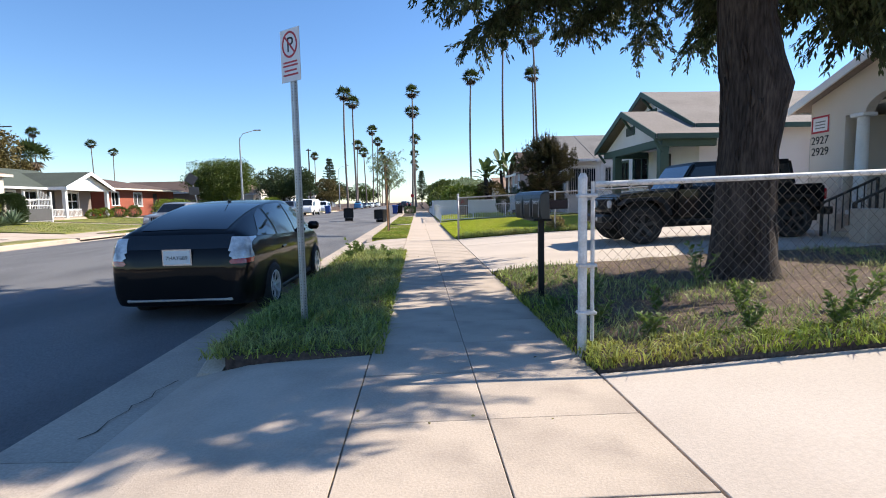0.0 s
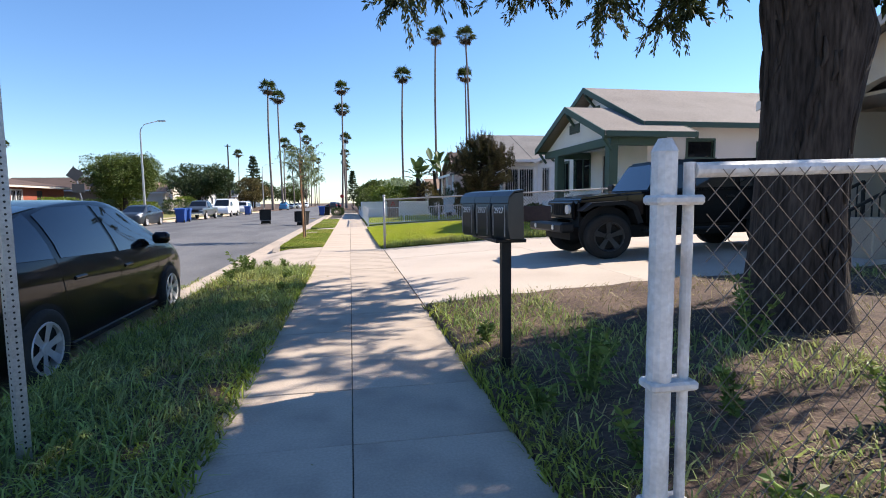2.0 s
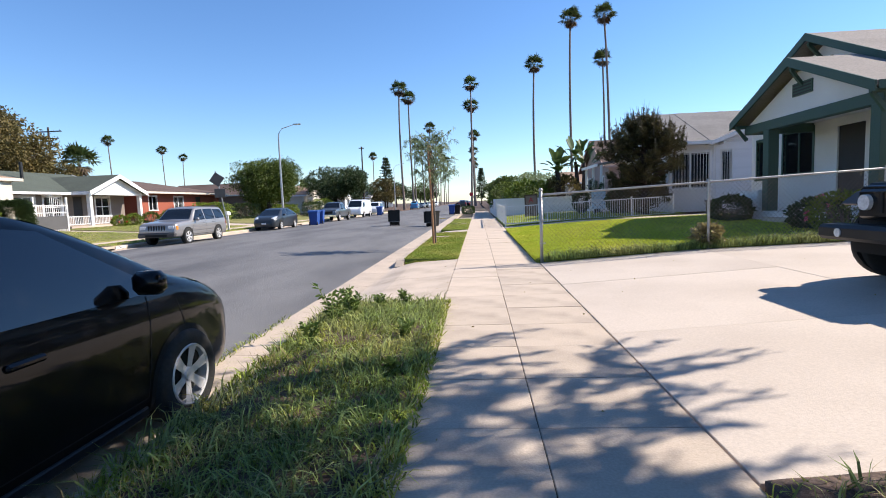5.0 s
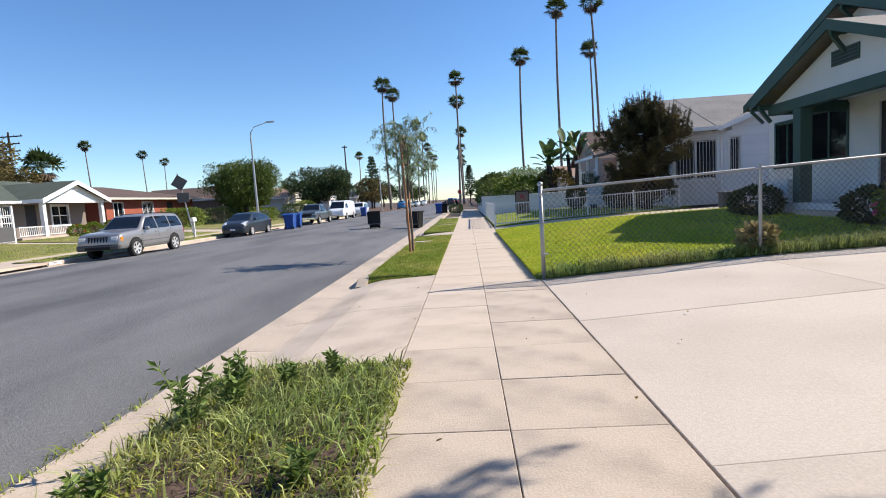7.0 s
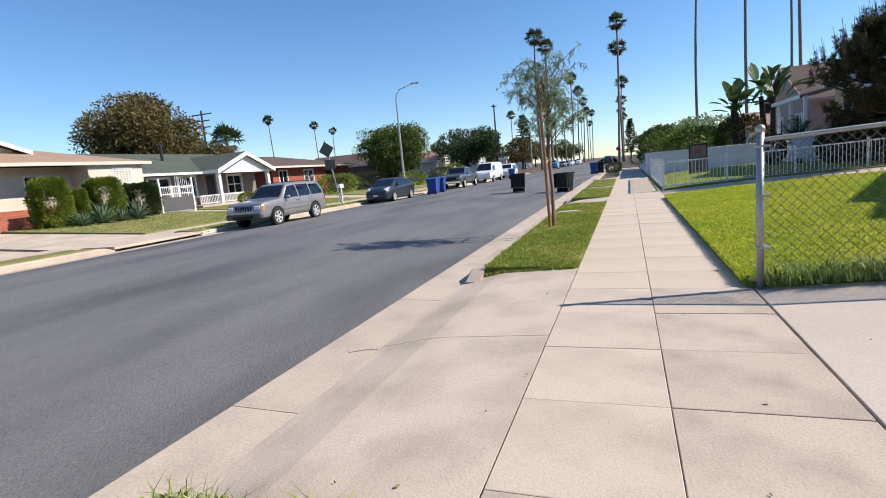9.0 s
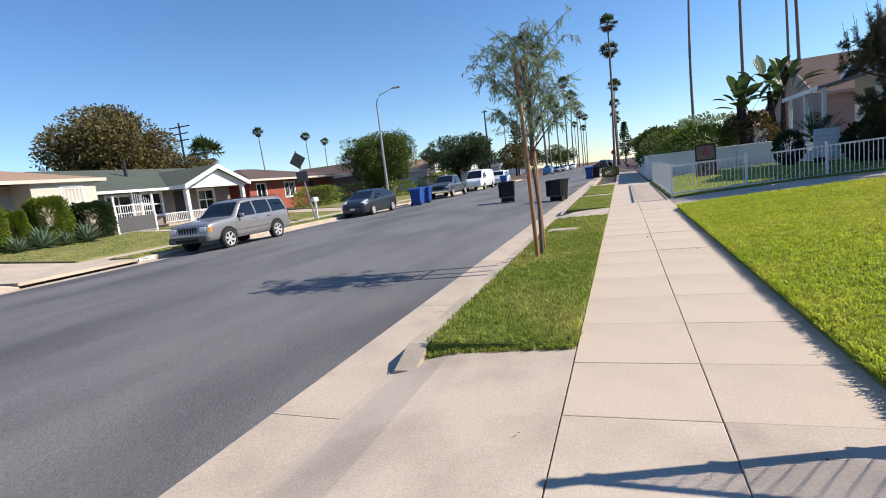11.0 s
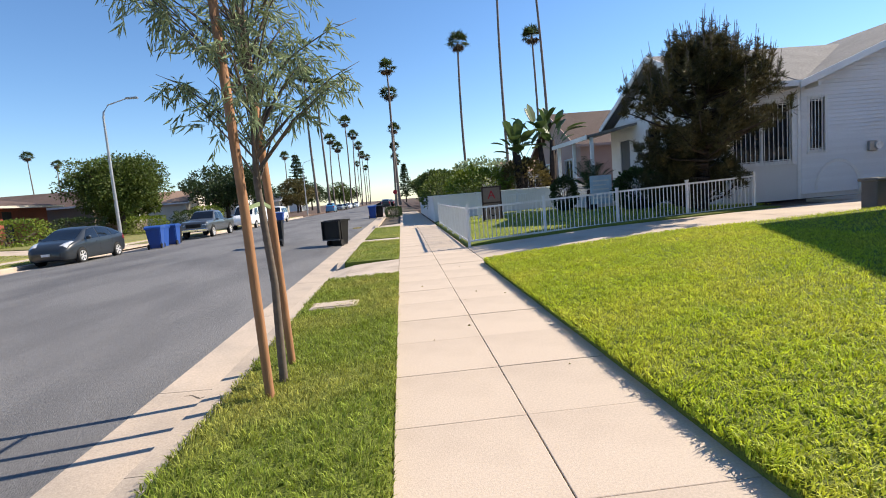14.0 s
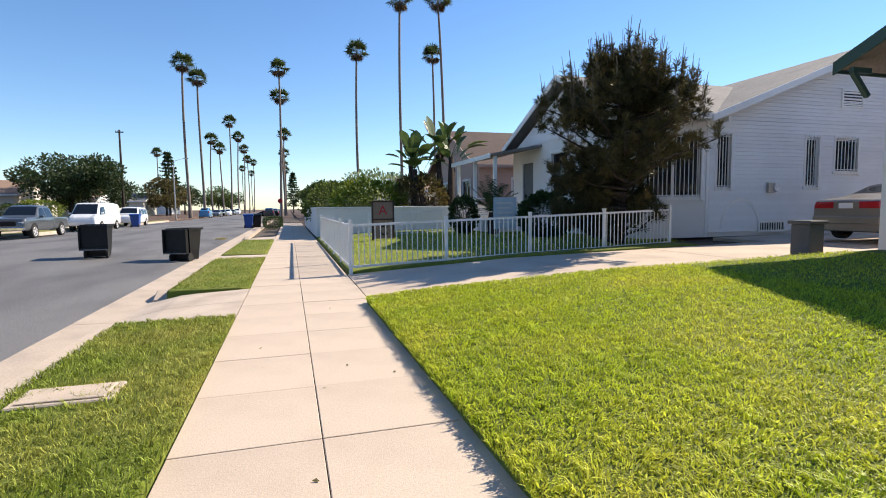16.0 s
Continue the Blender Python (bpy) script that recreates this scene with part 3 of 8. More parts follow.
# ---- houses ----
def white_house():
    h = thing("white_house", (0, 0, 0), "white clapboard bungalow with grey shingle roof and barred windows", "house")
    z0, ze = 0.35, 3.92
    south = [(10.3, 12.25, 1.57, 3.45), (12.85, 13.35, 1.85, 3.5), (16.42, 16.95, 1.88, 3.5), (17.7, 18.7, 2.4, 3.5)]
    wall_box(h, 10.15, 26.0, 35.0, 44.0, z0, ze, stucco_white, [("s", *q) for q in south] + [("w", 39.2, 40.4, 1.7, 3.4), ("w", 42.0, 43.0, 0.8, 3.2)])
    roof_gable(h, 9.75, 12.15, 34.42, 44.3, 3.98, 6.12, "x", roof_grey, white_paint)
    for y in (34.42, 44.3):
        bm = bmesh.new()
        slab(bm, [(12.0, y, 4.0), (12.3, y, 4.0), (17.9, 39.36, 6.14), (12.0, 39.36, 6.14)], 0.1)
        part("roof_valley", bm, roof_grey, h)
    roof_gable(h, 12.05, 26.9, 34.38, 46.0, 3.94, 6.75, "y", roof_grey, white_paint)
    gable_wall(h, 35.0, 12.5, 26.4, 3.9, 6.52, "y", siding_white, 0.1)
    gable_wall(h, 10.15, 35.0, 43.7, 3.9, 5.75, "x", siding_white, 0.1)
    # lapped boards on the south wall
    def boards(side, a, b, lo, hi, plane, holes):
        z = lo
        while z < hi - 0.01:
            cuts = sorted((p - 0.09, q + 0.09) for p, q, l2, h2 in holes if l2 - 0.09 < z + 0.06 < h2 + 0.09)
            at = a
            for p, q in cuts + [(b, b)]:
                if p - at > 0.02:
                    bm = bmesh.new()
                    if side == "s":
                        prism(bm, [(plane, z), (plane - 0.045, z), (plane - 0.008, z + 0.118), (plane, z + 0.118)], "x", at, p)
                    part("clapboard", bm, siding_white, h)
                at = max(at, q)
            z += 0.118
    boards("s", 12.56, 21.5, 0.5, 3.88, 35.0, south[1:])
    boards("s", 10.2, 12.42, 1.45, 3.88, 35.0, south[:1])
    zb = 3.93
    while zb < 6.3:
        bm = bmesh.new()
        a, b = 12.75 + (zb - 3.9) * 2.66, 21.0
        if b - a > 0.1:
            prism(bm, [(35.0, zb), (34.955, zb), (34.992, zb + 0.118), (35.0, zb + 0.118)], "x", a, b)
            part("clapboard", bm, siding_white, h)
        zb += 0.118
    part("corner_board", boxes((12.42, 12.52, 34.945, 35.06, z0, 3.9)), white_paint, h)
    part("foundation", boxes((10.15, 12.42, 34.975, 35.0, z0, 1.45)), stucco_white, h)
    for q, nb in zip(south, (13, 5, 5, 7)):
        window(h, "s", 34.985, *q, white_paint, bars=nb, panes=2 if nb == 13 else 1, bar_mat=bar_white)
    window(h, "w", 10.15, 39.2, 40.4, 1.7, 3.4, white_paint)
    part("door", boxes((10.2, 10.26, 42.0, 43.0, 0.8, 3.2)), grey_door, h)
    bm = bmesh.new()
    beam(bm, (12.75, 34.45, 3.86), (12.75, 35.0, 3.86), 0.1, 0.14)
    part("rafter_end", bm, white_paint, h)
    v = part("attic_vent", boxes((17.83, 17.90, 34.93, 35.02, 4.5, 5.1), (18.76, 18.83, 34.93, 35.02, 4.5, 5.1), (17.90, 18.76, 34.93, 35.02, 4.5, 4.56), (17.90, 18.76, 34.93, 35.02, 5.04, 5.1)), white_paint, h)
    part("void", boxes((17.90, 18.76, 34.965, 34.97, 4.56, 5.04)), dark_wood, v)
    for i in range(5):
        part("slat", boxes((17.90, 18.76, 34.94, 34.96, 4.58 + i * 0.095, 4.62 + i * 0.095)), white_paint, v)
    m = part("meter_box", boxes((14.8, 15.06, 34.86, 34.97, 1.70, 2.02), bev=0.015), galv, h, "grey electricity meter box")
    bm = bmesh.new()
    beam(bm, (15.08, 34.80, 1.86), (15.08, 34.95, 1.86), 0.26, 0.26, 14)
    part("meter_dial", bm, clear_lens, m)
    gv = part("crawl_vent", boxes((14.5, 15.6, 34.92, 34.965, 0.45, 0.52), (14.5, 15.6, 34.92, 34.965, 0.75, 0.82), (14.5, 14.56, 34.92, 34.965, 0.52, 0.75), (15.54, 15.6, 34.92, 34.965, 0.52, 0.75)), white_paint, h)
    part("vent_hole", boxes((14.56, 15.54, 34.95, 34.96, 0.52, 0.75)), dark_wood, gv)
    for i in range(9):
        part("vent_bar", boxes((14.62 + i * 0.1, 14.645 + i * 0.1, 34.925, 34.945, 0.52, 0.75)), white_paint, gv)
    # arch of reflected sun glare on the wall, modelled as a thin white ring
    bm = bmesh.new()
    n = 18
    outer = [(13.8 - 0.80 * math.cos(math.pi * k / n), 0.60 + 0.94 * math.sin(math.pi * k / n)) for k in range(n + 1)]
    inner = [(13.8 - 0.71 * math.cos(math.pi * k / n), 0.60 + 0.85 * math.sin(math.pi * k / n)) for k in range(n, -1, -1)]
    prism(bm, outer + inner, "y", 34.955, 34.968)
    part("glare_arch", bm, white_paint, h, "bright white arch standing in for sun glare on the boards")
    # front porch
    bm = bmesh.new()
    slab(bm, [(7.9, 41.2, 3.45), (10.15, 41.2, 3.85), (10.15, 46.2, 3.85), (7.9, 46.2, 3.45)], 0.1)
    p = part("porch_roof", bm, roof_grey, h)
    part("fascia", boxes((7.86, 7.9, 41.2, 46.2, 3.28, 3.46)), white_paint, p)
    for y in (41.4, 43.7, 46.0):
        part("porch_post", boxes((8.1, 8.24, y - 0.07, y + 0.07, 0.35, 3.38), bev=0.01), white_paint, h)
    part("porch_floor", boxes((8.0, 10.15, 41.2, 46.1, 0.2, 0.8)), stucco_white, h)
    for z in (1.0, 1.7):
        part("porch_rail", boxes((8.14, 8.20, 41.47, 46.0, z, z + 0.05)), white_paint, h)
    return h


def green_house():
    h = thing("green_trim_house", (0, 0, 0), "white stucco bungalow with green trim and taupe shingle roof", "house")
    z0, X = 0.25, 11.6
    wall_box(h, X, 27.0, 20.85, 29.55, z0, 4.12, stucco_white,
             [("s", 13.3, 14.4, 2.95, 3.6), ("s", 16.4, 17.6, 1.8, 3.5), ("w", 25.6, 27.3, 1.9, 3.4), ("w", 23.2, 24.4, 0.85, 3.3), ("w", 28.0, 29.1, 1.8, 3.3)])
    roof_gable(h, 11.05, 28.0, 20.2, 30.2, 4.2, 6.45, "x", roof_taupe, green_trim, board=0.24)
    gable_wall(h, X, 20.85, 29.55, 4.12, 6.05, "x", stucco_white)
    roof_gable(h, 9.08, 12.6, 19.35, 26.05, 3.72, 5.10, "x", roof_taupe, green_trim, board=0.24)
    gable_wall(h, 9.5, 19.7, 25.7, 3.56, 4.86, "x", stucco_white, 0.12)
    part("porch_beam", boxes((9.43, 9.7, 19.6, 25.8, 3.27, 3.57), bev=0.01), green_trim, h)
    part("porch_beam", boxes((9.7, X, 19.6, 19.84, 3.27, 3.57), bev=0.01), green_trim, h)
    part("porch_beam", boxes((9.7, X, 25.55, 25.79, 3.27, 3.57), bev=0.01), green_trim, h)
    for y in (19.8, 24.4):
        part("porch_post", boxes((9.4, 9.73, y - 0.165, y + 0.165, 0.6, 3.27), bev=0.015), green_trim, h)
    part("porch_floor", boxes((9.2, X, 19.5, 25.75, 0.1, 0.68)), stucco_white, h)
    part("porch_wall", boxes((9.28, 9.46, 24.6, 25.75, 0.68, 1.35)), stucco_white, h)
    part("porch_ceiling", boxes((9.62, X, 19.85, 25.5, 3.57, 3.61)), stucco_white, h)
    v = part("attic_vent", boxes((9.46, 9.5, 22.25, 23.15, 4.05, 4.42)), green_trim, h)
    for i in range(4):
        part("slat", boxes((9.445, 9.46, 22.3, 23.1, 4.08 + i * 0.085, 4.12 + i * 0.085)), dark_wood, v)
    part("attic_vent", boxes((X - 0.04, X, 24.7, 25.7, 5.2, 5.6)), green_trim, h)
    for y, z in ((19.6, 3.54), (25.75, 3.54), (22.7, 4.78)):
        bm = bmesh.new()
        beam(bm, (9.12, y, z), (9.5, y, z), 0.1, 0.1)
        beam(bm, (9.16, y, z - 0.04), (9.48, y, z - 0.46), 0.09, 0.09)
        part("bracket", bm, green_trim, h)
    for y, z in ((20.5, 4.0), (29.9, 4.0), (25.2, 6.1)):
        bm = bmesh.new()
        beam(bm, (11.1, y, z), (X, y, z), 0.1, 0.1)
        beam(bm, (11.14, y, z - 0.04), (X - 0.02, y, z - 0.5), 0.09, 0.09)
        part("bracket", bm, green_trim, h)
    window(h, "s", 20.85, 13.3, 14.4, 2.95, 3.6, green_trim)
    window(h, "s", 20.85, 16.4, 17.6, 1.8, 3.5, green_trim)
    window(h, "w", X, 25.6, 27.3, 1.9, 3.4, green_trim, panes=2, blind=True)
    window(h, "w", X, 28.0, 29.1, 1.8, 3.3, green_trim, panes=2, blind=True)
    d = part("door", boxes((X + 0.06, X + 0.12, 23.2, 24.4, 0.75, 3.3)), dark_wood, h, "dark front door behind a screen")
    part("door_handle", boxes((X, X + 0.06, 23.3, 23.34, 1.7, 1.82)), chrome, d)
    for i in range(3):
        part("step", boxes((9.2 - 0.32 * (i + 1), 9.2 - 0.32 * i, 21.6, 23.6, 0.15, 0.68 - 0.16 * (i + 1)), bev=0.01), concrete, h)
    part("chimney_vent", boxes((15.5, 15.75, 26.0, 26.25, 5.9, 6.6), bev=0.01), galv, h)
    return h


def archway_house():
    h = thing("archway_house", (0, 0, 0), "cream stucco house with an arched porch and round columns", "house")
    z0 = 0.25
    X = 11.0
    wall_box(h, 12.7, 26, 4.6, 14.6, z0, 3.7, stucco_cream, [("w", 11.25, 12.05, 1.75, 3.1), ("w", 12.35, 12.8, 1.75, 3.1), ("w", 9.75, 10.7, 0.85, 3.15), ("w", 6.0, 8.0, 1.7, 3.1)])
    # gabled porch front with its arch
    bm = bmesh.new()
    yc, r = 11.05, 1.12
    pts = [(13.9, 3.28), (13.9, 3.75), (yc, 4.75), (8.2, 3.75), (8.2, 3.28), (yc - r, 3.28)]
    pts += [(yc - r * math.cos(math.pi * i / 14), 3.28 + 0.48 * math.sin(math.pi * i / 14)) for i in range(1, 14)]
    pts += [(yc + r, 3.28)]
    prism(bm, pts, "x", X - 0.12, X + 0.12)
    part("arched_front", bm, stucco_cream, h)
    part("side_wall", boxes((X - 0.12, 12.7, 12.75, 13.9, z0, 3.28)), stucco_cream, h)
    part("side_wall", boxes((X + 0.12, 12.7, 8.2, 13.9, 3.45, 3.52)), stucco_cream, h)
    roof_gable(h, X - 0.45, 13.2, 7.8, 14.3, 3.72, 4.92, "x", roof_taupe, white_paint)
    roof_gable(h, 12.2, 26.6, 4.0, 15.2, 3.72, 5.5, "y", roof_taupe, white_paint)
    for y in (12.35, 9.8):
        bm = bmesh.new()
        beam(bm, (X, y, 0.87), (X, y, 3.2), 0.30, 0.25, 20)
        c = part("column", bm, white_paint, h, "round white porch column", smooth=False)
        part("base", boxes((X - 0.2, X + 0.2, y - 0.2, y + 0.2, 0.79, 0.9), bev=0.02), white_paint, c)
        part("capital", boxes((X - 0.2, X + 0.2, y - 0.2, y + 0.2, 3.18, 3.28), bev=0.02), white_paint, c)
    part("front_wall", boxes((X - 0.12, X + 0.12, 4.6, 9.55, z0, 3.28)), stucco_cream, h)
    part("porch_floor", boxes((X - 0.25, 12.7, 9.56, 12.74, z0, 0.79)), concrete, h)
    part("planter_wall", boxes((X - 0.5, X - 0.26, 6.5, 10.9, z0, 1.0)), concrete, h)
    for i in range(4):
        part("step", boxes((X - 0.25 - 0.3 * (i + 1), X - 0.25 - 0.3 * i, 10.9, 11.8, 0.2, 0.79 - 0.12 * (i + 1)), bev=0.01), concrete, h)
    rail = part("porch_railing", boxes((X - 0.03, X + 0.03, 9.95, 11.0, 1.62, 1.68), (X - 0.03, X + 0.03, 9.95, 11.0, 0.9, 0.95)), bar_dark, h, "black iron porch railing")
    for i in range(9):
        part("baluster", boxes((X - 0.01, X + 0.01, 10.0 + i * 0.115, 10.02 + i * 0.115, 0.95, 1.62)), bar_dark, rail)
    for y in (10.9, 11.8):
        bm = bmesh.new()
        beam(bm, (X - 0.05, y, 1.68), (X - 1.4, y, 1.1), 0.05)
        beam(bm, (X - 1.4, y, 1.1), (X - 1.4, y, 0.25), 0.05)
        beam(bm, (X - 0.05, y, 1.68), (X - 0.05, y, 0.8), 0.05)
        q = part("stair_rail", bm, bar_dark, h, "black iron stair rail")
        for k in range(7):
            u = k / 7
            bm = bmesh.new()
            beam(bm, (X - 0.2 - 1.2 * u, y, 1.6 - 0.5 * u), (X - 0.2 - 1.2 * u, y, 0.75 - 0.45 * u), 0.02)
            part("baluster", bm, bar_dark, q)
    window(h, "w", 12.7, 11.25, 12.05, 1.75, 3.1, dark_wood)
    window(h, "w", 12.7, 12.35, 12.8, 1.75, 3.1, dark_wood)
    window(h, "w", 12.7, 6.0, 8.0, 1.7, 3.1, dark_wood, panes=2)
    d = part("door", boxes((12.76, 12.82, 9.75, 10.7, 0.8, 3.15)), grey_door, h, "grey panelled front door with small panes")
    for i in range(4):
        part("door_pane", boxes((12.75, 12.76, 9.85 + i * 0.2, 10.0 + i * 0.2, 2.7, 2.95)), clear_lens, d)
    for y, z in ((9.85, 1.0), (10.3, 1.0), (9.85, 1.8), (10.3, 1.8)):
        part("door_panel", boxes((12.748, 12.76, y, y + 0.32, z, z + 0.65), bev=0.005), grey_door, d)
    lamp = part("porch_lamp", boxes((11.75, 11.9, 10.2, 10.35, 3.0, 3.28), bev=0.02), clear_lens, h, "small glass porch lantern")
    part("lamp_top", boxes((11.73, 11.92, 10.18, 10.37, 3.28, 3.32)), bar_dark, lamp)
    # house number and notice on the wall beside the porch
    s = part("notice", boxes((X - 0.135, X - 0.122, 13.25, 13.85, 2.95, 3.4)), sign_white, h, "white notice with a red border")
    part("notice_border", boxes((X - 0.139, X - 0.135, 13.25, 13.85, 3.35, 3.4), (X - 0.139, X - 0.135, 13.25, 13.85, 2.95, 3.0), (X - 0.139, X - 0.135, 13.25, 13.3, 3.0, 3.35),
                                (X - 0.139, X - 0.135, 13.8, 13.85, 3.0, 3.35)), sign_red, s)
    for k in range(3):
        part("text_bar", boxes((X - 0.138, X - 0.135, 13.38, 13.72, 3.07 + k * 0.08, 3.10 + k * 0.08)), sign_grey, s)
    lettering("house_number", "2927", (X - 0.125, 13.86, 2.66), 0.30, ink, h, -90)
    lettering("house_number", "2929", (X - 0.125, 13.84, 2.36), 0.30, ink, h, -90)
    q = part("number_plaque", boxes((X - 0.135, X - 0.122, 8.98, 9.42, 2.74, 2.98)), dark_wood, h)
    part("plaque_face", boxes((X - 0.139, X - 0.135, 9.0, 9.40, 2.76, 2.96)), sign_white, q)
    lettering("house_number", "2927", (X - 0.140, 9.39, 2.80), 0.17, ink, q, -90, 0.002)
    return h


def lettering(name, text, place, size, material, parent, turn, thick=0.004):
    """Raised letters of the built-in font, standing upright; turn about z in degrees (0 faces -y, -90 faces -x)."""
    cu = bpy.data.curves.new(name, "FONT")
    cu.body, cu.size, cu.extrude = text, size, thick
    tmp = new("lettering_curve", cu)
    bpy.context.view_layer.update()
    me = bpy.data.meshes.new_from_object(tmp.evaluated_get(bpy.context.evaluated_depsgraph_get()))
    bpy.data.objects.remove(tmp)
    me.materials.clear()
    me.materials.append(material)
    me.transform(pose(*place, 90, 0, turn))
    ob = new(name, me)
    ob.parent = parent
    return ob


def pink_house():
    h = thing("pink_house", (0, 0, 0), "pink stucco house with a brown shingle roof", "house")
    wall_box(h, 10.9, 24, 50.4, 60.0, 0.3, 3.75, stucco_pink, [("s", 13.0, 14.2, 1.5, 3.0), ("w", 52.0, 53.4, 1.6, 3.0), ("w", 56.4, 58.2, 1.6, 3.0)])
    roof_gable(h, 10.4, 24.5, 49.9, 60.5, 3.78, 6.4, "x", roof_brown, stucco_pink)
    gable_wall(h, 10.9, 50.4, 60.0, 3.75, 6.1, "x", stucco_pink)
    window(h, "s", 50.4, 13.0, 14.2, 1.5, 3.0, white_paint, panes=2)
    window(h, "w", 10.9, 52.0, 53.4, 1.6, 3.0, white_paint, panes=2)
    window(h, "w", 10.9, 56.4, 58.2, 1.6, 3.0, white_paint, panes=2)
    part("roof_vent", boxes((14.2, 14.7, 52.0, 52.4, 4.75, 5.05), bev=0.02), sign_white, h)
    return h


def tan_house():
    h = thing("tan_brick_base_house", (0, 0, 0), "pale stucco house with brick base and tan shingle roof", "house")
    wall_box(h, -40, -29.2, 16.0, 36.4, 0.3, 3.6, stucco_pale, [("e", 30.3, 32.0, 1.95, 3.1), ("e", 24.0, 26.5, 0.6, 2.9), ("e", 18.0, 20.0, 1.8, 3.1)])
    roof_hip(h, -41, -27.5, 15.2, 36.6, 3.72, 5.4, roof_tan, stucco_pale)
    roof_gable(h, -38, -30.2, 21.5, 31.6, 4.55, 6.3, "x", roof_tan, white_paint)
    gable_wall(h, -30.8, 22.0, 31.2, 4.5, 6.1, "x", stucco_pale)
    roof_hip(h, -41, -31.5, 18, 30.0, 6.35, 7.2, roof_tan, stucco_pink)
    part("upper_storey", boxes((-40.4, -32.0, 18.6, 29.4, 4.6, 6.33)), stucco_pink, h)
    window(h, "e", -29.2, 30.3, 32.0, 1.95, 3.1, white_paint, panes=2, bars=9, bar_mat=bar_dark)
    window(h, "e", -27.75, 34.2, 35.3, 2.4, 3.3, white_paint, panes=3, bars=6)
    window(h, "e", -29.2, 18.0, 20.0, 1.8, 3.1, white_paint, panes=2)
    part("garage_door", boxes((-29.3, -29.24, 24.0, 26.5, 0.5, 2.9)), stucco_cream, h)
    part("porch_wall", boxes((-29.2, -27.75, 32.7, 36.1, 0.3, 3.62)), stucco_pale, h)
    b = part("brick_base", boxes((-29.2, -29.1, 27.2, 32.9, 0.2, 1.42)), brick_red, h, "low red brick base of the front wall")
    return h


def porch_house():
    h = thing("green_roof_house", (0, 0, 0), "small tan house with a white gabled porch and green shingle roof", "house")
    wall_box(h, -40, -30.2, 37.9, 49.2, 0.3, 3.0, stucco_tan, [("e", 41.0, 42.5, 1.3, 2.75), ("e", 43.6, 44.5, 0.75, 2.8), ("e", 45.9, 47.4, 1.3, 2.7), ("e", 38.5, 40.2, 1.3, 2.7)])
    roof_gable(h, -41, -29.4, 37.2, 49.8, 3.05, 4.9, "y", roof_green, white_paint)
    roof_gable(h, -34.5, -28.0, 42.6, 49.2, 3.1, 4.45, "x", roof_green, white_paint, board=0.3)
    gable_wall(h, -28.5, 42.9, 48.9, 3.05, 4.25, "x", white_paint)
    part("porch_beam", boxes((-28.6, -28.36, 42.9, 48.9, 2.85, 3.08)), white_paint, h)
    for y in (43.1, 48.7):
        part("porch_post", boxes((-28.62, -28.34, y - 0.14, y + 0.14, 0.5, 2.85), bev=0.015), white_paint, h)
    part("porch_floor", boxes((-30.2, -28.3, 41.0, 49.0, 0.2, 0.6)), concrete, h)
    r = part("porch_railing", boxes((-28.5, -28.44, 41.0, 45.0, 1.25, 1.31), (-28.5, -28.44, 41.0, 45.0, 0.7, 0.75)), white_paint, h)
    for i in range(26):
        part("baluster", boxes((-28.485, -28.455, 41.05 + i * 0.155, 41.08 + i * 0.155, 0.75, 1.25)), white_paint, r)
    window(h, "e", -30.2, 41.0, 42.5, 1.3, 2.75, white_paint, panes=2, rows=2, casing=0.14)
    window(h, "e", -30.2, 45.9, 47.4, 1.3, 2.7, white_paint, panes=2, rows=2, casing=0.14)
    window(h, "e", -30.2, 38.5, 40.2, 1.3, 2.7, white_paint, panes=2, casing=0.14)
    part("door", boxes((-30.3, -30.24, 43.6, 44.5, 0.6, 2.8)), dark_wood, h, "dark screen door")
    bm = bmesh.new()
    beam(bm, (-33, 42.5, 4.0), (-33, 42.5, 5.4), 0.22, 0.22, 10)
    part("vent_pipe", bm, bar_dark, h)
    return h


def brick_house():
    h = thing("red_brick_house", (0, 0, 0), "red brick house with a low brown hip roof", "house")
    wall_box(h, -42, -30.5, 52.0, 66.0, 0.3, 3.25, brick_red, [("e", 53.0, 54.2, 1.6, 2.9), ("e", 57.0, 58.6, 1.5, 2.9), ("e", 61.0, 62.0, 0.6, 2.9)])
    roof_hip(h, -43, -29.6, 51.2, 66.9, 3.3, 4.75, roof_brown, stucco_pale)
    window(h, "e", -30.5, 53.0, 54.2, 1.6, 2.9, white_paint, panes=2)
    window(h, "e", -30.5, 57.0, 58.6, 1.5, 2.9, white_paint, panes=2, bars=8)
    part("door", boxes((-30.6, -30.54, 61.0, 62.0, 0.5, 2.9)), dark_wood, h)
    return h


white_house()
green_house()
archway_house()
pink_house()
tan_house()
porch_house()
brick_house()

# ---- plants ----
def raw_mesh(name, verts, faces, material, parent=None, label="", kind=""):
    me = bpy.data.meshes.new(name)
    me.from_pydata(verts.tolist(), [], faces.tolist())
    me.materials.append(material)
    ob = new(name, me)
    if parent:
        ob.parent = parent
    if label:
        ob["label"] = label
    if kind:
        ob["kind"] = kind
    return ob


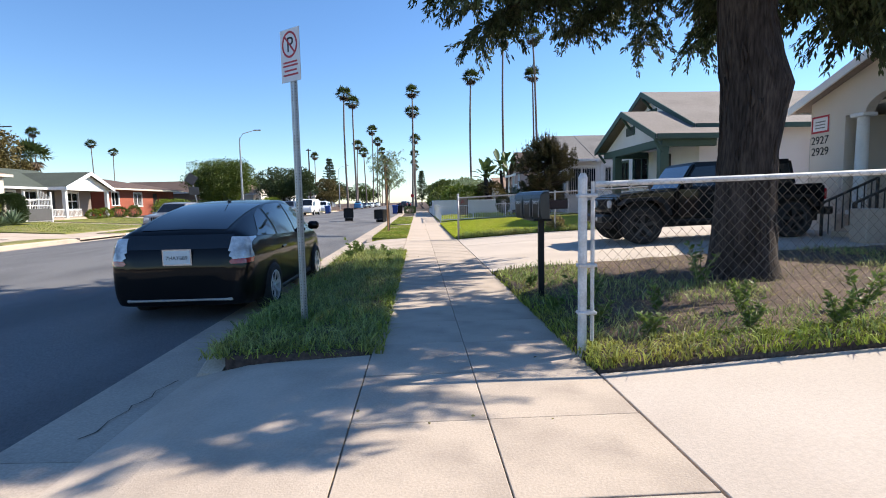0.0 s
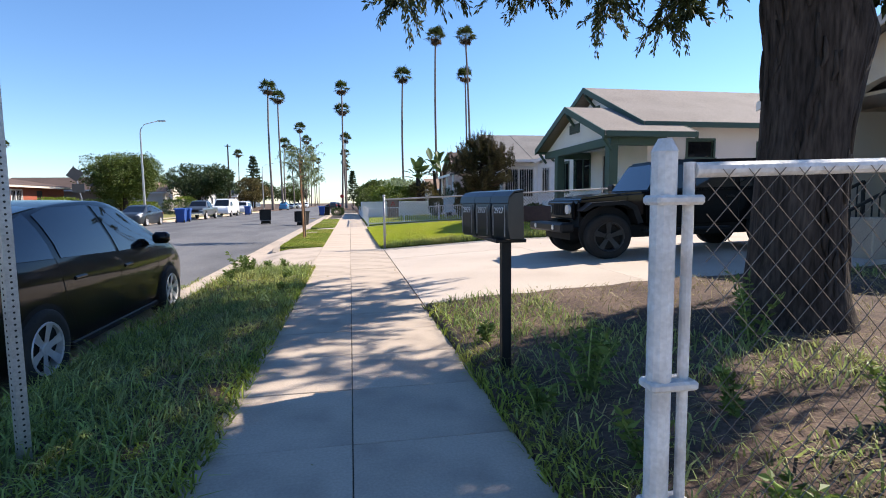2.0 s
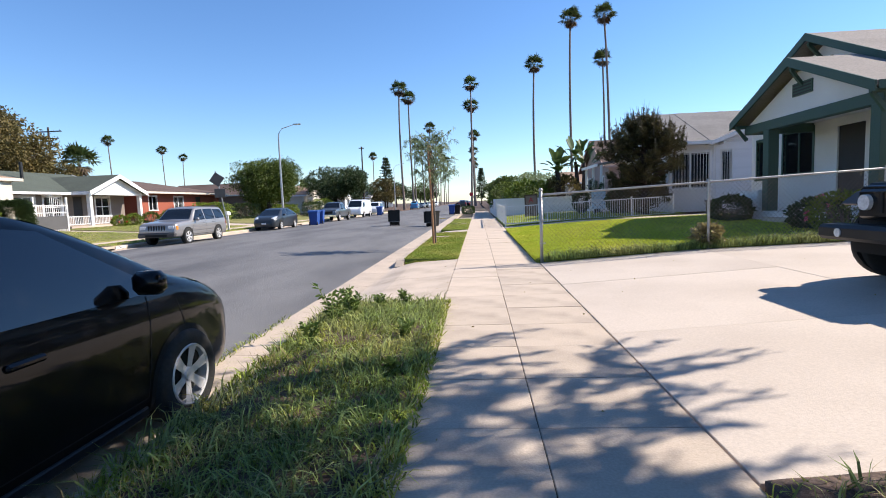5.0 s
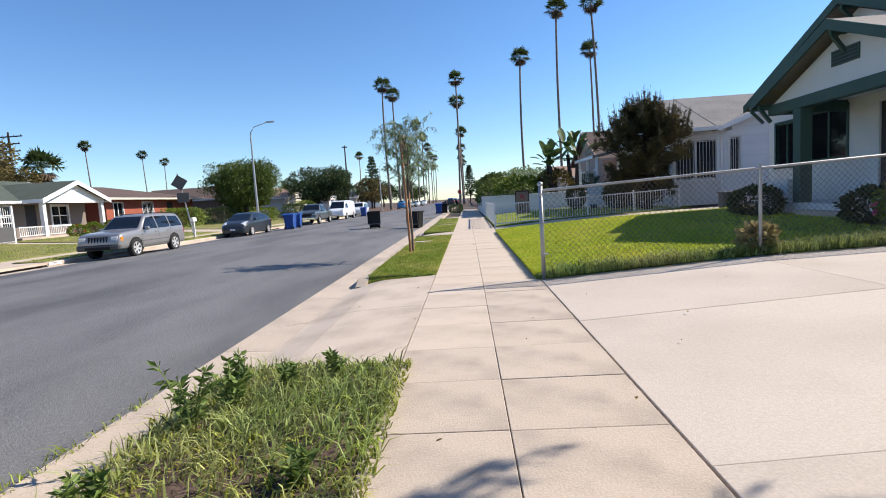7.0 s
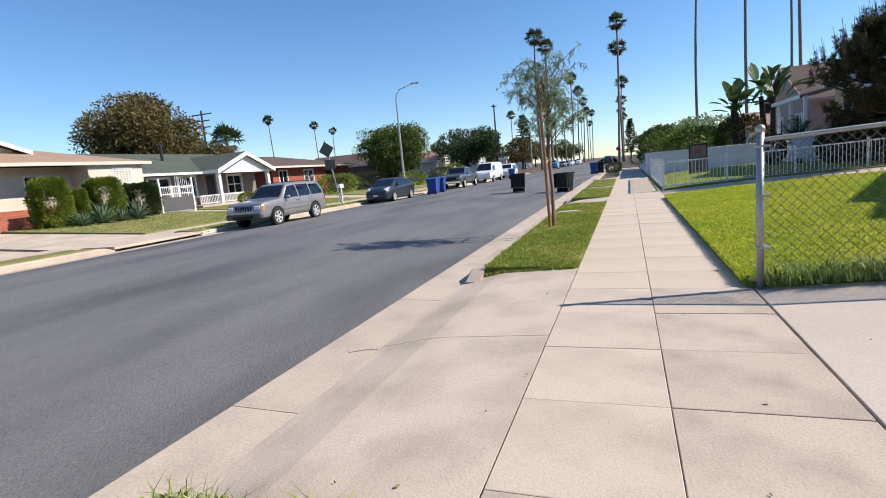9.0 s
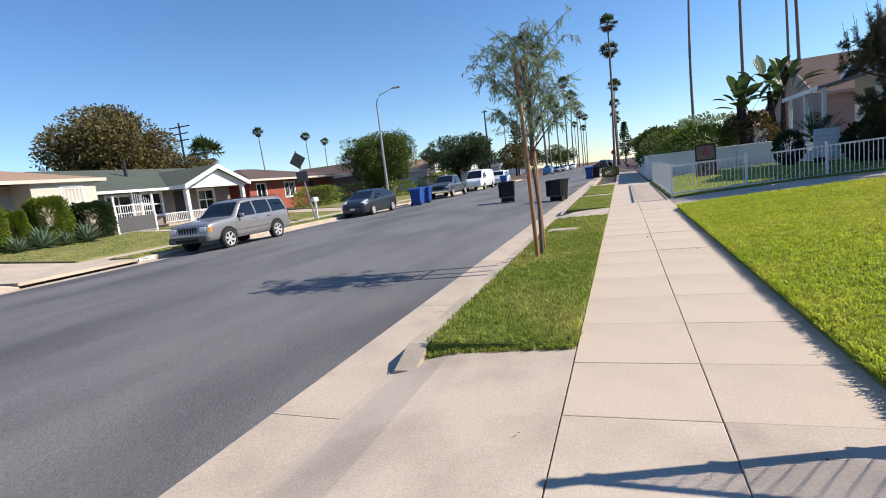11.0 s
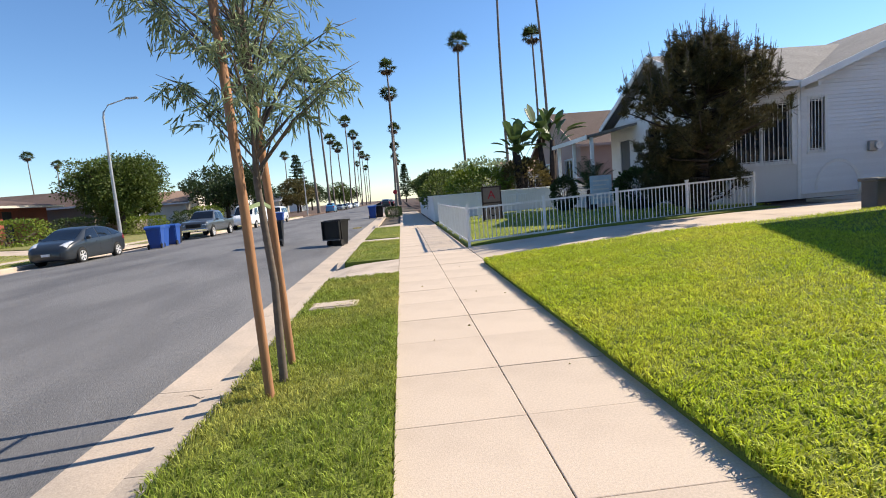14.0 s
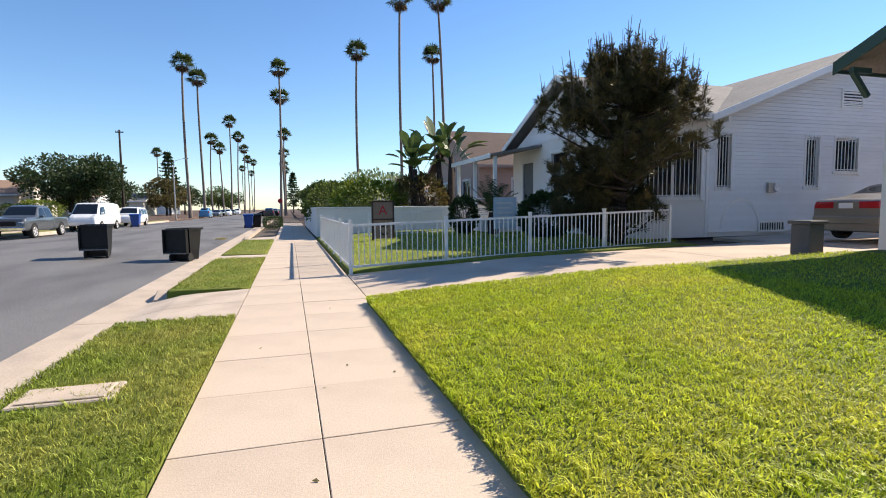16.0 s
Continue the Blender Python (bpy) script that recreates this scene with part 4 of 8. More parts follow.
def blades(name, pts, height, width, lean, material, seed, parent=None, label="", category="grass", curve=0.35):
    """Grass: bent blades of two faces each, rooted at pts."""
    g = np.random.default_rng(seed + 5000)
    n = len(pts)
    ang, h = g.uniform(0, 2 * np.pi, n), height * g.uniform(0.5, 1.25, n)
    side = np.stack([np.cos(ang), np.sin(ang), np.zeros(n)], 1) * (width * g.uniform(0.6, 1.3, n))[:, None]
    tuft = (np.floor(pts[:, 0] / 0.075).astype(np.int64) * 7919 + np.floor(pts[:, 1] / 0.075).astype(np.int64) * 104729) % 4093
    h *= g.uniform(0.55, 1.35, 4093)[tuft]
    la = g.uniform(0, 2 * np.pi, 4093)[tuft] + g.normal(0, 0.8, n)
    out = np.stack([np.cos(la), np.sin(la), np.zeros(n)], 1) * (h * lean * g.uniform(0.2, 1.5, n))[:, None]
    up = np.zeros((n, 3))
    up[:, 2] = h
    mid = pts + up * 0.6 + out * curve
    tip = pts + up * (1 - 0.25 * lean) + out
    v = np.stack([pts - side, pts + side, mid + side * 0.8, mid - side * 0.8, tip], 1).reshape(-1, 3)
    b = np.arange(n)[:, None] * 5
    tri = np.concatenate([np.concatenate([b, b + 1, b + 2], 1), np.concatenate([b, b + 2, b + 3], 1), np.concatenate([b + 3, b + 2, b + 4], 1)], 0)
    ob = raw_mesh(name, v, tri, material, parent, label, "stuff")
    if category and not parent:
        ob["category"] = category
    return ob


def scatter(x0, x1, y0, y1, n, hz, seed, lift=0.0, mask=None):
    g = np.random.default_rng(seed)
    x, y = g.uniform(x0, x1, n), g.uniform(y0, y1, n)
    if mask:
        keep = np.array([mask(a, b, c) for a, b, c in zip(x, y, g.uniform(0, 1, n))])
        x, y = x[keep], y[keep]
    z = np.array([hz(a) for a in x]) + lift
    return np.stack([x, y, z], 1)


def leaf_mesh(pos, direction, size, aspect, seed, spread=0.6):
    """Leaves: folded diamonds at pos, pointing roughly along direction."""
    g = np.random.default_rng(seed)
    n = len(pos)
    d = direction + g.normal(0, spread, (n, 3))
    d /= np.linalg.norm(d, axis=1)[:, None] + 1e-9
    r = g.normal(0, 1, (n, 3))
    s = np.cross(d, r)
    s /= np.linalg.norm(s, axis=1)[:, None] + 1e-9
    nrm = np.cross(d, s)
    ln = (size * g.uniform(0.6, 1.4, n))[:, None]
    a, b = pos, pos + d * ln
    m = pos + d * ln * 0.45 + nrm * ln * 0.08
    v = np.stack([a, m + s * ln * aspect, b, m - s * ln * aspect], 1).reshape(-1, 3)
    k = np.arange(n)[:, None] * 4
    f = np.concatenate([np.concatenate([k, k + 1, k + 2], 1), np.concatenate([k, k + 2, k + 3], 1)], 0)
    return v, f


def tube(bm, pts, radii, n=7):
    """A tapered limb along points."""
    prev = None
    for i, p in enumerate(pts):
        p = Vector(p)
        d = (Vector(pts[min(i + 1, len(pts) - 1)]) - Vector(pts[max(i - 1, 0)])).normalized()
        u = d.orthogonal().normalized() if abs(d.z) < 0.9 else Vector((1, 0, 0)).cross(d).normalized()
        w = d.cross(u)
        ring = [bm.verts.new(p + (u * math.cos(2 * math.pi * k / n) + w * math.sin(2 * math.pi * k / n)) * radii[i]) for k in range(n)]
        if prev:
            for k in range(n):
                bm.faces.new((prev[k], prev[(k + 1) % n], ring[(k + 1) % n], ring[k]))
        prev = ring
    bm.faces.new(prev)
    return bm


def clump_tree(name, place, height, crown_r, crown_h, base, material, label, seed, leaf=0.16, leaves=9000, clumps=40, trunk_r=0.18, bark_mat=None, flat_top=0.0, shell=0.55, category="tree", group=""):
    """A broadleaf tree: trunk, limbs and a crown of many leaf clumps with gaps and an uneven outline."""
    rnd, g = random.Random(seed), np.random.default_rng(seed)
    t = thing(name, place, label, category, group)
    bm = bmesh.new()
    c0 = Vector((0, 0, base + crown_h / 2))
    tube(bm, [(0, 0, -0.15), (0.03, 0.02, base * 0.5), (0.0, 0.05, base), (0.05, 0, c0.z)], [trunk_r * 1.3, trunk_r, trunk_r * 0.85, trunk_r * 0.4])
    centers = []
    for i in range(clumps):
        while True:
            p = Vector((rnd.uniform(-1, 1), rnd.uniform(-1, 1), rnd.uniform(-1, 1)))
            if shell < p.length < 1 and (flat_top == 0 or p.z < flat_top):
                break
        q = Vector((p.x * crown_r, p.y * crown_r, p.z * crown_h / 2)) + c0
        centers.append(q)
        if i % 3 == 0:
            a = Vector((0, 0, base + rnd.uniform(-0.1, 0.35) * crown_h))
            tube(bm, [a, a.lerp(q, 0.5) + Vector((0, 0, 0.1 * crown_h * rnd.random())), q], [trunk_r * 0.45, trunk_r * 0.28, trunk_r * 0.08], 5)
    part("trunk", bm, bark_mat or bark, t, smooth=True)
    per = leaves // clumps
    pos, dirs = [], []
    for q in centers:
        r = crown_r * rnd.uniform(0.24, 0.42)
        u = g.normal(0, 1, (per, 3))
        u /= np.linalg.norm(u, axis=1)[:, None]
        rad = r * g.uniform(0.45, 1.0, per) ** 0.6
        p = np.array(q) + u * rad[:, None] * np.array([1, 1, min(1.0, crown_h / (2 * crown_r) * 1.2)])
        pos.append(p)
        dirs.append(u)
    v, f = leaf_mesh(np.concatenate(pos), np.concatenate(dirs), leaf, 0.28, seed, 0.7)
    raw_mesh("crown", v, f, material, t, kind="stuff")
    return t


def fan_palm(place, height, material, seed, lean=0.0, crown=1.6):
    """A tall fan palm: a slender bent trunk, green fans above and a skirt of dead ones below."""
    rnd = random.Random(seed)
    t = thing("fan_palm", place, "tall slender fan palm with a shaggy green crown", "palm tree", "street palms")
    bm = bmesh.new()
    n = 8
    top = None
    pts, rad = [], []
    ph = rnd.uniform(0, 6)
    for i in range(n + 1):
        u = i / n
        top = Vector((lean * u * u * height * 0.1 + 0.25 * math.sin(3 * u + ph), 0.2 * math.sin(2.5 * u + ph), u * height))
        pts.append(top)
        rad.append(0.24 - 0.09 * u + (0.12 if i == 0 else 0))
    tube(bm, pts, rad, 8)
    part("trunk", bm, palm_bark, t, smooth=True)
    for nm, count, elev, size, mt in (("crown", 34, (-0.25, 1.3), crown, material), ("dead_skirt", 16, (-1.4, -0.5), crown * 0.75, dead_frond)):
        bm = bmesh.new()
        for k in range(count):
            az, el = rnd.uniform(0, 6.283), rnd.uniform(*elev)
            d = Vector((math.cos(az) * math.cos(el), math.sin(az) * math.cos(el), math.sin(el)))
            s = d.cross(Vector((0, 0, 1))).normalized()
            upv = s.cross(d)
            c = top + d * size * 0.45
            hub = bm.verts.new(c)
            beam_a, beam_b = bm.verts.new(top + s * 0.03), bm.verts.new(top - s * 0.03)
            bm.faces.new((beam_a, hub, beam_b))
            m = 9
            for j in range(m):
                a0 = -1.5 + 3.0 * j / (m - 1)
                tipv = c + (d * math.cos(a0) + s * math.sin(a0)) * size * 0.62 * rnd.uniform(0.85, 1.1) - Vector((0, 0, 0.22 * size * abs(math.sin(a0)))) + upv * 0.05
                midv = c + (d * math.cos(a0 + 0.14) + s * math.sin(a0 + 0.14)) * size * 0.35
                mid2 = c + (d * math.cos(a0 - 0.14) + s * math.sin(a0 - 0.14)) * size * 0.35
                bm.faces.new((hub, bm.verts.new(mid2), bm.verts.new(tipv), bm.verts.new(midv)))
        ob = part(nm, bm, mt, t)
        ob["kind"] = "stuff"
    return t


palm_green = leafy("palm_green", (0.055, 0.085, 0.025), (0.10, 0.12, 0.04), 0.3)
dead_frond = leafy("dead_frond", (0.16, 0.11, 0.065), (0.12, 0.085, 0.05), 0.3, 0.8, 0.1)
cedar_green = leafy("cedar_green", (0.045, 0.068, 0.026), (0.12, 0.13, 0.05), 0.4, through=0.2)
round_green = leafy("clipped_green", (0.085, 0.12, 0.02), (0.055, 0.08, 0.016), 0.4)
dark_green = leafy("dark_green", (0.035, 0.06, 0.02), (0.06, 0.08, 0.025), 0.35)
olive_brown = leafy("olive_brown", (0.15, 0.115, 0.04), (0.085, 0.085, 0.028), 0.4)
willow_green = leafy("willow_green", (0.23, 0.29, 0.16), (0.34, 0.38, 0.21), 0.35, through=0.35)
pine_green = leafy("pine_green", (0.055, 0.054, 0.022), (0.17, 0.13, 0.055), 0.5)
hedge_green = leafy("hedge_green", (0.14, 0.19, 0.025), (0.22, 0.26, 0.03), 0.35)
agave_green = leafy("agave_green", (0.17, 0.24, 0.15), (0.22, 0.28, 0.17), 0.25)
banana_green = leafy("banana_green", (0.075, 0.125, 0.035), (0.12, 0.165, 0.05), 0.3, 0.35)
rose_pink = leafy("rose_pink", (0.65, 0.12, 0.22), (0.75, 0.30, 0.36), 0.3)
red_flower = leafy("red_flower", (0.55, 0.06, 0.05), (0.6, 0.15, 0.08), 0.3)


def cedar():
    """The old street tree: a thick leaning trunk with a bulge, and limbs hung with drooping sprays."""
    rnd, g = random.Random(11), np.random.default_rng(11)
    t = thing("old_tree", (4.43, 6.80, 0.2), "old dark-barked tree with drooping feathery branches behind the fence", "tree")
    bm = bmesh.new()
    n, rings = 18, []
    prof = [(-0.25, 0.66, 0), (0.0, 0.56, 0), (0.25, 0.48, 0), (0.6, 0.44, 0.0), (1.1, 0.41, 0.0), (1.7, 0.40, 0.02), (2.2, 0.43, 0.06), (2.55, 0.47, 0.10), (2.9, 0.43, 0.02), (3.4, 0.38, -0.05), (4.2, 0.36, -0.08), (5.5, 0.30, -0.1), (7.5, 0.2, 0.0), (9.2, 0.07, 0.1)]
    prev = None
    for z, r, dx in prof:
        ring = []
        for k in range(n):
            a = 2 * math.pi * k / n
            rr = 0.88 * r * (1 + 0.10 * noise.noise((math.cos(a) * 1.5, math.sin(a) * 1.5, z * 0.6)) + 0.03 * math.sin(9 * a + z) + (0.12 * max(0, math.sin(4 * a + 1)) if z < 0.3 else 0))
            ring.append(bm.verts.new((dx + rr * math.cos(a), rr * math.sin(a), z)))
        if prev:
            for k in range(n):
                bm.faces.new((prev[k], prev[(k + 1) % n], ring[(k + 1) % n], ring[k]))
        prev = ring
    part("trunk", bm, bark, t, "thick dark furrowed trunk", smooth=True)
    # ridges of bark
    bm = bmesh.new()
    for k in range(150):
        a, z, ln = rnd.uniform(0, 6.283), rnd.uniform(0.0, 3.6), rnd.uniform(0.2, 0.5)
        pts, rad = [], []
        for i in range(4):
            zz = z + ln * i / 3
            r = ramp(zz, [(p[0], p[1]) for p in prof]) * 0.865
            dx = ramp(zz, [(p[0], p[2]) for p in prof])
            aa = a + 0.04 * math.sin(i * 1.7 + k)
            pts.append((dx + r * math.cos(aa), r * math.sin(aa), zz))
            rad.append((0.012, 0.026, 0.024, 0.01)[i])
        tube(bm, pts, rad, 5)
    ob = part("bark_ridge", bm, bark, t, smooth=True)
    ob["kind"] = "stuff"
    limbs = bmesh.new()
    pos, dirs = [], []
    for k in range(160):
        a = k * 2.399 + rnd.uniform(-0.3, 0.3)
        z0 = rnd.uniform(4.45, 8.8)
        if k >= 92:
            a = rnd.uniform(1.1, 2.5)
            z0 = rnd.uniform(4.7, 9.0)
        if k >= 146:
            a, z0 = rnd.uniform(-0.25, 0.6), rnd.uniform(3.9, 4.8)
        reach = rnd.uniform(0.6, 1.0) * (4.4 + 3.0 * max(0, math.sin(a)) - 1.9 * max(0, -math.sin(a)) - 0.30 * max(0, z0 - 4.2))
        reach *= 0.86 if math.cos(a) > 0.45 else 1.0
        d = Vector((math.cos(a), math.sin(a), 0))
        rise = rnd.uniform(0.1, 0.9)
        pts = [d * (reach * u) + Vector((0, 0, z0 + rise * math.sin(min(1, u * 1.4) * 2.0) - 0.55 * u * u)) + Vector((rnd.uniform(-.15, .15), rnd.uniform(-.15, .15), 0)) * u for u in (0, 0.25, 0.5, 0.75, 1.0)]
        tube(limbs, pts, [0.09, 0.06, 0.035, 0.018, 0.007], 6)
        # twigs and hanging sprays along the limb
        for j in range(26 if k < 92 else 38):
            u = 1 - 0.85 * rnd.random() ** 1.3
            i = min(3, int(u * 4))
            p = pts[i].lerp(pts[i + 1], u * 4 - i)
            side = Vector((rnd.uniform(-1, 1), rnd.uniform(-1, 1), rnd.uniform(-0.2, 0.3))).normalized()
            ln = rnd.uniform(0.25, 0.8)
            drop = rnd.uniform(0.15, 0.55)
            m = 16
            w = np.linspace(0.05, 1, m)
            line = np.array(p)[None] + np.outer(w, np.array(side) * ln) - np.outer(w ** 2, np.array((0, 0, drop)))
            tube(limbs, [p, Vector(line[7]), Vector(line[-1])], [0.009, 0.006, 0.003], 3)
            tang = np.array(side)[None] * ln - np.outer(2 * w, np.array((0, 0, drop)))
            rep = 4
            pos.append(np.repeat(line, rep, 0) + g.normal(0, 0.03, (m * rep, 3)))
            tt = np.repeat(tang, rep, 0)
            dirs.append(tt / np.linalg.norm(tt, axis=1)[:, None] + g.normal(0, 0.45, (m * rep, 3)) - np.array((0, 0, 0.35)))
    part("limb", limbs, bark, t, smooth=True)
    v, f = leaf_mesh(np.concatenate(pos), np.concatenate(dirs), 0.125, 0.155, 5, 0.25)
    raw_mesh("foliage", v, f, cedar_green, t, "drooping dark green sprays", "stuff")


cedar()


def staked_tree():
    rnd, g = random.Random(4), np.random.default_rng(4)
    t = thing("young_tree", (-1.34, 23.45, 0.02), "young willow-leaved tree with a thin grey trunk", "tree")
    bm = bmesh.new()
    tube(bm, [(0, 0, -0.1), (0.02, 0.0, 0.8), (-0.03, 0.02, 1.6), (0.02, 0.0, 2.3), (0.0, 0.03, 2.9), (0.05, 0.0, 3.6)], [0.036, 0.030, 0.027, 0.023, 0.014, 0.006], 8)
    pos, dirs = [], []
    for k in range(58):
        a = k * 2.4
        z0 = rnd.uniform(1.55, 3.0)
        reach = rnd.uniform(0.3, 0.95)
        d = Vector((math.cos(a), math.sin(a), 0))
        pts = [d * reach * u + Vector((0, 0, z0 + 1.0 * u - 0.35 * u * u)) for u in (0, 0.4, 0.75, 1.0)]
        tube(bm, pts, [0.010, 0.007, 0.005, 0.002], 4)
        for j in range(6):
            u = rnd.uniform(0.35, 1.0)
            i = min(2, int(u * 3))
            p = pts[i].lerp(pts[i + 1], u * 3 - i)
            side = Vector((rnd.uniform(-1, 1), rnd.uniform(-1, 1), 0.1)).normalized()
            ln, drop = rnd.uniform(0.12, 0.28), rnd.uniform(0.03, 0.18)
            m = 9
            w = np.linspace(0.1, 1, m)
            line = np.array(p)[None] + np.outer(w, np.array(side) * ln) - np.outer(w ** 2, np.array((0, 0, drop)))
            pos.append(np.repeat(line, 2, 0) + g.normal(0, 0.012, (m * 2, 3)))
            tang = np.array(side)[None] * ln * 0.6 - np.outer(2 * w, np.array((0, 0, drop)))
            tt = np.repeat(tang, 2, 0)
            dirs.append(tt / np.linalg.norm(tt, axis=1)[:, None] - np.array((0, 0, 0.25)))
    part("trunk", bm, twig_bark, t, smooth=True)
    v, f = leaf_mesh(np.concatenate(pos), np.concatenate(dirs), 0.095, 0.065, 3, 0.5)
    raw_mesh("crown", v, f, willow_green, t, kind="stuff")
    for dy, tilt in ((-0.38, 0.05), (0.40, -0.03)):
        s = thing("tree_stake", (-1.36, 23.5 + dy, 0.0), "round reddish-brown wooden stake driven in beside the young tree", "stake", "tree stakes")
        bm = bmesh.new()
        tube(bm, [(0.0, 0, -0.2), (-0.03, -dy * 0.05, 1.4), (-0.09, -dy * 0.1, 3.25)], [0.034, 0.034, 0.032], 10)
        part("pole", bm, stake_wood, s, smooth=True)
        bm = bmesh.new()
        beam(bm, (-0.03, -dy * 0.06, 1.42), (0.0, -dy * 0.96, 1.46), 0.012, 0.03)
        part("tie", bm, willow_green, s, "green rubber tree tie")
    lot = blades("straw", scatter(-1.6, -1.16, 23.0, 24.2, 700, flat, 3, 0.02), 0.05, 0.006, 1.6, dry_blade, 3, t)


staked_tree()

# street palms, in rows that run on down both sides
for i, (x, y, hgt, ln) in enumerate([(11.1, 106, 26.0, 0.1), (16.2, 96.7, 30.8, 0.1), (22.2, 93.7, 30.2, -0.4), (24.4, 108.4, 27.1, 0.0), (-15.8, 116.6, 25.2, 0.1), (-15.2, 127.3, 25.3, 0.1), (-1.0, 121.6, 26.6, 0.0),
                                     (-0.7, 135.3, 24.4, 0.0), (-0.8, 178, 22.5, 0.1), (-0.9, 215, 21, 0.0), (-21.0, 184, 21.5, 0.2), (-19.0, 190, 19.5, 0.0), (-15.3, 179, 25.8, 0.0), (-15.5, 205, 25, 0.1), (-15.8, 232, 24, 0.0),
                                     (-16.5, 262, 23, 0.0), (-16, 290, 24, 0.0), (-1.3, 250, 20, 0.0), (-1.0, 300, 21, 0.1), (-123, 174, 25.9, 0.0), (-125, 207, 25.9, 0.0), (-129, 228, 24.9, 0.0), (-45, 230, 22, 0.0), (-24, 330, 24, 0.0), (-20, 340, 22, 0.0)]):
    fan_palm((x, y, 0.0), hgt, palm_green, 40 + i, ln, 2.1 if y < 130 else 2.3)

fan_palm((-45.5, 64.0, 0.4), 7.0, palm_green, 90, 0.0, 2.4)

# trees across the street and in the distance
clump_tree("round_tree", (-24.2, 65.5, 0.3), 6.9, 3.5, 4.5, 2.2, round_green, "dense clipped round-crowned street tree", 1, 0.19, 36000, 130, 0.28, flat_top=0.72, shell=0.35)
clump_tree("broad_tree", (-43, 49.6, 0.4), 11, 4.5, 6.6, 3.4, olive_brown, "large broad tree with olive-brown leaves", 2, 0.27, 38000, 110, 0.4, shell=0.3)
clump_tree("small_broad_tree", (-47, 61, 0.4), 8, 2.6, 4.0, 3.0, olive_brown, "smaller olive-brown tree behind the house", 3, 0.26, 9000, 26, 0.25)
clump_tree("magnolia", (-22, 86, 0.3), 7.5, 4.6, 4.6, 2.4, dark_green, "dark glossy broadleaf tree by the far walk", 4, 0.27, 18000, 54, 0.28)
for i, (x, y, hh, r, m) in enumerate([(-26, 112, 6, 3.6, dark_green), (-30, 100, 5, 3.4, round_green), (-24, 140, 7, 4.0, olive_brown), (-25, 165, 7, 4.4, dark_green), (-22, 205, 8, 4.5, round_green), (-23, 250, 8, 5, dark_green),
                                      (8, 92, 4.5, 3.5, round_green), (6.5, 104, 5, 4.0, round_green), (9, 118, 5.5, 4.4, dark_green), (8, 140, 6, 4.6, round_green), (9, 175, 7, 5, dark_green), (8, 230, 8, 5, round_green), (-28, 74, 4.6, 3.0, round_green)]):
    clump_tree("street_tree", (x, y, 0.2), hh, r, hh * 0.75, hh * 0.28, m, "leafy green tree farther down the street", 20 + i, 0.36, 7000, 34, 0.22, group="far trees")


def conifer(place, height, seed, label):
    rnd, g = random.Random(seed), np.random.default_rng(seed)
    t = thing("conifer", place, label, "tree")
    bm = bmesh.new()
    tube(bm, [(0, 0, -0.1), (0, 0, height * 0.5), (0, 0, height)], [0.22, 0.14, 0.03], 7)
    pos, dirs = [], []
    z = height * 0.16
    while z < height * 0.98:
        r = (1 - z / height) * height * 0.24 + 0.25
        for k in range(9):
            a = rnd.uniform(0, 6.283)
            d = np.array((math.cos(a), math.sin(a), 0.12))
            w = np.linspace(0.15, 1, 22)
            p = np.array((0, 0, z))[None] + np.outer(w * r, d)
            pos.append(p + g.normal(0, 0.05, p.shape))
            dirs.append(np.repeat(d[None], 22, 0))
            tube(bm, [(0, 0, z), tuple(np.array((0, 0, z)) + d * r)], [0.04, 0.01], 4)
        z += height * 0.055
    part("trunk", bm, bark, t)
    v, f = leaf_mesh(np.concatenate(pos), np.concatenate(dirs), 0.42, 0.3, seed, 0.7)
    raw_mesh("needles", v, f, dark_green, t, kind="stuff")


conifer((-23.9, 142.8, 0.2), 13.9, 5, "tall dark tiered conifer in the distance")
conifer((1.5, 190, 0.2), 13.0, 6, "dark pointed conifer behind the palms")


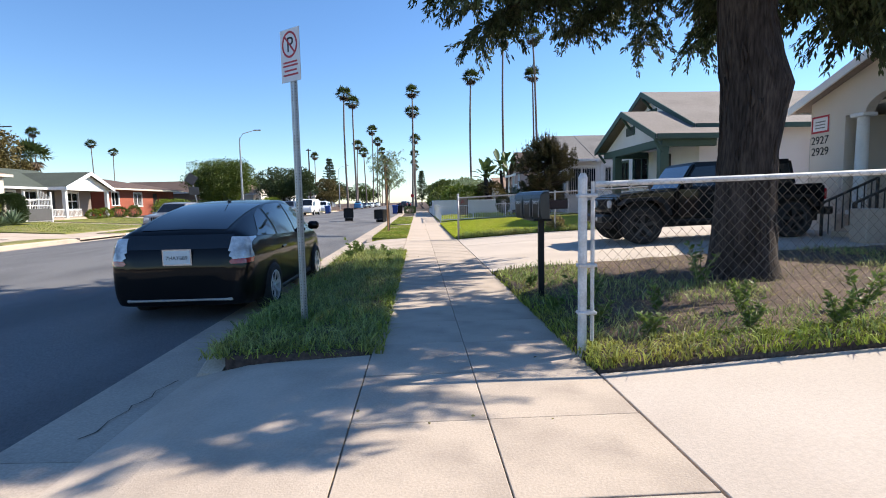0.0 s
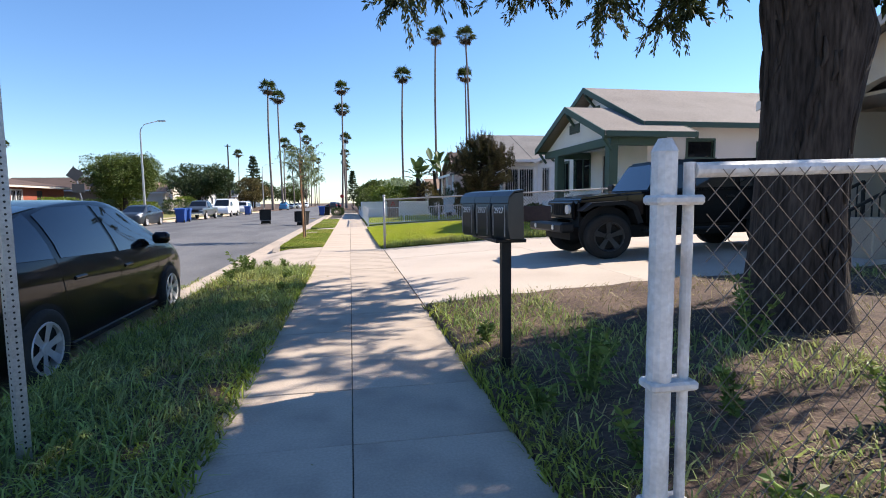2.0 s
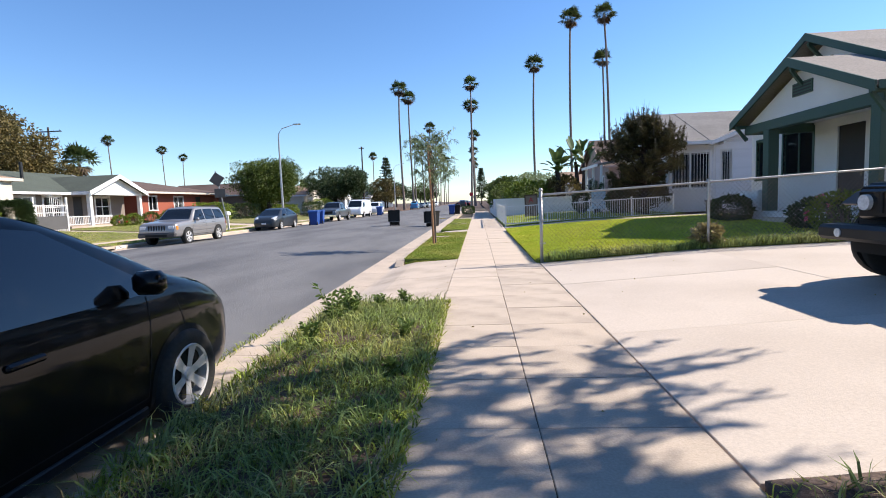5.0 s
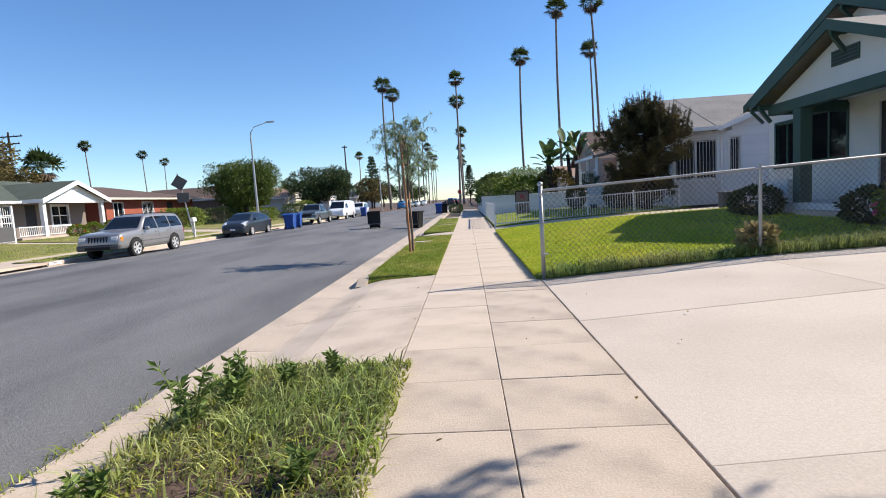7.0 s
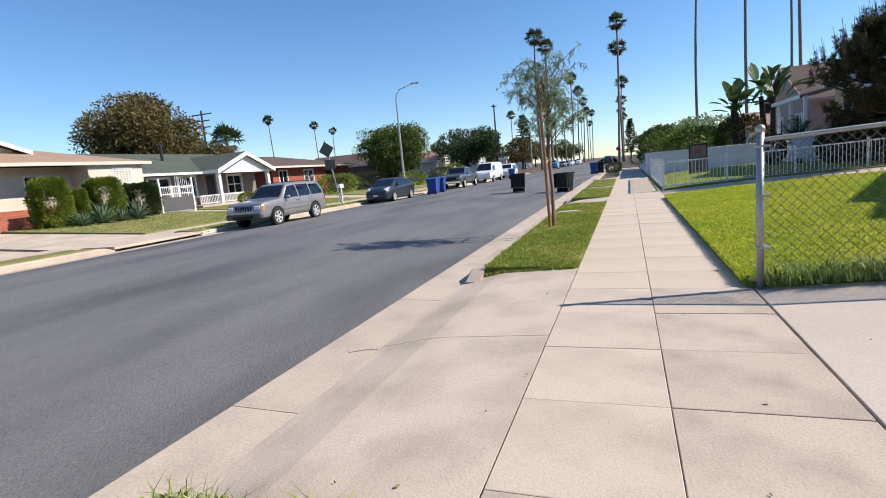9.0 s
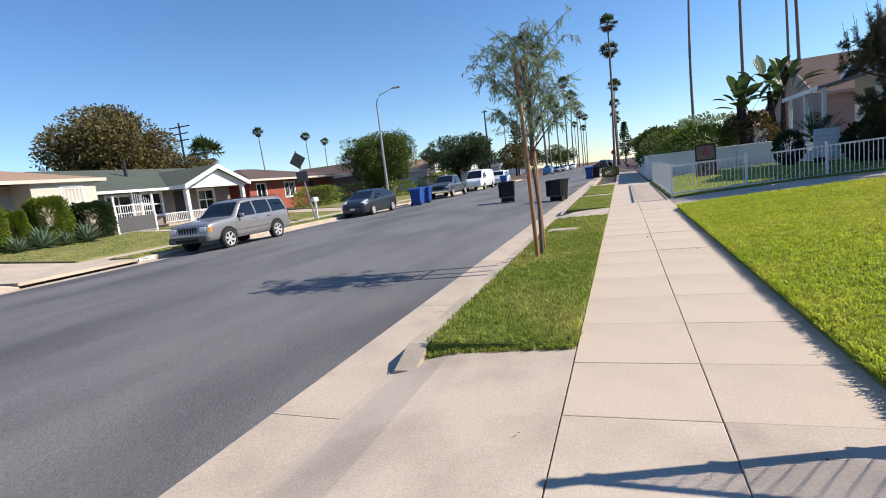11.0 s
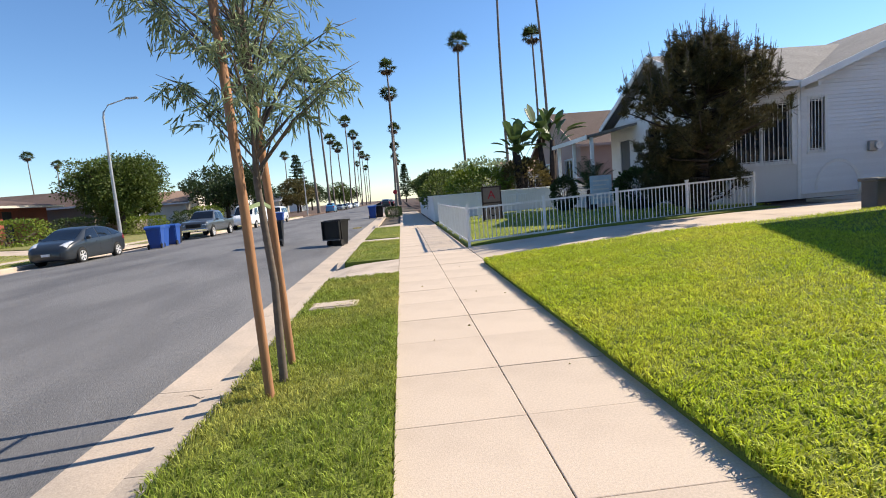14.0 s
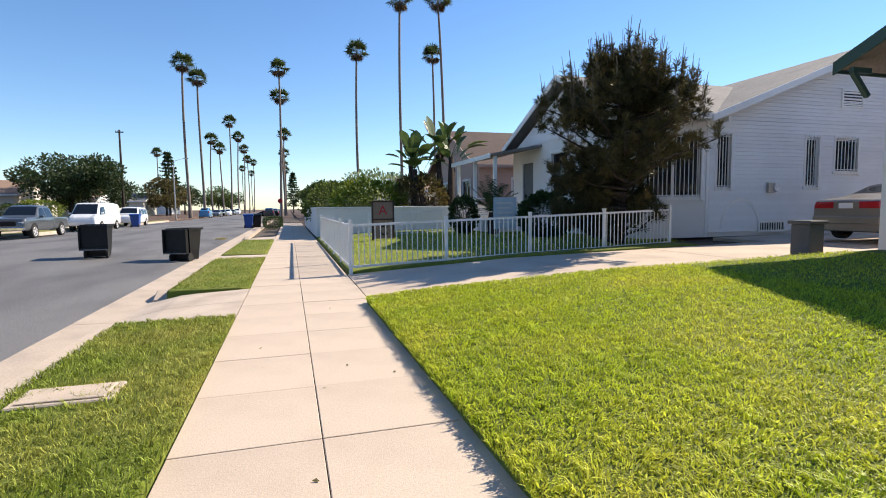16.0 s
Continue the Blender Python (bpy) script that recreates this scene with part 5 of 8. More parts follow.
def bushy_pine():
    """The dense pine in front of the white house: narrow foot, wide shoulders, pointed top with upright new candles."""
    rnd, g = random.Random(21), np.random.default_rng(21)
    t = thing("bushy_pine", (8.4, 33.45, 0.3), "dense dark pine with upright candle shoots", "tree")
    bm = bmesh.new()
    tube(bm, [(0.3, 0.75, -0.1), (0.25, 0.6, 1.2), (0.0, 0.2, 3.0), (0.1, 0, 4.5)], [0.2, 0.17, 0.12, 0.03], 9)
    pos, dirs, cand = [], [], bmesh.new()
    for k in range(150):
        a, z0 = k * 2.399, rnd.uniform(0.1, 4.3) if k > 30 else rnd.uniform(2.4, 4.0)
        reach = ramp(z0, [(0.0, 1.5), (1.2, 1.45), (2.2, 2.0), (2.8, 2.05), (3.5, 1.3), (4.2, 0.25)]) * rnd.uniform(0.6, 1.12)
        d = Vector((math.cos(a), math.sin(a), 0.0))
        if z0 < 1.5:
            d.y = abs(d.y) + 0.15
        end = d * reach + Vector((0, 0, z0 + 0.35 + 0.35 * rnd.random()))
        tube(bm, [(0.1, 0, z0), tuple(d * reach * 0.5 + Vector((0, 0, z0 + 0.1))), tuple(end)], [0.04, 0.028, 0.012], 5)
        for j in range(15):
            u = 1 - 0.7 * rnd.random() ** 1.4
            c = Vector((0, 0, z0)).lerp(end, u) + Vector((rnd.uniform(-.22, .22), rnd.uniform(-.22, .22), rnd.uniform(-.15, .25)))
            m = 58
            v = g.normal(0, 1, (m, 3)) + np.array((d.x * 0.7, d.y * 0.7, 0.9))
            v /= np.linalg.norm(v, axis=1)[:, None]
            pos.append(np.array(c)[None] + v * g.uniform(0.0, 0.07, (m, 1)))
            dirs.append(v)
        # the bottle-brush tip of the branch, bent upright
        m = 110
        w = g.uniform(0, 1, m)
        tip = 0.35 if z0 < 2.6 else 0.55
        pos.append(np.array(end)[None] + np.outer(w, (d.x * 0.1, d.y * 0.1, tip)))
        dirs.append(np.stack([g.normal(0, 0.8, m), g.normal(0, 0.8, m), np.full(m, 0.7)], 1))
        if z0 > 2.4:
            top = end + Vector((d.x * 0.1, d.y * 0.1, tip))
            for q in range(2):
                beam(cand, tuple(end), tuple(top + Vector((rnd.uniform(-.06, .06), rnd.uniform(-.06, .06), rnd.uniform(0.1, 0.4)))), 0.026, 0.010, 5)
    part("trunk", bm, bark, t, smooth=True)
    ob = part("candle_shoot", cand, twig_bark, t, "pale upright pine shoots")
    ob["kind"] = "stuff"
    v, f = leaf_mesh(np.concatenate(pos), np.concatenate(dirs), 0.13, 0.05, 7, 0.15)
    raw_mesh("needles", v, f, pine_green, t, kind="stuff")


bushy_pine()


def shrub(name, place, size, material, label, seed, leaves=2600, leaf=0.09, flowers=None, category="shrub", square=False, group="", turn=0.0):
    """A hedge or shrub: leaves on a rounded or clipped body, over a core of twigs."""
    rnd, g = random.Random(seed), np.random.default_rng(seed)
    t = thing(name, place, label, category, group, turn=turn)
    sx, sy, sz = size
    bm = bmesh.new()
    for k in range(14):
        a = rnd.uniform(0, 6.283)
        q = (math.cos(a) * sx * 0.38, math.sin(a) * sy * 0.38, sz * rnd.uniform(0.5, 0.85))
        tube(bm, [(q[0] * 0.15, q[1] * 0.15, -0.05), (q[0] * 0.5, q[1] * 0.5, q[2] * 0.6), q], [0.022, 0.015, 0.005], 4)
    part("twig_core", bm, twig_bark, t)
    u = g.normal(0, 1, (leaves, 3))
    u /= np.linalg.norm(u, axis=1)[:, None]
    if square:
        u /= np.maximum(np.abs(u).max(1), 0.75)[:, None]
    r = g.uniform(0.35, 1.0, leaves) ** 0.35
    wob = np.array([1 + 0.16 * noise.noise((a * 3 + seed, b * 3, c * 3)) for a, b, c in u])
    p = u * (r * wob)[:, None] * np.array((sx / 2, sy / 2, sz / 2)) + np.array((0, 0, sz / 2))
    p[:, 2] = np.maximum(p[:, 2], 0.02)
    v, f = leaf_mesh(p, u, leaf, 0.36, seed, 1.8 if square else 0.9)
    raw_mesh("leaves", v, f, material, t, kind="stuff")
    if flowers:
        mat_f, count = flowers
        for k in range(count):
            a = u[g.integers(0, leaves)]
            c = a * np.array((sx / 2, sy / 2, sz / 2)) * 1.03 + np.array((0, 0, sz / 2))
            if c[2] < sz * 0.35:
                continue
            d = g.normal(0, 1, (14, 3)) + np.array((0, 0, 0.4))
            vv, ff = leaf_mesh(np.repeat(c[None], 14, 0), d, 0.075, 0.45, k, 0.2)
            raw_mesh("flower", vv, ff, mat_f, t)
    return t


shrub("rose_bush", (8.2, 18.9, 0.28), (1.5, 1.1, 1.0), hedge_green, "rose bush with pink blooms beside the driveway fence", 31, 1700, 0.08, (rose_pink, 16))
shrub("foundation_shrub", (8.55, 24.9, 0.3), (1.0, 2.2, 0.9), dark_green, "dark green shrub at the porch front", 32, 2600, 0.09, group="porch shrubs")
shrub("foundation_shrub", (8.4, 20.2, 0.3), (1.1, 1.5, 0.8), dark_green, "low dark shrub at the porch corner", 33, 2000, 0.09, group="porch shrubs")
shrub("dark_shrub", (8.4, 37.6, 0.3), (1.7, 2.2, 1.5), dark_green, "dense dark shrub beside the pine and porch", 35, 5200, 0.1, group="porch shrubs")
shrub("dark_shrub", (6.9, 41.6, 0.3), (1.1, 1.3, 1.5), dark_green, "dark rounded shrub by the white porch", 36, 3000, 0.09, group="porch shrubs")
shrub("dry_tuft_shrub", (4.85, 17.98, 0.22), (0.5, 0.3, 0.42), dry_blade, "dry straw-coloured weeds round the fence post", 34, 420, 0.13)
for i, (x, y, s, m, lb) in enumerate([(4.2, 48.6, (4.0, 3.0, 2.6), hedge_green, "tall green shrubbery above the white wall"), (6.8, 48.4, (3.0, 2.6, 2.9), olive_brown, "reddish-brown shrubbery above the white wall"),
                                      (3.0, 53.0, (4.0, 5.0, 2.6), round_green, "tall green shrubbery above the white wall"), (3.2, 59.0, (4.0, 6.0, 2.8), hedge_green, "tall green shrubbery above the white wall"), (5.5, 55.0, (5.0, 5.0, 3.6), willow_green, "pale twiggy shrub above the white wall"),
                                      (3.5, 67.0, (4.0, 7.0, 2.8), round_green, "tall green shrubbery along the walk"), (3.8, 76.0, (4.0, 8.0, 3.0), hedge_green, "tall green shrubbery along the walk")]):
    shrub("shrubbery", (x, y, 0.2), s, m, lb, 50 + i, 3600, 0.16, group="wall shrubs")
shrub("low_hedge", (-1.0, 63.5, 0.0), (1.3, 4.2, 0.75), dark_green, "low clipped hedge in the verge", 60, 2200, 0.1, square=True)
# front-garden hedges across the street
for i, (x, y, s) in enumerate([(-26.3, 29.5, (1.3, 1.5, 2.4)), (-26.6, 30.9, (0.9, 0.9, 1.75)), (-26.6, 32.5, (1.3, 1.6, 2.3)), (-26.4, 34.5, (1.4, 1.8, 1.9))]):
    shrub("clipped_hedge", (x, y, gl(x)), s, hedge_green if i < 3 else dark_green, "clipped green hedge in front of the pale house", 70 + i, 19000, 0.085, square=True, category="hedge", group="front hedges")
for i, (x, y, s, m, fl) in enumerate([(-26.6, 43.6, (1.0, 1.4, 0.8), hedge_green, (red_flower, 16)), (-26.8, 45.4, (1.2, 1.2, 0.9), hedge_green, None), (-26.6, 47.2, (1.2, 1.5, 1.0), round_green, (red_flower, 8)), (-26.5, 49.4, (1.0, 1.4, 1.1), round_green, None)]):
    shrub("garden_shrub", (x, y, gl(x)), s, m, "flowering green shrub before the white porch", 80 + i, 1300, 0.1, fl, group="porch garden")
for i, (x, y, s) in enumerate([(-25, 54, (1.6, 6.0, 1.7)), (-25, 61, (1.6, 6.0, 1.6)), (-22.5, 66, (2, 5, 1.5)), (-21, 72, (2, 6, 1.8)), (-22, 79, (2, 6, 2.2))]):
    shrub("boundary_hedge", (x, y, gl(x)), s, dark_green if i % 2 else hedge_green, "dark hedge along the far front gardens", 90 + i, 2600, 0.14, square=True, category="hedge", group="far hedges")


def agave(place, r, seed, label="grey-green agave rosette in the front bed", sago=False):
    rnd = random.Random(seed)
    t = thing("agave" if not sago else "sago_palm", place, label, "plant", "" if sago else "agaves")
    for k in range(34):
        az, el = k * 2.399, (0.15 + 1.2 * (k / 34) ** 0.8)
        d = Vector((math.cos(az) * math.cos(el), math.sin(az) * math.cos(el), math.sin(el)))
        s = d.cross(Vector((0, 0, 1))).normalized()
        ln, w = r * rnd.uniform(0.8, 1.1), 0.06 * r + 0.02
        bm = bmesh.new()
        if not sago:
            rows = []
            for u, ww in ((0, 0.6), (0.35, 1.0), (0.7, 0.7), (1.0, 0.03)):
                c = d * ln * u + Vector((0, 0, -0.22 * ln * u * u * math.cos(el) + 0.04))
                n2 = s.cross(d) * w * 0.4
                rows.append([bm.verts.new(c - s * w * ww + n2 * ww), bm.verts.new(c - n2 * 0.4 * ww), bm.verts.new(c + s * w * ww + n2 * ww), bm.verts.new(c + n2 * 0.2 * ww)])
            for a, b in zip(rows, rows[1:]):
                for i in range(4):
                    bm.faces.new((a[i], a[(i + 1) % 4], b[(i + 1) % 4], b[i]))
            part("leaf", bm, agave_green, t)
        else:
            for j in range(18):
                u = 0.15 + 0.85 * j / 17
                c = d * ln * u + Vector((0, 0, 0.8 - 0.45 * ln * u * u * math.cos(el)))
                for sg in (-1, 1):
                    tip = c + s * sg * 0.24 * (1 - 0.6 * abs(u - 0.5)) + d * 0.08
                    bm.faces.new((bm.verts.new(c), bm.verts.new(c + d * 0.035), bm.verts.new(tip)))
            part("frond", bm, dark_green, t)
    if sago:
        bm = bmesh.new()
        tube(bm, [(0, 0, -0.05), (0, 0, 0.5), (0, 0, 0.85)], [0.2, 0.22, 0.16], 10)
        part("trunk", bm, bark, t)
    return t


for i, (x, y, r) in enumerate([(-25.1, 30.0, 0.9), (-25.2, 31.1, 1.3), (-25.1, 32.1, 0.9), (-25.1, 33.1, 1.2), (-25.5, 30.6, 0.7)]):
    agave((x, y, gl(x)), r, 100 + i)
agave((7.6, 40.2, 0.3), 1.5, 110, "dark sago palm beside the white porch", True)


def giant_banana(place, seed, h):
    rnd = random.Random(seed)
    t = thing("bird_of_paradise_tree", place, "giant bird-of-paradise plant with paddle leaves", "plant", "paddle-leaf plants")
    bm = bmesh.new()
    tops = []
    for k in range(3):
        q = (rnd.uniform(-.5, .5), rnd.uniform(-.5, .5), h * rnd.uniform(0.75, 1.0))
        tube(bm, [(q[0] * 0.3, q[1] * 0.3, -0.1), (q[0] * 0.7, q[1] * 0.7, q[2] * 0.5), q], [0.2, 0.17, 0.13], 9)
        tops.append(Vector(q))
    part("trunk", bm, bark, t, smooth=True)
    for top in tops:
        for k in range(9):
            az, el = rnd.uniform(0, 6.283), rnd.uniform(0.35, 1.3)
            d = Vector((math.cos(az) * math.cos(el), math.sin(az) * math.cos(el), math.sin(el)))
            s = d.cross(Vector((0, 0, 1))).normalized()
            ln = rnd.uniform(1.6, 2.5)
            bm = bmesh.new()
            rows = []
            for u, ww in ((0, 0.02), (0.45, 0.03), (0.5, 0.2), (0.7, 0.31), (0.88, 0.26), (1.0, 0.03)):
                c = top + d * ln * u - Vector((0, 0, 0.35 * ln * u * u * math.cos(el)))
                lift = s.cross(d) * 0.25 * ww
                rows.append([bm.verts.new(c - s * ww + lift), bm.verts.new(c), bm.verts.new(c + s * ww + lift)])
            for a, b in zip(rows, rows[1:]):
                bm.faces.new((a[0], a[1], b[1], b[0]))
                bm.faces.new((a[1], a[2], b[2], b[1]))
            part("leaf", bm, banana_green, t)


giant_banana((6.7, 48.0, 0.3), 1, 3.5)
giant_banana((8.3, 48.3, 0.3), 2, 4.1)

# ---- vehicles ----
def spline(rows, n):
    """Catmull-Rom through rows of numbers, n steps to a span."""
    a = np.array(rows, float)
    p = np.vstack([a[0], a, a[-1]])
    out = []
    for i in range(1, len(p) - 2):
        for k in range(n):
            t = k / n
            out.append(0.5 * ((2 * p[i]) + (p[i + 1] - p[i - 1]) * t + (2 * p[i - 1] - 5 * p[i] + 4 * p[i + 1] - p[i + 2]) * t * t + (3 * p[i] - p[i - 1] - 3 * p[i + 1] + p[i + 2]) * t ** 3))
    out.append(a[-1])
    return np.array(out)


def car_shell(stations, n=4, m=3, tumble=0.16):
    """The outer skin, lofted along y: stations of y, floor, waist, belt and top height, half width and top half width."""
    s = spline(stations, n)
    bm = bmesh.new()
    rings = []
    for y, zb, zw, zt, zr, hw, hr in s:
        half = [(0, zb), (hw * 0.80, zb), (hw * 0.955, zb + 0.06), (hw, zw), (hw * 0.975, zt), (hr + (hw * 0.975 - hr) * tumble, zr - (zr - zt) * 0.14), (hr * 0.80, zr - 0.012), (0, zr)]
        pts = [p for p in spline(half, m)]
        ring = [bm.verts.new((p[0], y, p[1])) for p in pts] + [bm.verts.new((-p[0], y, p[1])) for p in pts[-2:0:-1]]
        rings.append(ring)
    k = len(rings[0])
    for a, b in zip(rings, rings[1:]):
        for i in range(k):
            bm.faces.new((a[i], a[(i + 1) % k], b[(i + 1) % k], b[i]))
    bm.faces.new(rings[0][::-1])
    bm.faces.new(rings[-1])
    bmesh.ops.recalc_face_normals(bm, faces=bm.faces)
    return bm


def patch(shell, poly, axis, sign, off=0.006):
    """A piece of the skin inside a convex outline seen along an axis, lifted a little off it."""
    bm = shell.copy()
    ia = "xyz".index(axis)
    bmesh.ops.delete(bm, geom=[f for f in bm.faces if f.normal[ia] * sign < 0.08 or f.calc_center_median()[ia] * sign < -0.3], context="FACES")
    ia1, ia2 = [i for i in range(3) if i != ia]
    cx, cy = sum(p[0] for p in poly) / len(poly), sum(p[1] for p in poly) / len(poly)
    for i in range(len(poly)):
        p, q = poly[i], poly[(i + 1) % len(poly)]
        nx, ny = q[1] - p[1], -(q[0] - p[0])
        if (p[0] - cx) * nx + (p[1] - cy) * ny < 0:
            nx, ny = -nx, -ny
        co, no = [0, 0, 0], [0, 0, 0]
        co[ia1], co[ia2], no[ia1], no[ia2] = p[0], p[1], nx, ny
        bmesh.ops.bisect_plane(bm, geom=bm.verts[:] + bm.edges[:] + bm.faces[:], plane_co=co, plane_no=no, clear_outer=True)
    bm.normal_update()
    moves = [(v, v.normal * off) for v in bm.verts]
    for v, d in moves:
        v.co += d
    return bm


def wheel(parent, x, y, r, w, side, rim, spokes=6, name="wheel"):
    """A wheel: tyre, and a dished rim with spokes as its parts. side: +1 or -1, the way it faces along x."""
    bm = bmesh.new()
    prof = [(0.66, -0.5), (0.93, -0.5), (0.985, -0.42), (1.0, -0.25), (1.0, 0.25), (0.985, 0.42), (0.93, 0.5), (0.80, 0.52), (0.66, 0.46)]
    n, rings = 30, []
    for k in range(n):
        a = 2 * math.pi * k / n
        rings.append([bm.verts.new((x + q * w * side, y + p * r * math.cos(a), r + p * r * math.sin(a))) for p, q in prof])
    for k in range(n):
        a, b = rings[k], rings[(k + 1) % n]
        for i in range(len(prof) - 1):
            bm.faces.new((a[i], a[i + 1], b[i + 1], b[i]))
    bmesh.ops.recalc_face_normals(bm, faces=bm.faces)
    t = part("wheel", bm, rubber, parent, smooth=True)
    bm = bmesh.new()
    rim_r = 0.67 * r
    ring = []
    for k in range(n):
        a = 2 * math.pi * k / n
        ring.append([bm.verts.new((x + q * w * side, y + p * math.cos(a), r + p * math.sin(a))) for p, q in ((rim_r, 0.46), (rim_r * 0.97, 0.50), (rim_r * 0.90, 0.47), (rim_r * 0.88, 0.1))])
    for k in range(n):
        a, b = ring[k], ring[(k + 1) % n]
        for i in range(3):
            bm.faces.new((a[i], a[i + 1], b[i + 1], b[i]))
    for k in range(spokes):
        a = 2 * math.pi * k / spokes + 0.3
        d, s = Vector((0, math.cos(a), math.sin(a))), Vector((0, -math.sin(a), math.cos(a)))
        o, c = Vector((side, 0, 0)), Vector((x, y, r))
        q = []
        for u, ww, dep in ((0.05, 0.13, 0.36), (0.45, 0.14, 0.40), (0.92, 0.2, 0.46)):
            for sg in (-1, 1):
                q.append(bm.verts.new(c + d * rim_r * u + s * rim_r * ww * sg + o * w * dep))
        bm.faces.new((q[0], q[1], q[3], q[2]))
        bm.faces.new((q[2], q[3], q[5], q[4]))
    beam(bm, (x + side * w * 0.2, y, r), (x + side * w * 0.44, y, r), rim_r * 0.5, rim_r * 0.42, 14)
    bmesh.ops.recalc_face_normals(bm, faces=bm.faces)
    part("rim", bm, rim, t)
    bm = bmesh.new()
    beam(bm, (x - side * w * 0.1, y, r), (x + side * w * 0.12, y, r), rim_r * 1.78, rim_r * 1.78, 24)
    part("brake", bm, underbody, t)
    return t


def oval(cy, cz, ry, rz, n=22):
    return [(cy + ry * math.cos(2 * math.pi * k / n), cz + rz * math.sin(2 * math.pi * k / n)) for k in range(n)]


def car(name, place, turn, label, stations, body, wheels, r, side_windows, tops, rim=None, spokes=6, lights=(), seams=(), handles=(), mirror=None, extra=None, well=1.13, tumble=0.16, glass=None, stretch=(1, 1, 1)):
    """A car from its skin: side_windows (outline in y and z), tops (outline in x and y), lights (material, outline, axis, sign)."""
    t = thing(name, place, label, "car", turn=turn)
    shell = car_shell(stations, tumble=tumble)
    hw = max(s[5] for s in stations)
    b = part("body", shell.copy(), body, t, smooth=True)
    g = glass or tint_glass
    for poly in side_windows:
        for sg in (-1, 1):
            part("window", patch(shell, poly, "x", sg, 0.007), g, b, smooth=True)
    for poly in tops:
        part("windscreen", patch(shell, poly, "z", 1, 0.007), g, b, smooth=True)
    for sg in (-1, 1):
        for wy in wheels:
            part("wheel_arch", patch(shell, oval(wy, r, r * well, r * well), "x", sg, 0.004), underbody, b, smooth=True)
            wheel(t, sg * (hw - 0.072), wy, r, 0.21, sg, rim or alloy, spokes)
        for y0, z0, y1, z1 in seams:
            d = Vector((y1 - y0, z1 - z0)).normalized() * 0.0045
            part("panel_gap", patch(shell, [(y0 - d.y, z0 + d.x), (y1 - d.y, z1 + d.x), (y1 + d.y, z1 - d.x), (y0 + d.y, z0 - d.x)], "x", sg, 0.002), underbody, b)
        for hy, hz in handles:
            part("door_handle", boxes((sg * (hw - 0.035), sg * (hw + 0.022), hy - 0.10, hy + 0.10, hz - 0.018, hz + 0.018), bev=0.012), body, b)
        if mirror:
            my, mz = mirror
            q = part("mirror", boxes((sg * (hw - 0.02), sg * (hw + 0.17), my - 0.07, my + 0.05, mz - 0.065, mz + 0.075), bev=0.035), body, b, smooth=True)
    for mt, poly, axis, sign, off, nm in lights:
        part(nm, patch(shell, poly, axis, sign, off), mt, b, smooth=True)
    if extra:
        extra(t, b, shell, hw)
    shell.free()
    t.scale = stretch
    return t


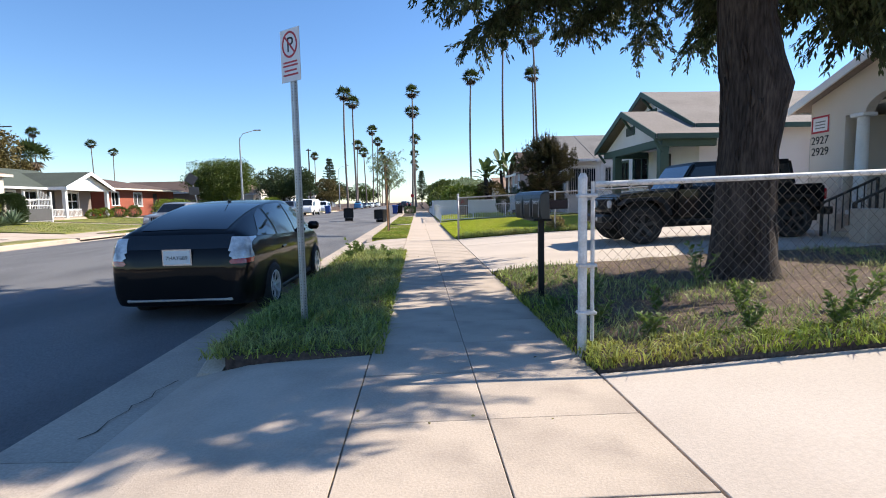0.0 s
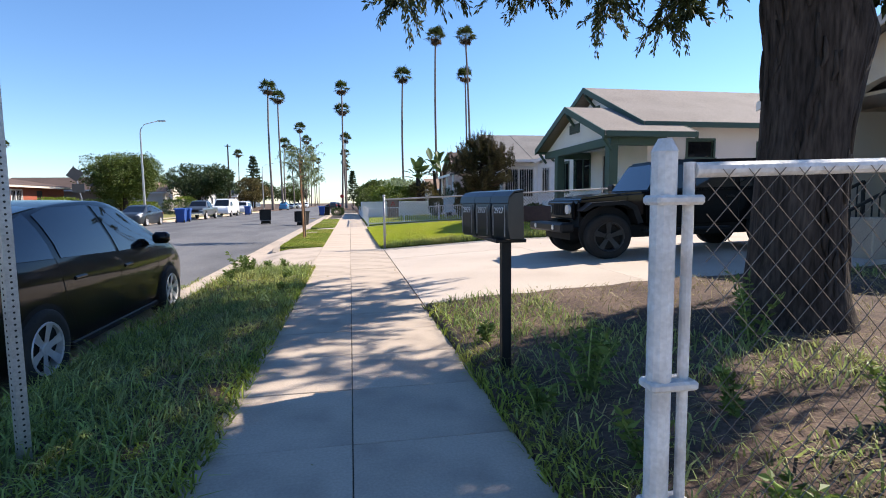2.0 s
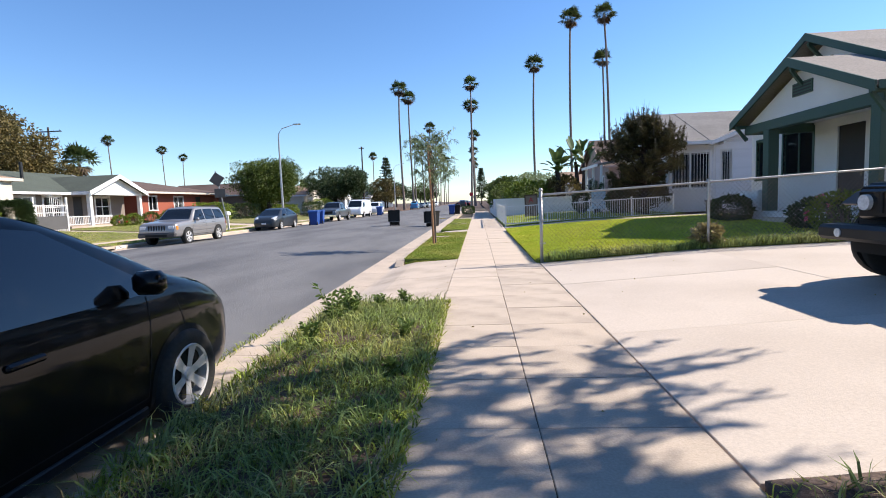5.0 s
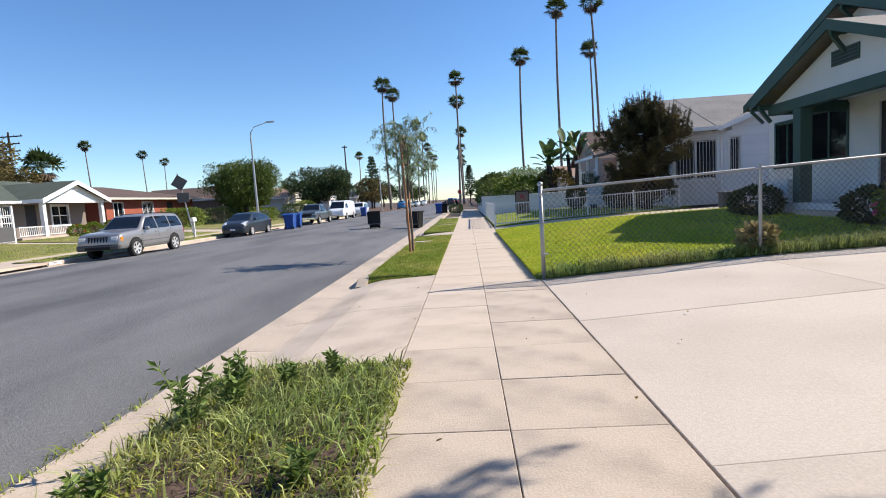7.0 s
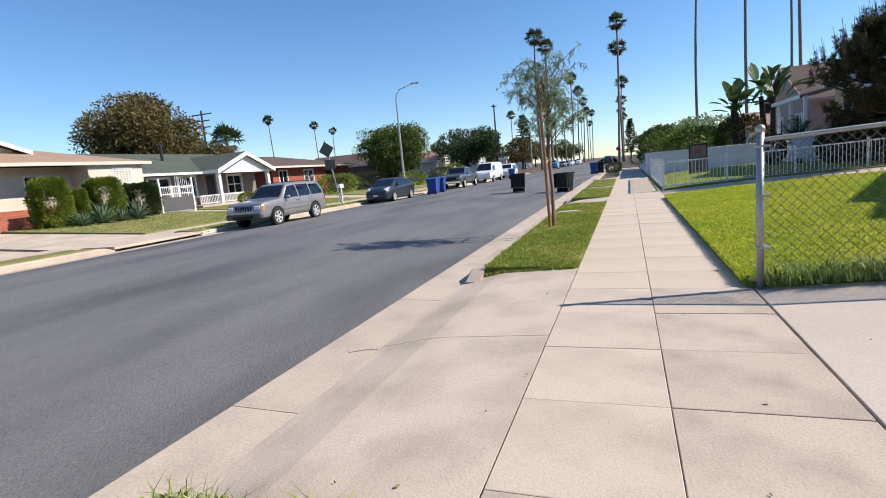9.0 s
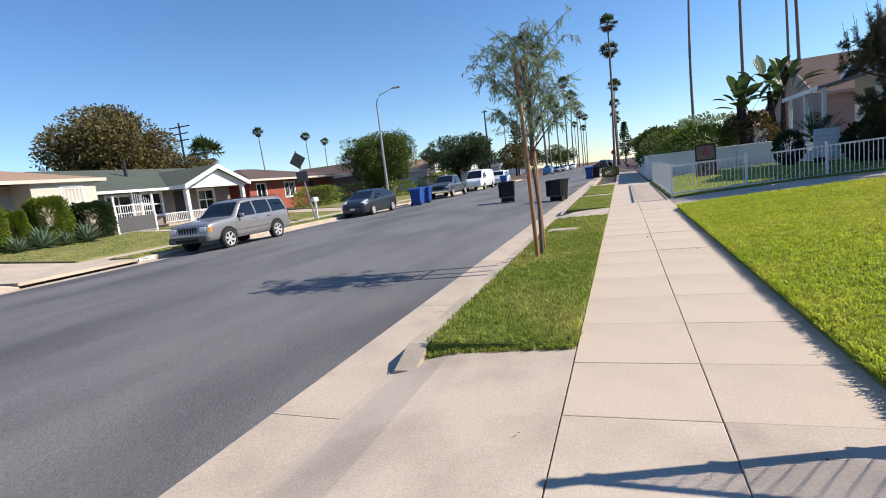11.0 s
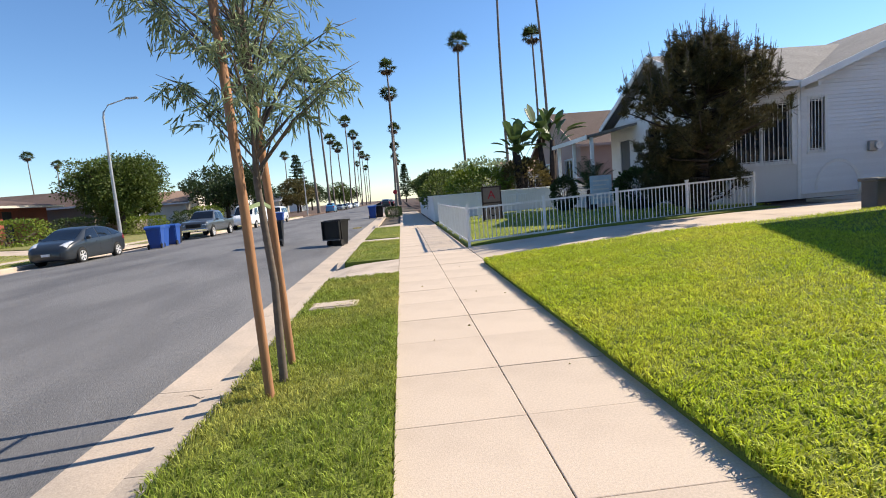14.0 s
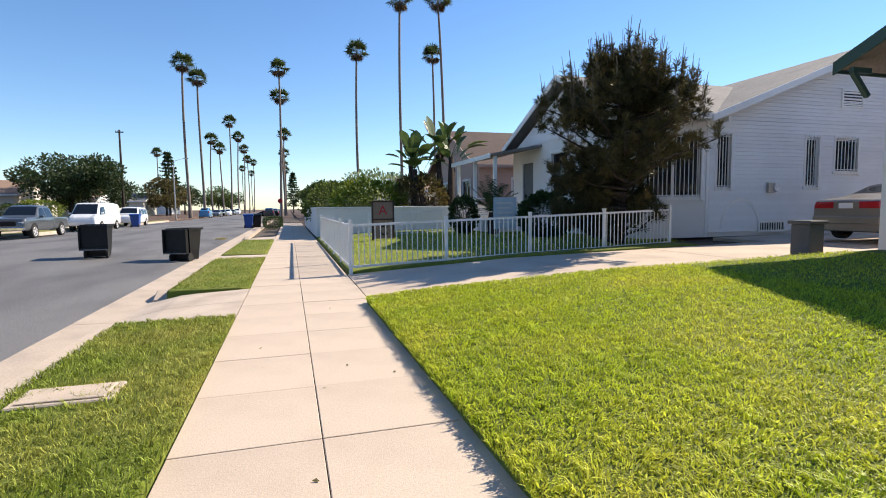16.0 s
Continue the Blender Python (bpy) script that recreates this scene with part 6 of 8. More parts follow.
def prius():
    st = [(-2.23, 0.30, 0.48, 0.62, 0.70, 0.60, 0.5), (-2.2, 0.24, 0.50, 0.74, 0.88, 0.76, 0.60), (-2.10, 0.22, 0.52, 0.90, 1.06, 0.82, 0.62), (-1.95, 0.20, 0.54, 0.97, 1.15, 0.845, 0.60), (-1.4, 0.18, 0.55, 0.985, 1.31, 0.862, 0.58),
          (-0.7, 0.17, 0.55, 0.955, 1.44, 0.8625, 0.58), (0.0, 0.17, 0.54, 0.925, 1.49, 0.8625, 0.58), (0.45, 0.17, 0.53, 0.905, 1.46, 0.862, 0.58), (0.95, 0.17, 0.52, 0.895, 1.26, 0.86, 0.63),
          (1.4, 0.18, 0.52, 0.87, 1.03, 0.855, 0.70), (1.75, 0.19, 0.50, 0.80, 0.93, 0.83, 0.68), (2.0, 0.20, 0.48, 0.72, 0.83, 0.78, 0.6), (2.16, 0.22, 0.45, 0.62, 0.70, 0.68, 0.5), (2.23, 0.28, 0.42, 0.52, 0.56, 0.52, 0.4)]

    def extra(t, b, shell, hw):
        bm = bmesh.new()
        beam(bm, (0, -0.55, 1.455), (0, -0.55, 1.475), 0.06, 0.05, 10)
        beam(bm, (0, -0.55, 1.47), (0, -0.78, 1.60), 0.012, 0.006, 6)
        part("aerial", bm, black_plastic, t, "short black roof aerial")
        pl = part("number_plate", boxes((-0.155, 0.155, -2.245, -2.236, 0.73, 0.89)), sign_white, b, "white number plate in a chrome frame")
        pl.matrix_basis = pose(0, -0.0, 0, 0, 0, 0)
        lettering("plate_number", "7HAY689", (-0.128, -2.246, 0.782), 0.064, slate_paint, pl, 0, 0.001)
        part("plate_frame", boxes((-0.17, 0.17, -2.24, -2.228, 0.715, 0.905)), chrome, b)
        part("lower_trim", boxes((-0.62, 0.62, -2.235, -2.21, 0.285, 0.32), bev=0.01), galv, b)
        part("badge", boxes((0.33, 0.52, -2.205, -2.195, 0.77, 0.79)), chrome, b)
        part("badge", boxes((0.40, 0.52, -2.205, -2.195, 0.73, 0.75)), chrome, b)
        part("sill", boxes((hw - 0.06, hw - 0.015, -0.95, 0.95, 0.19, 0.25), bev=0.01), body_trim, b)
        part("sill", boxes((-hw + 0.015, -hw + 0.06, -0.95, 0.95, 0.19, 0.25), bev=0.01), body_trim, b)

    lights = [(clear_lens, [(-2.3, 0.77), (-2.3, 1.05), (-2.09, 1.03), (-2.04, 0.79)], "x", s, 0.008, "tail_light") for s in (-1, 1)]
    lights += [(red_lens, [(-2.3, 0.715), (-2.3, 0.765), (-2.04, 0.785), (-2.06, 0.73)], "x", s, 0.008, "tail_light") for s in (-1, 1)]
    lights += [(clear_lens, [(s * 0.64, 0.78), (s * 0.69, 1.03), (s * 0.81, 1.02), (s * 0.83, 0.78)], "y", -1, 0.008, "tail_light") for s in (-1, 1)]
    lights += [(red_lens, [(s * 0.63, 0.735), (s * 0.64, 0.78), (s * 0.83, 0.78), (s * 0.82, 0.735)], "y", -1, 0.008, "tail_light") for s in (-1, 1)]
    lights += [(tint_glass, [(-0.60, 0.90), (-0.64, 1.06), (0.64, 1.06), (0.60, 0.90)], "y", -1, 0.006, "rear_window")]
    lights += [(clear_lens, [(s * 0.46, 1.98), (s * 0.60, 1.62), (s * 0.74, 1.66), (s * 0.72, 2.0)], "z", 1, 0.006, "headlight") for s in (-1, 1)]
    return car("hatchback_car", (-3.00, 8.98, -0.165), 0, "black five-door hatchback parked at the kerb", st, black_paint, (-1.37, 1.33), 0.315,
               [[(-1.80, 1.02), (-1.12, 0.995), (-1.06, 1.36), (-1.35, 1.27)], [(-1.02, 0.99), (-0.05, 0.955), (-0.13, 1.43), (-0.75, 1.405), (-0.98, 1.35)], [(0.02, 0.95), (0.98, 0.935), (1.06, 1.02), (0.52, 1.365), (-0.06, 1.43)]],
               [[(-0.66, 1.36), (0.66, 1.36), (0.55, 0.52), (-0.55, 0.52)], [(-0.52, -2.02), (0.52, -2.02), (0.55, -0.78), (-0.55, -0.78)]],
               lights=lights, seams=[(-1.10, 1.0, -1.02, 0.62), (-1.02, 0.62, -0.86, 0.34), (-0.02, 0.95, -0.02, 0.30), (1.02, 0.92, 0.95, 0.30), (-0.86, 0.30, 0.95, 0.30), (-2.05, 0.64, -1.75, 0.66), (1.30, 0.86, 1.36, 0.66)],
               handles=[(-0.80, 0.80), (0.16, 0.79)], mirror=(0.93, 1.02), extra=extra, stretch=(1.04, 1.12, 1.06))


body_trim = black_plastic
prius()


bumper_grey = paint("bumper_plastic", (0.075, 0.072, 0.07), 0.55, 30, 2, 0.08)


def cherokee():
    st = [(-2.3, 0.42, 0.6, 0.78, 0.86, 0.76, 0.7), (-2.26, 0.36, 0.62, 0.98, 1.30, 0.88, 0.66), (-2.1, 0.34, 0.64, 1.06, 1.66, 0.915, 0.66), (-1.2, 0.34, 0.64, 1.05, 1.72, 0.92, 0.66), (-0.1, 0.34, 0.64, 1.04, 1.72, 0.92, 0.66),
          (0.35, 0.34, 0.63, 1.04, 1.62, 0.918, 0.68), (0.9, 0.34, 0.63, 1.03, 1.17, 0.915, 0.76), (1.3, 0.36, 0.62, 0.99, 1.10, 0.91, 0.78), (2.0, 0.38, 0.62, 0.93, 1.04, 0.89, 0.76), (2.22, 0.38, 0.60, 0.86, 0.95, 0.86, 0.7), (2.3, 0.40, 0.56, 0.66, 0.70, 0.80, 0.62)]

    def extra(t, b, shell, hw):
        for i in range(7):
            part("grille_slot", boxes((-0.39 + i * 0.12, -0.325 + i * 0.12, 2.215, 2.30, 0.68, 0.91), bev=0.012), underbody, b)
        part("grille", boxes((-0.46, 0.46, 2.20, 2.25, 0.67, 0.93), bev=0.03), silver_paint, b)
        for s in (-1, 1):
            part("headlight", boxes((s * 0.50, s * 0.80, 2.16, 2.285, 0.70, 0.90), bev=0.03), clear_lens, b)
            part("indicator", boxes((s * 0.82, s * 0.885, 2.05, 2.2, 0.70, 0.88), bev=0.02), amber_lens, b)
            part("roof_rail", boxes((s * 0.60, s * 0.64, -1.9, 0.1, 1.73, 1.76), bev=0.008), black_plastic, b)
        part("bumper", boxes((-0.88, 0.88, 2.16, 2.36, 0.38, 0.60), bev=0.05), bumper_grey, b)
        part("air_intake", boxes((-0.5, 0.5, 2.34, 2.37, 0.42, 0.52)), underbody, b)
        part("side_moulding", boxes((hw - 0.02, hw + 0.02, -0.9, 1.0, 0.62, 0.72), bev=0.008), galv_grey, b)
        part("side_moulding", boxes((-hw - 0.02, -hw + 0.02, -0.9, 1.0, 0.62, 0.72), bev=0.008), galv_grey, b)
    return car("sport_utility_car", (-14.15, 31.0, -0.14), 180, "silver four-wheel-drive estate parked at the far kerb", st, silver_paint, (-1.36, 1.36), 0.37,
               [[(-2.12, 1.12), (-1.22, 1.10), (-1.22, 1.58), (-1.98, 1.56)], [(-1.14, 1.10), (-0.28, 1.09), (-0.28, 1.60), (-1.14, 1.60)], [(-0.20, 1.09), (0.82, 1.08), (0.30, 1.56), (-0.20, 1.60)]],
               [[(-0.74, 0.92), (0.74, 0.92), (0.60, 0.34), (-0.60, 0.34)]], seams=[(-0.24, 1.08, -0.24, 0.45), (-1.18, 1.08, -1.0, 0.5), (0.9, 1.05, 0.9, 0.45), (-1.0, 0.44, 0.9, 0.44)], handles=[(-0.95, 0.96), (-0.1, 0.96)], mirror=(0.68, 1.12), extra=extra,
               lights=[(red_lens, [(-2.3, 0.8), (-2.3, 1.12), (-2.18, 1.12), (-2.16, 0.8)], "x", s, 0.006, "tail_light") for s in (-1, 1)], well=1.2)


galv_grey = paint("grey_plastic", (0.17, 0.165, 0.165), 0.6, 30, 2, 0.08)
cherokee()

HATCH = [(-2.15, 0.32, 0.5, 0.8, 0.95, 0.70, 0.55), (-2.05, 0.25, 0.55, 0.98, 1.12, 0.82, 0.58), (-1.5, 0.2, 0.56, 0.99, 1.34, 0.86, 0.57), (-0.7, 0.18, 0.56, 0.97, 1.47, 0.87, 0.58), (0.0, 0.18, 0.55, 0.95, 1.50, 0.87, 0.58), (0.5, 0.18, 0.54, 0.93, 1.42, 0.87, 0.60), (1.0, 0.18, 0.53, 0.92, 1.18, 0.865, 0.66),
         (1.4, 0.19, 0.52, 0.88, 1.0, 0.86, 0.70), (1.8, 0.2, 0.5, 0.78, 0.9, 0.82, 0.64), (2.08, 0.22, 0.45, 0.64, 0.74, 0.72, 0.52), (2.2, 0.27, 0.42, 0.54, 0.58, 0.56, 0.4)]


def small_car(name, place, turn, label, body, st=None, scale_z=1.0, r=0.32, rim=None, lights_front=True):
    rows = [tuple([s[0]] + [c * scale_z for c in s[1:5]] + list(s[5:])) for s in (st or HATCH)]
    k = scale_z

    def extra(t, b, shell, hw):
        part("number_plate", boxes((-0.16, 0.16, 2.195, 2.225, 0.42 * k, 0.52 * k)), sign_white, b)
        part("air_intake", boxes((-0.42, 0.42, 2.13, 2.19, 0.30 * k, 0.39 * k), bev=0.01), underbody, b)
    lights = [(clear_lens, [(s * 0.44, 1.98), (s * 0.62, 1.55), (s * 0.76, 1.6), (s * 0.72, 2.03)], "z", 1, 0.006, "headlight") for s in (-1, 1)]
    lights += [(red_lens, [(-2.2, 0.75 * k), (-2.2, 1.02 * k), (-1.95, 1.04 * k), (-1.9, 0.78 * k)], "x", s, 0.006, "tail_light") for s in (-1, 1)]
    return car(name, place, turn, label, rows, body, (-1.32, 1.32), r, [[(-1.75, 1.05 * k), (-1.05, 1.02 * k), (-1.0, 1.38 * k), (-1.4, 1.3 * k)], [(-0.97, 1.02 * k), (-0.05, 0.99 * k), (-0.12, 1.43 * k), (-0.92, 1.40 * k)], [(0.03, 0.985 * k), (1.0, 0.97 * k), (0.48, 1.36 * k), (-0.04, 1.43 * k)]],
               [[(-0.68, 1.34), (0.68, 1.34), (0.56, 0.55), (-0.56, 0.55)], [(-0.5, -1.95), (0.5, -1.95), (0.55, -0.85), (-0.55, -0.85)]], lights=lights, seams=[(-0.01, 0.98 * k, -0.01, 0.3 * k), (1.02, 0.95 * k, 0.98, 0.3 * k), (-1.0, 1.0 * k, -0.92, 0.35 * k)], handles=[(-0.8, 0.84 * k), (0.15, 0.83 * k)], mirror=(0.9, 1.03 * k), rim=rim, extra=extra)


small_car("hatchback_car", (-14.35, 42.8, -0.14), 180, "dark slate hatchback parked at the far kerb", slate_paint)
small_car("saloon_car", (-3.9, 128.0, -0.14), 90, "black saloon car crossing the street far off", black_paint, scale_z=0.94)
small_car("parked_van", (-13.9, 121, -0.1), 0, "bright blue van parked far down the street", blue_car, scale_z=1.22, r=0.34)
for i, (x, y, m, k, lb) in enumerate([(-14.2, 138, grey_car, 1.0, "grey car parked far down the street"), (-14.2, 146, black_paint, 1.0, "dark car parked far down the street"), (-14.1, 156, white_car, 1.1, "white car parked far down the street"),
                                      (-14.2, 168, grey_car, 1.0, "grey car parked far down the street"), (-3.2, 118, slate_paint, 1.15, "dark utility car parked far down the street"), (-3.1, 150, grey_car, 1.1, "grey car parked far down the street"), (-3.1, 170, silver_paint, 1.0, "silver car parked far down the street"), (-14.2, 182, white_car, 1.2, "white car parked far down the street"), (-3.2, 190, black_paint, 1.0, "dark car parked far down the street")]):
    small_car("parked_car", (x, y, -0.12), 180 if x < -10 else 0, lb, m, scale_z=k)


def pickup():
    st = [(-2.75, 0.5, 0.75, 1.0, 1.08, 0.86, 0.8), (-2.7, 0.45, 0.75, 1.05, 1.16, 0.93, 0.86), (-0.8, 0.42, 0.75, 1.1, 1.18, 0.95, 0.88), (-0.74, 0.42, 0.75, 1.1, 1.75, 0.95, 0.68), (-0.2, 0.42, 0.75, 1.1, 1.84, 0.95, 0.66), (0.5, 0.42, 0.75, 1.1, 1.80, 0.95, 0.68), (1.1, 0.42, 0.75, 1.1, 1.32, 0.95, 0.78), (1.4, 0.42, 0.75, 1.08, 1.22, 0.95, 0.82), (2.4, 0.44, 0.74, 1.04, 1.16, 0.93, 0.8), (2.65, 0.46, 0.70, 0.95, 1.05, 0.88, 0.72), (2.72, 0.5, 0.64, 0.72, 0.76, 0.8, 0.66)]

    def extra(t, b, shell, hw):
        part("grille", boxes((-0.5, 0.5, 2.6, 2.74, 0.72, 0.98), bev=0.03), underbody, b)
        part("bumper", boxes((-0.9, 0.9, 2.6, 2.84, 0.46, 0.66), bev=0.04), chrome, b)
        for s in (-1, 1):
            part("headlight", boxes((s * 0.56, s * 0.84, 2.58, 2.70, 0.76, 0.96), bev=0.03), clear_lens, b)
    car("pickup_truck", (-14.2, 57.5, -0.12), 180, "dark grey crew-cab pickup truck parked at the far kerb", st, grey_car, (-1.75, 1.75), 0.39, [[(-0.66, 1.16), (0.1, 1.15), (0.1, 1.68), (-0.6, 1.66)], [(0.18, 1.15), (1.02, 1.15), (0.6, 1.66), (0.18, 1.70)]],
        [[(-0.76, 1.12), (0.76, 1.12), (0.64, 0.55), (-0.64, 0.55)]], mirror=(0.98, 1.2), extra=extra, seams=[(0.14, 1.14, 0.14, 0.5), (-0.7, 1.14, -0.7, 0.5)], well=1.2)


def van():
    st = [(-2.8, 0.45, 0.8, 1.1, 1.9, 0.9, 0.8), (-2.75, 0.4, 0.8, 1.15, 2.05, 0.97, 0.82), (-1.0, 0.38, 0.8, 1.15, 2.12, 0.99, 0.82), (1.0, 0.38, 0.8, 1.15, 2.1, 0.99, 0.8), (1.5, 0.38, 0.8, 1.15, 1.85, 0.985, 0.78), (2.1, 0.38, 0.78, 1.1, 1.28, 0.97, 0.8), (2.6, 0.4, 0.7, 0.95, 1.08, 0.92, 0.74), (2.78, 0.44, 0.62, 0.74, 0.8, 0.84, 0.66)]
    car("delivery_van", (-14.2, 68.0, -0.12), 180, "white panel van parked at the far kerb", st, white_car, (-1.7, 1.75), 0.35, [[(0.75, 1.22), (1.95, 1.2), (1.45, 1.75), (0.75, 1.8)]], [[(-0.8, 2.12), (0.8, 2.12), (0.68, 1.35), (-0.68, 1.35)]], mirror=(1.75, 1.3), well=1.15,
        lights=[(clear_lens, [(s * 0.5, 2.7), (s * 0.6, 2.3), (s * 0.84, 2.35), (s * 0.8, 2.72)], "z", 1, 0.006, "headlight") for s in (-1, 1)])
    st2 = [(-2.3, 0.4, 0.65, 0.95, 1.3, 0.8, 0.66), (-2.2, 0.36, 0.65, 1.05, 1.72, 0.92, 0.68), (-1.0, 0.34, 0.65, 1.05, 1.8, 0.94, 0.68), (0.2, 0.34, 0.65, 1.05, 1.78, 0.94, 0.68), (0.9, 0.34, 0.65, 1.05, 1.25, 0.93, 0.76), (2.0, 0.36, 0.62, 0.98, 1.1, 0.9, 0.74), (2.35, 0.4, 0.58, 0.8, 0.88, 0.82, 0.66)]
    car("sport_utility_car", (-14.2, 77.5, -0.12), 180, "white utility car parked at the far kerb", st2, white_car, (-1.4, 1.4), 0.36, [[(-2.0, 1.12), (-1.1, 1.1), (-1.1, 1.62), (-1.9, 1.6)], [(-1.04, 1.1), (-0.2, 1.1), (-0.2, 1.64), (-1.04, 1.64)], [(-0.12, 1.1), (0.8, 1.1), (0.35, 1.58), (-0.12, 1.64)]], [[(-0.74, 0.92), (0.74, 0.92), (0.62, 0.32), (-0.62, 0.32)]], mirror=(0.7, 1.12))


pickup()
van()


def sedan():
    st = [(-2.4, 0.3, 0.55, 0.8, 0.9, 0.7, 0.6), (-2.32, 0.24, 0.56, 0.92, 1.02, 0.84, 0.7), (-1.6, 0.2, 0.56, 0.97, 1.1, 0.89, 0.72), (-1.2, 0.2, 0.56, 0.97, 1.2, 0.89, 0.66), (-0.6, 0.2, 0.56, 0.96, 1.42, 0.89, 0.58), (0.3, 0.2, 0.55, 0.94, 1.44, 0.89, 0.58), (1.1, 0.2, 0.54, 0.92, 1.08, 0.885, 0.7), (1.9, 0.2, 0.5, 0.82, 0.93, 0.86, 0.68), (2.35, 0.26, 0.44, 0.6, 0.66, 0.72, 0.5)]
    lights = [(red_lens, [(s * 0.30, 0.80), (s * 0.30, 0.96), (s * 0.84, 0.96), (s * 0.84, 0.80)], "y", -1, 0.006, "tail_light") for s in (-1, 1)]

    def extra(t, b, shell, hw):
        part("number_plate", boxes((-0.16, 0.16, -2.43, -2.40, 0.80, 0.93)), sign_white, b)
        part("bumper", boxes((-0.8, 0.8, -2.46, -2.34, 0.42, 0.62), bev=0.03), tan_car, b)
    car("saloon_car", (15.6, 31.35, 0.42), -90, "champagne saloon car parked beside the white house", st, tan_car, (-1.35, 1.4), 0.32, [[(-1.1, 1.02), (-0.1, 1.0), (-0.1, 1.36), (-0.7, 1.34)], [(0.0, 1.0), (0.95, 0.97), (0.4, 1.34), (0.0, 1.36)]], [[(-0.7, 1.05), (0.7, 1.05), (0.56, 0.35), (-0.56, 0.35)], [(-0.7, -1.25), (0.7, -1.25), (0.56, -0.65), (-0.56, -0.65)]], lights=lights, extra=extra, mirror=(0.85, 1.0))


sedan()


def offroader():
    """The black square four-by-four: tub, bonnet, hard top, flat wings, slotted grille and round lamps."""
    t = thing("off_road_car", (6.75, 12.75, 0.235), "black boxy off-road pickup parked across the driveway", "car", turn=90)
    t.matrix_world = pose(7.05, 12.9, 0.24, 0, -1.2, 0) @ pose(0, 0, 0, 0, 0, 90)
    t.scale = (1.06, 1.13, 1.04)
    L, W = 2.39, 0.78

    def tub(rows, bev):
        bm = bmesh.new()
        for r in rows:
            box(bm, *r)
        bmesh.ops.bevel(bm, geom=bm.edges[:], offset=bev, segments=2, affect="EDGES")
        return bm
    b = part("body", tub([(-W, W, -1.95, 0.72, 0.58, 1.22)], 0.05), black_paint, t, smooth=False)
    bm = bmesh.new()
    prism(bm, [(0.72, 0.75), (0.72, 1.24), (1.2, 1.22), (1.95, 1.15), (2.0, 1.08), (2.0, 0.75)], "x", -0.70, 0.70)
    bmesh.ops.bevel(bm, geom=bm.edges[:], offset=0.05, segments=3, affect="EDGES")
    part("bonnet", bm, black_paint, t)
    # hard top with raked screen
    bm = bmesh.new()
    lo, hi = [(-0.76, -1.93), (0.76, -1.93), (0.76, 0.70), (-0.76, 0.70)], [(-0.66, -1.86), (0.66, -1.86), (0.66, 0.30), (-0.66, 0.30)]
    a, c = [bm.verts.new((x, y, 1.20)) for x, y in lo], [bm.verts.new((x, y, 1.84)) for x, y in hi]
    bm.faces.new(c)
    for i in range(4):
        bm.faces.new((a[i], a[(i + 1) % 4], c[(i + 1) % 4], c[i]))
    bm.faces.new(a[::-1])
    bmesh.ops.recalc_face_normals(bm, faces=bm.faces)
    cabin = bm.copy()
    bmesh.ops.bevel(bm, geom=bm.edges[:], offset=0.05, segments=2, affect="EDGES")
    top = part("hard_top", bm, black_paint, t)
    for poly in ([(-1.80, 1.28), (-1.12, 1.28), (-1.12, 1.72), (-1.76, 1.72)], [(-1.02, 1.28), (-0.22, 1.28), (-0.22, 1.74), (-1.02, 1.74)], [(-0.14, 1.28), (0.56, 1.28), (0.29, 1.72), (-0.14, 1.74)]):
        for s in (-1, 1):
            part("window", patch(cabin, poly, "x", s, 0.012), tint_glass, top)
    part("windscreen", patch(cabin, [(-0.66, 1.26), (0.66, 1.26), (0.60, 1.76), (-0.60, 1.76)], "y", 1, 0.012), blue_glass, top)
    cabin.free()
    gr_ = part("grille", boxes((-0.62, 0.62, 1.99, 2.06, 0.74, 1.10), bev=0.04), black_paint, t)
    for i in range(7):
        part("grille_slot", boxes((-0.29 + i * 0.085, -0.245 + i * 0.085, 2.055, 2.07, 0.82, 1.05), bev=0.006), underbody, gr_)
    for s in (-1, 1):
        bm = bmesh.new()
        beam(bm, (s * 0.46, 2.04, 0.94), (s * 0.46, 2.10, 0.94), 0.19, 0.18, 20)
        part("headlight", bm, clear_lens, t)
        bm = bmesh.new()
        y0 = 1.52
        prism(bm, [(y0 - 0.62, 0.66), (y0 - 0.50, 0.98), (y0 - 0.30, 1.08), (y0 + 0.32, 1.06), (y0 + 0.50, 0.92), (y0 + 0.44, 0.90), (y0 + 0.28, 0.99), (y0 - 0.26, 1.00), (y0 - 0.42, 0.92), (y0 - 0.52, 0.64)], "x", s * 0.70, s * 0.95)
        part("wing", bm, black_plastic, t, "flared black plastic wing")
        part("inner_wing", boxes((s * 0.30, s * 0.70, 1.0, 1.98, 0.6, 1.06)), underbody, t)
        bm = bmesh.new()
        y0 = -1.75
        prism(bm, [(y0 - 0.55, 0.70), (y0 - 0.40, 0.99), (y0 + 0.36, 1.0), (y0 + 0.58, 0.64), (y0 + 0.50, 0.64), (y0 + 0.31, 0.93), (y0 - 0.34, 0.92), (y0 - 0.47, 0.70)], "x", s * 0.76, s * 0.95)
        part("wing", bm, black_plastic, t, "flared black plastic wing")
        for wy in (1.52, -1.75):
            wheel(t, s * 0.80, wy, 0.42, 0.26, s, dark_rim, 5)
            bm = bmesh.new()
            beam(bm, (s * 0.74, wy, 0.50), (s * 0.785, wy, 0.50), 0.98, 0.98, 22)
            part("wheel_arch", bm, underbody, t)
        part("step_bar", boxes((s * 0.78, s * 0.90, -0.85, 0.85, 0.47, 0.53), bev=0.02), black_plastic, t)
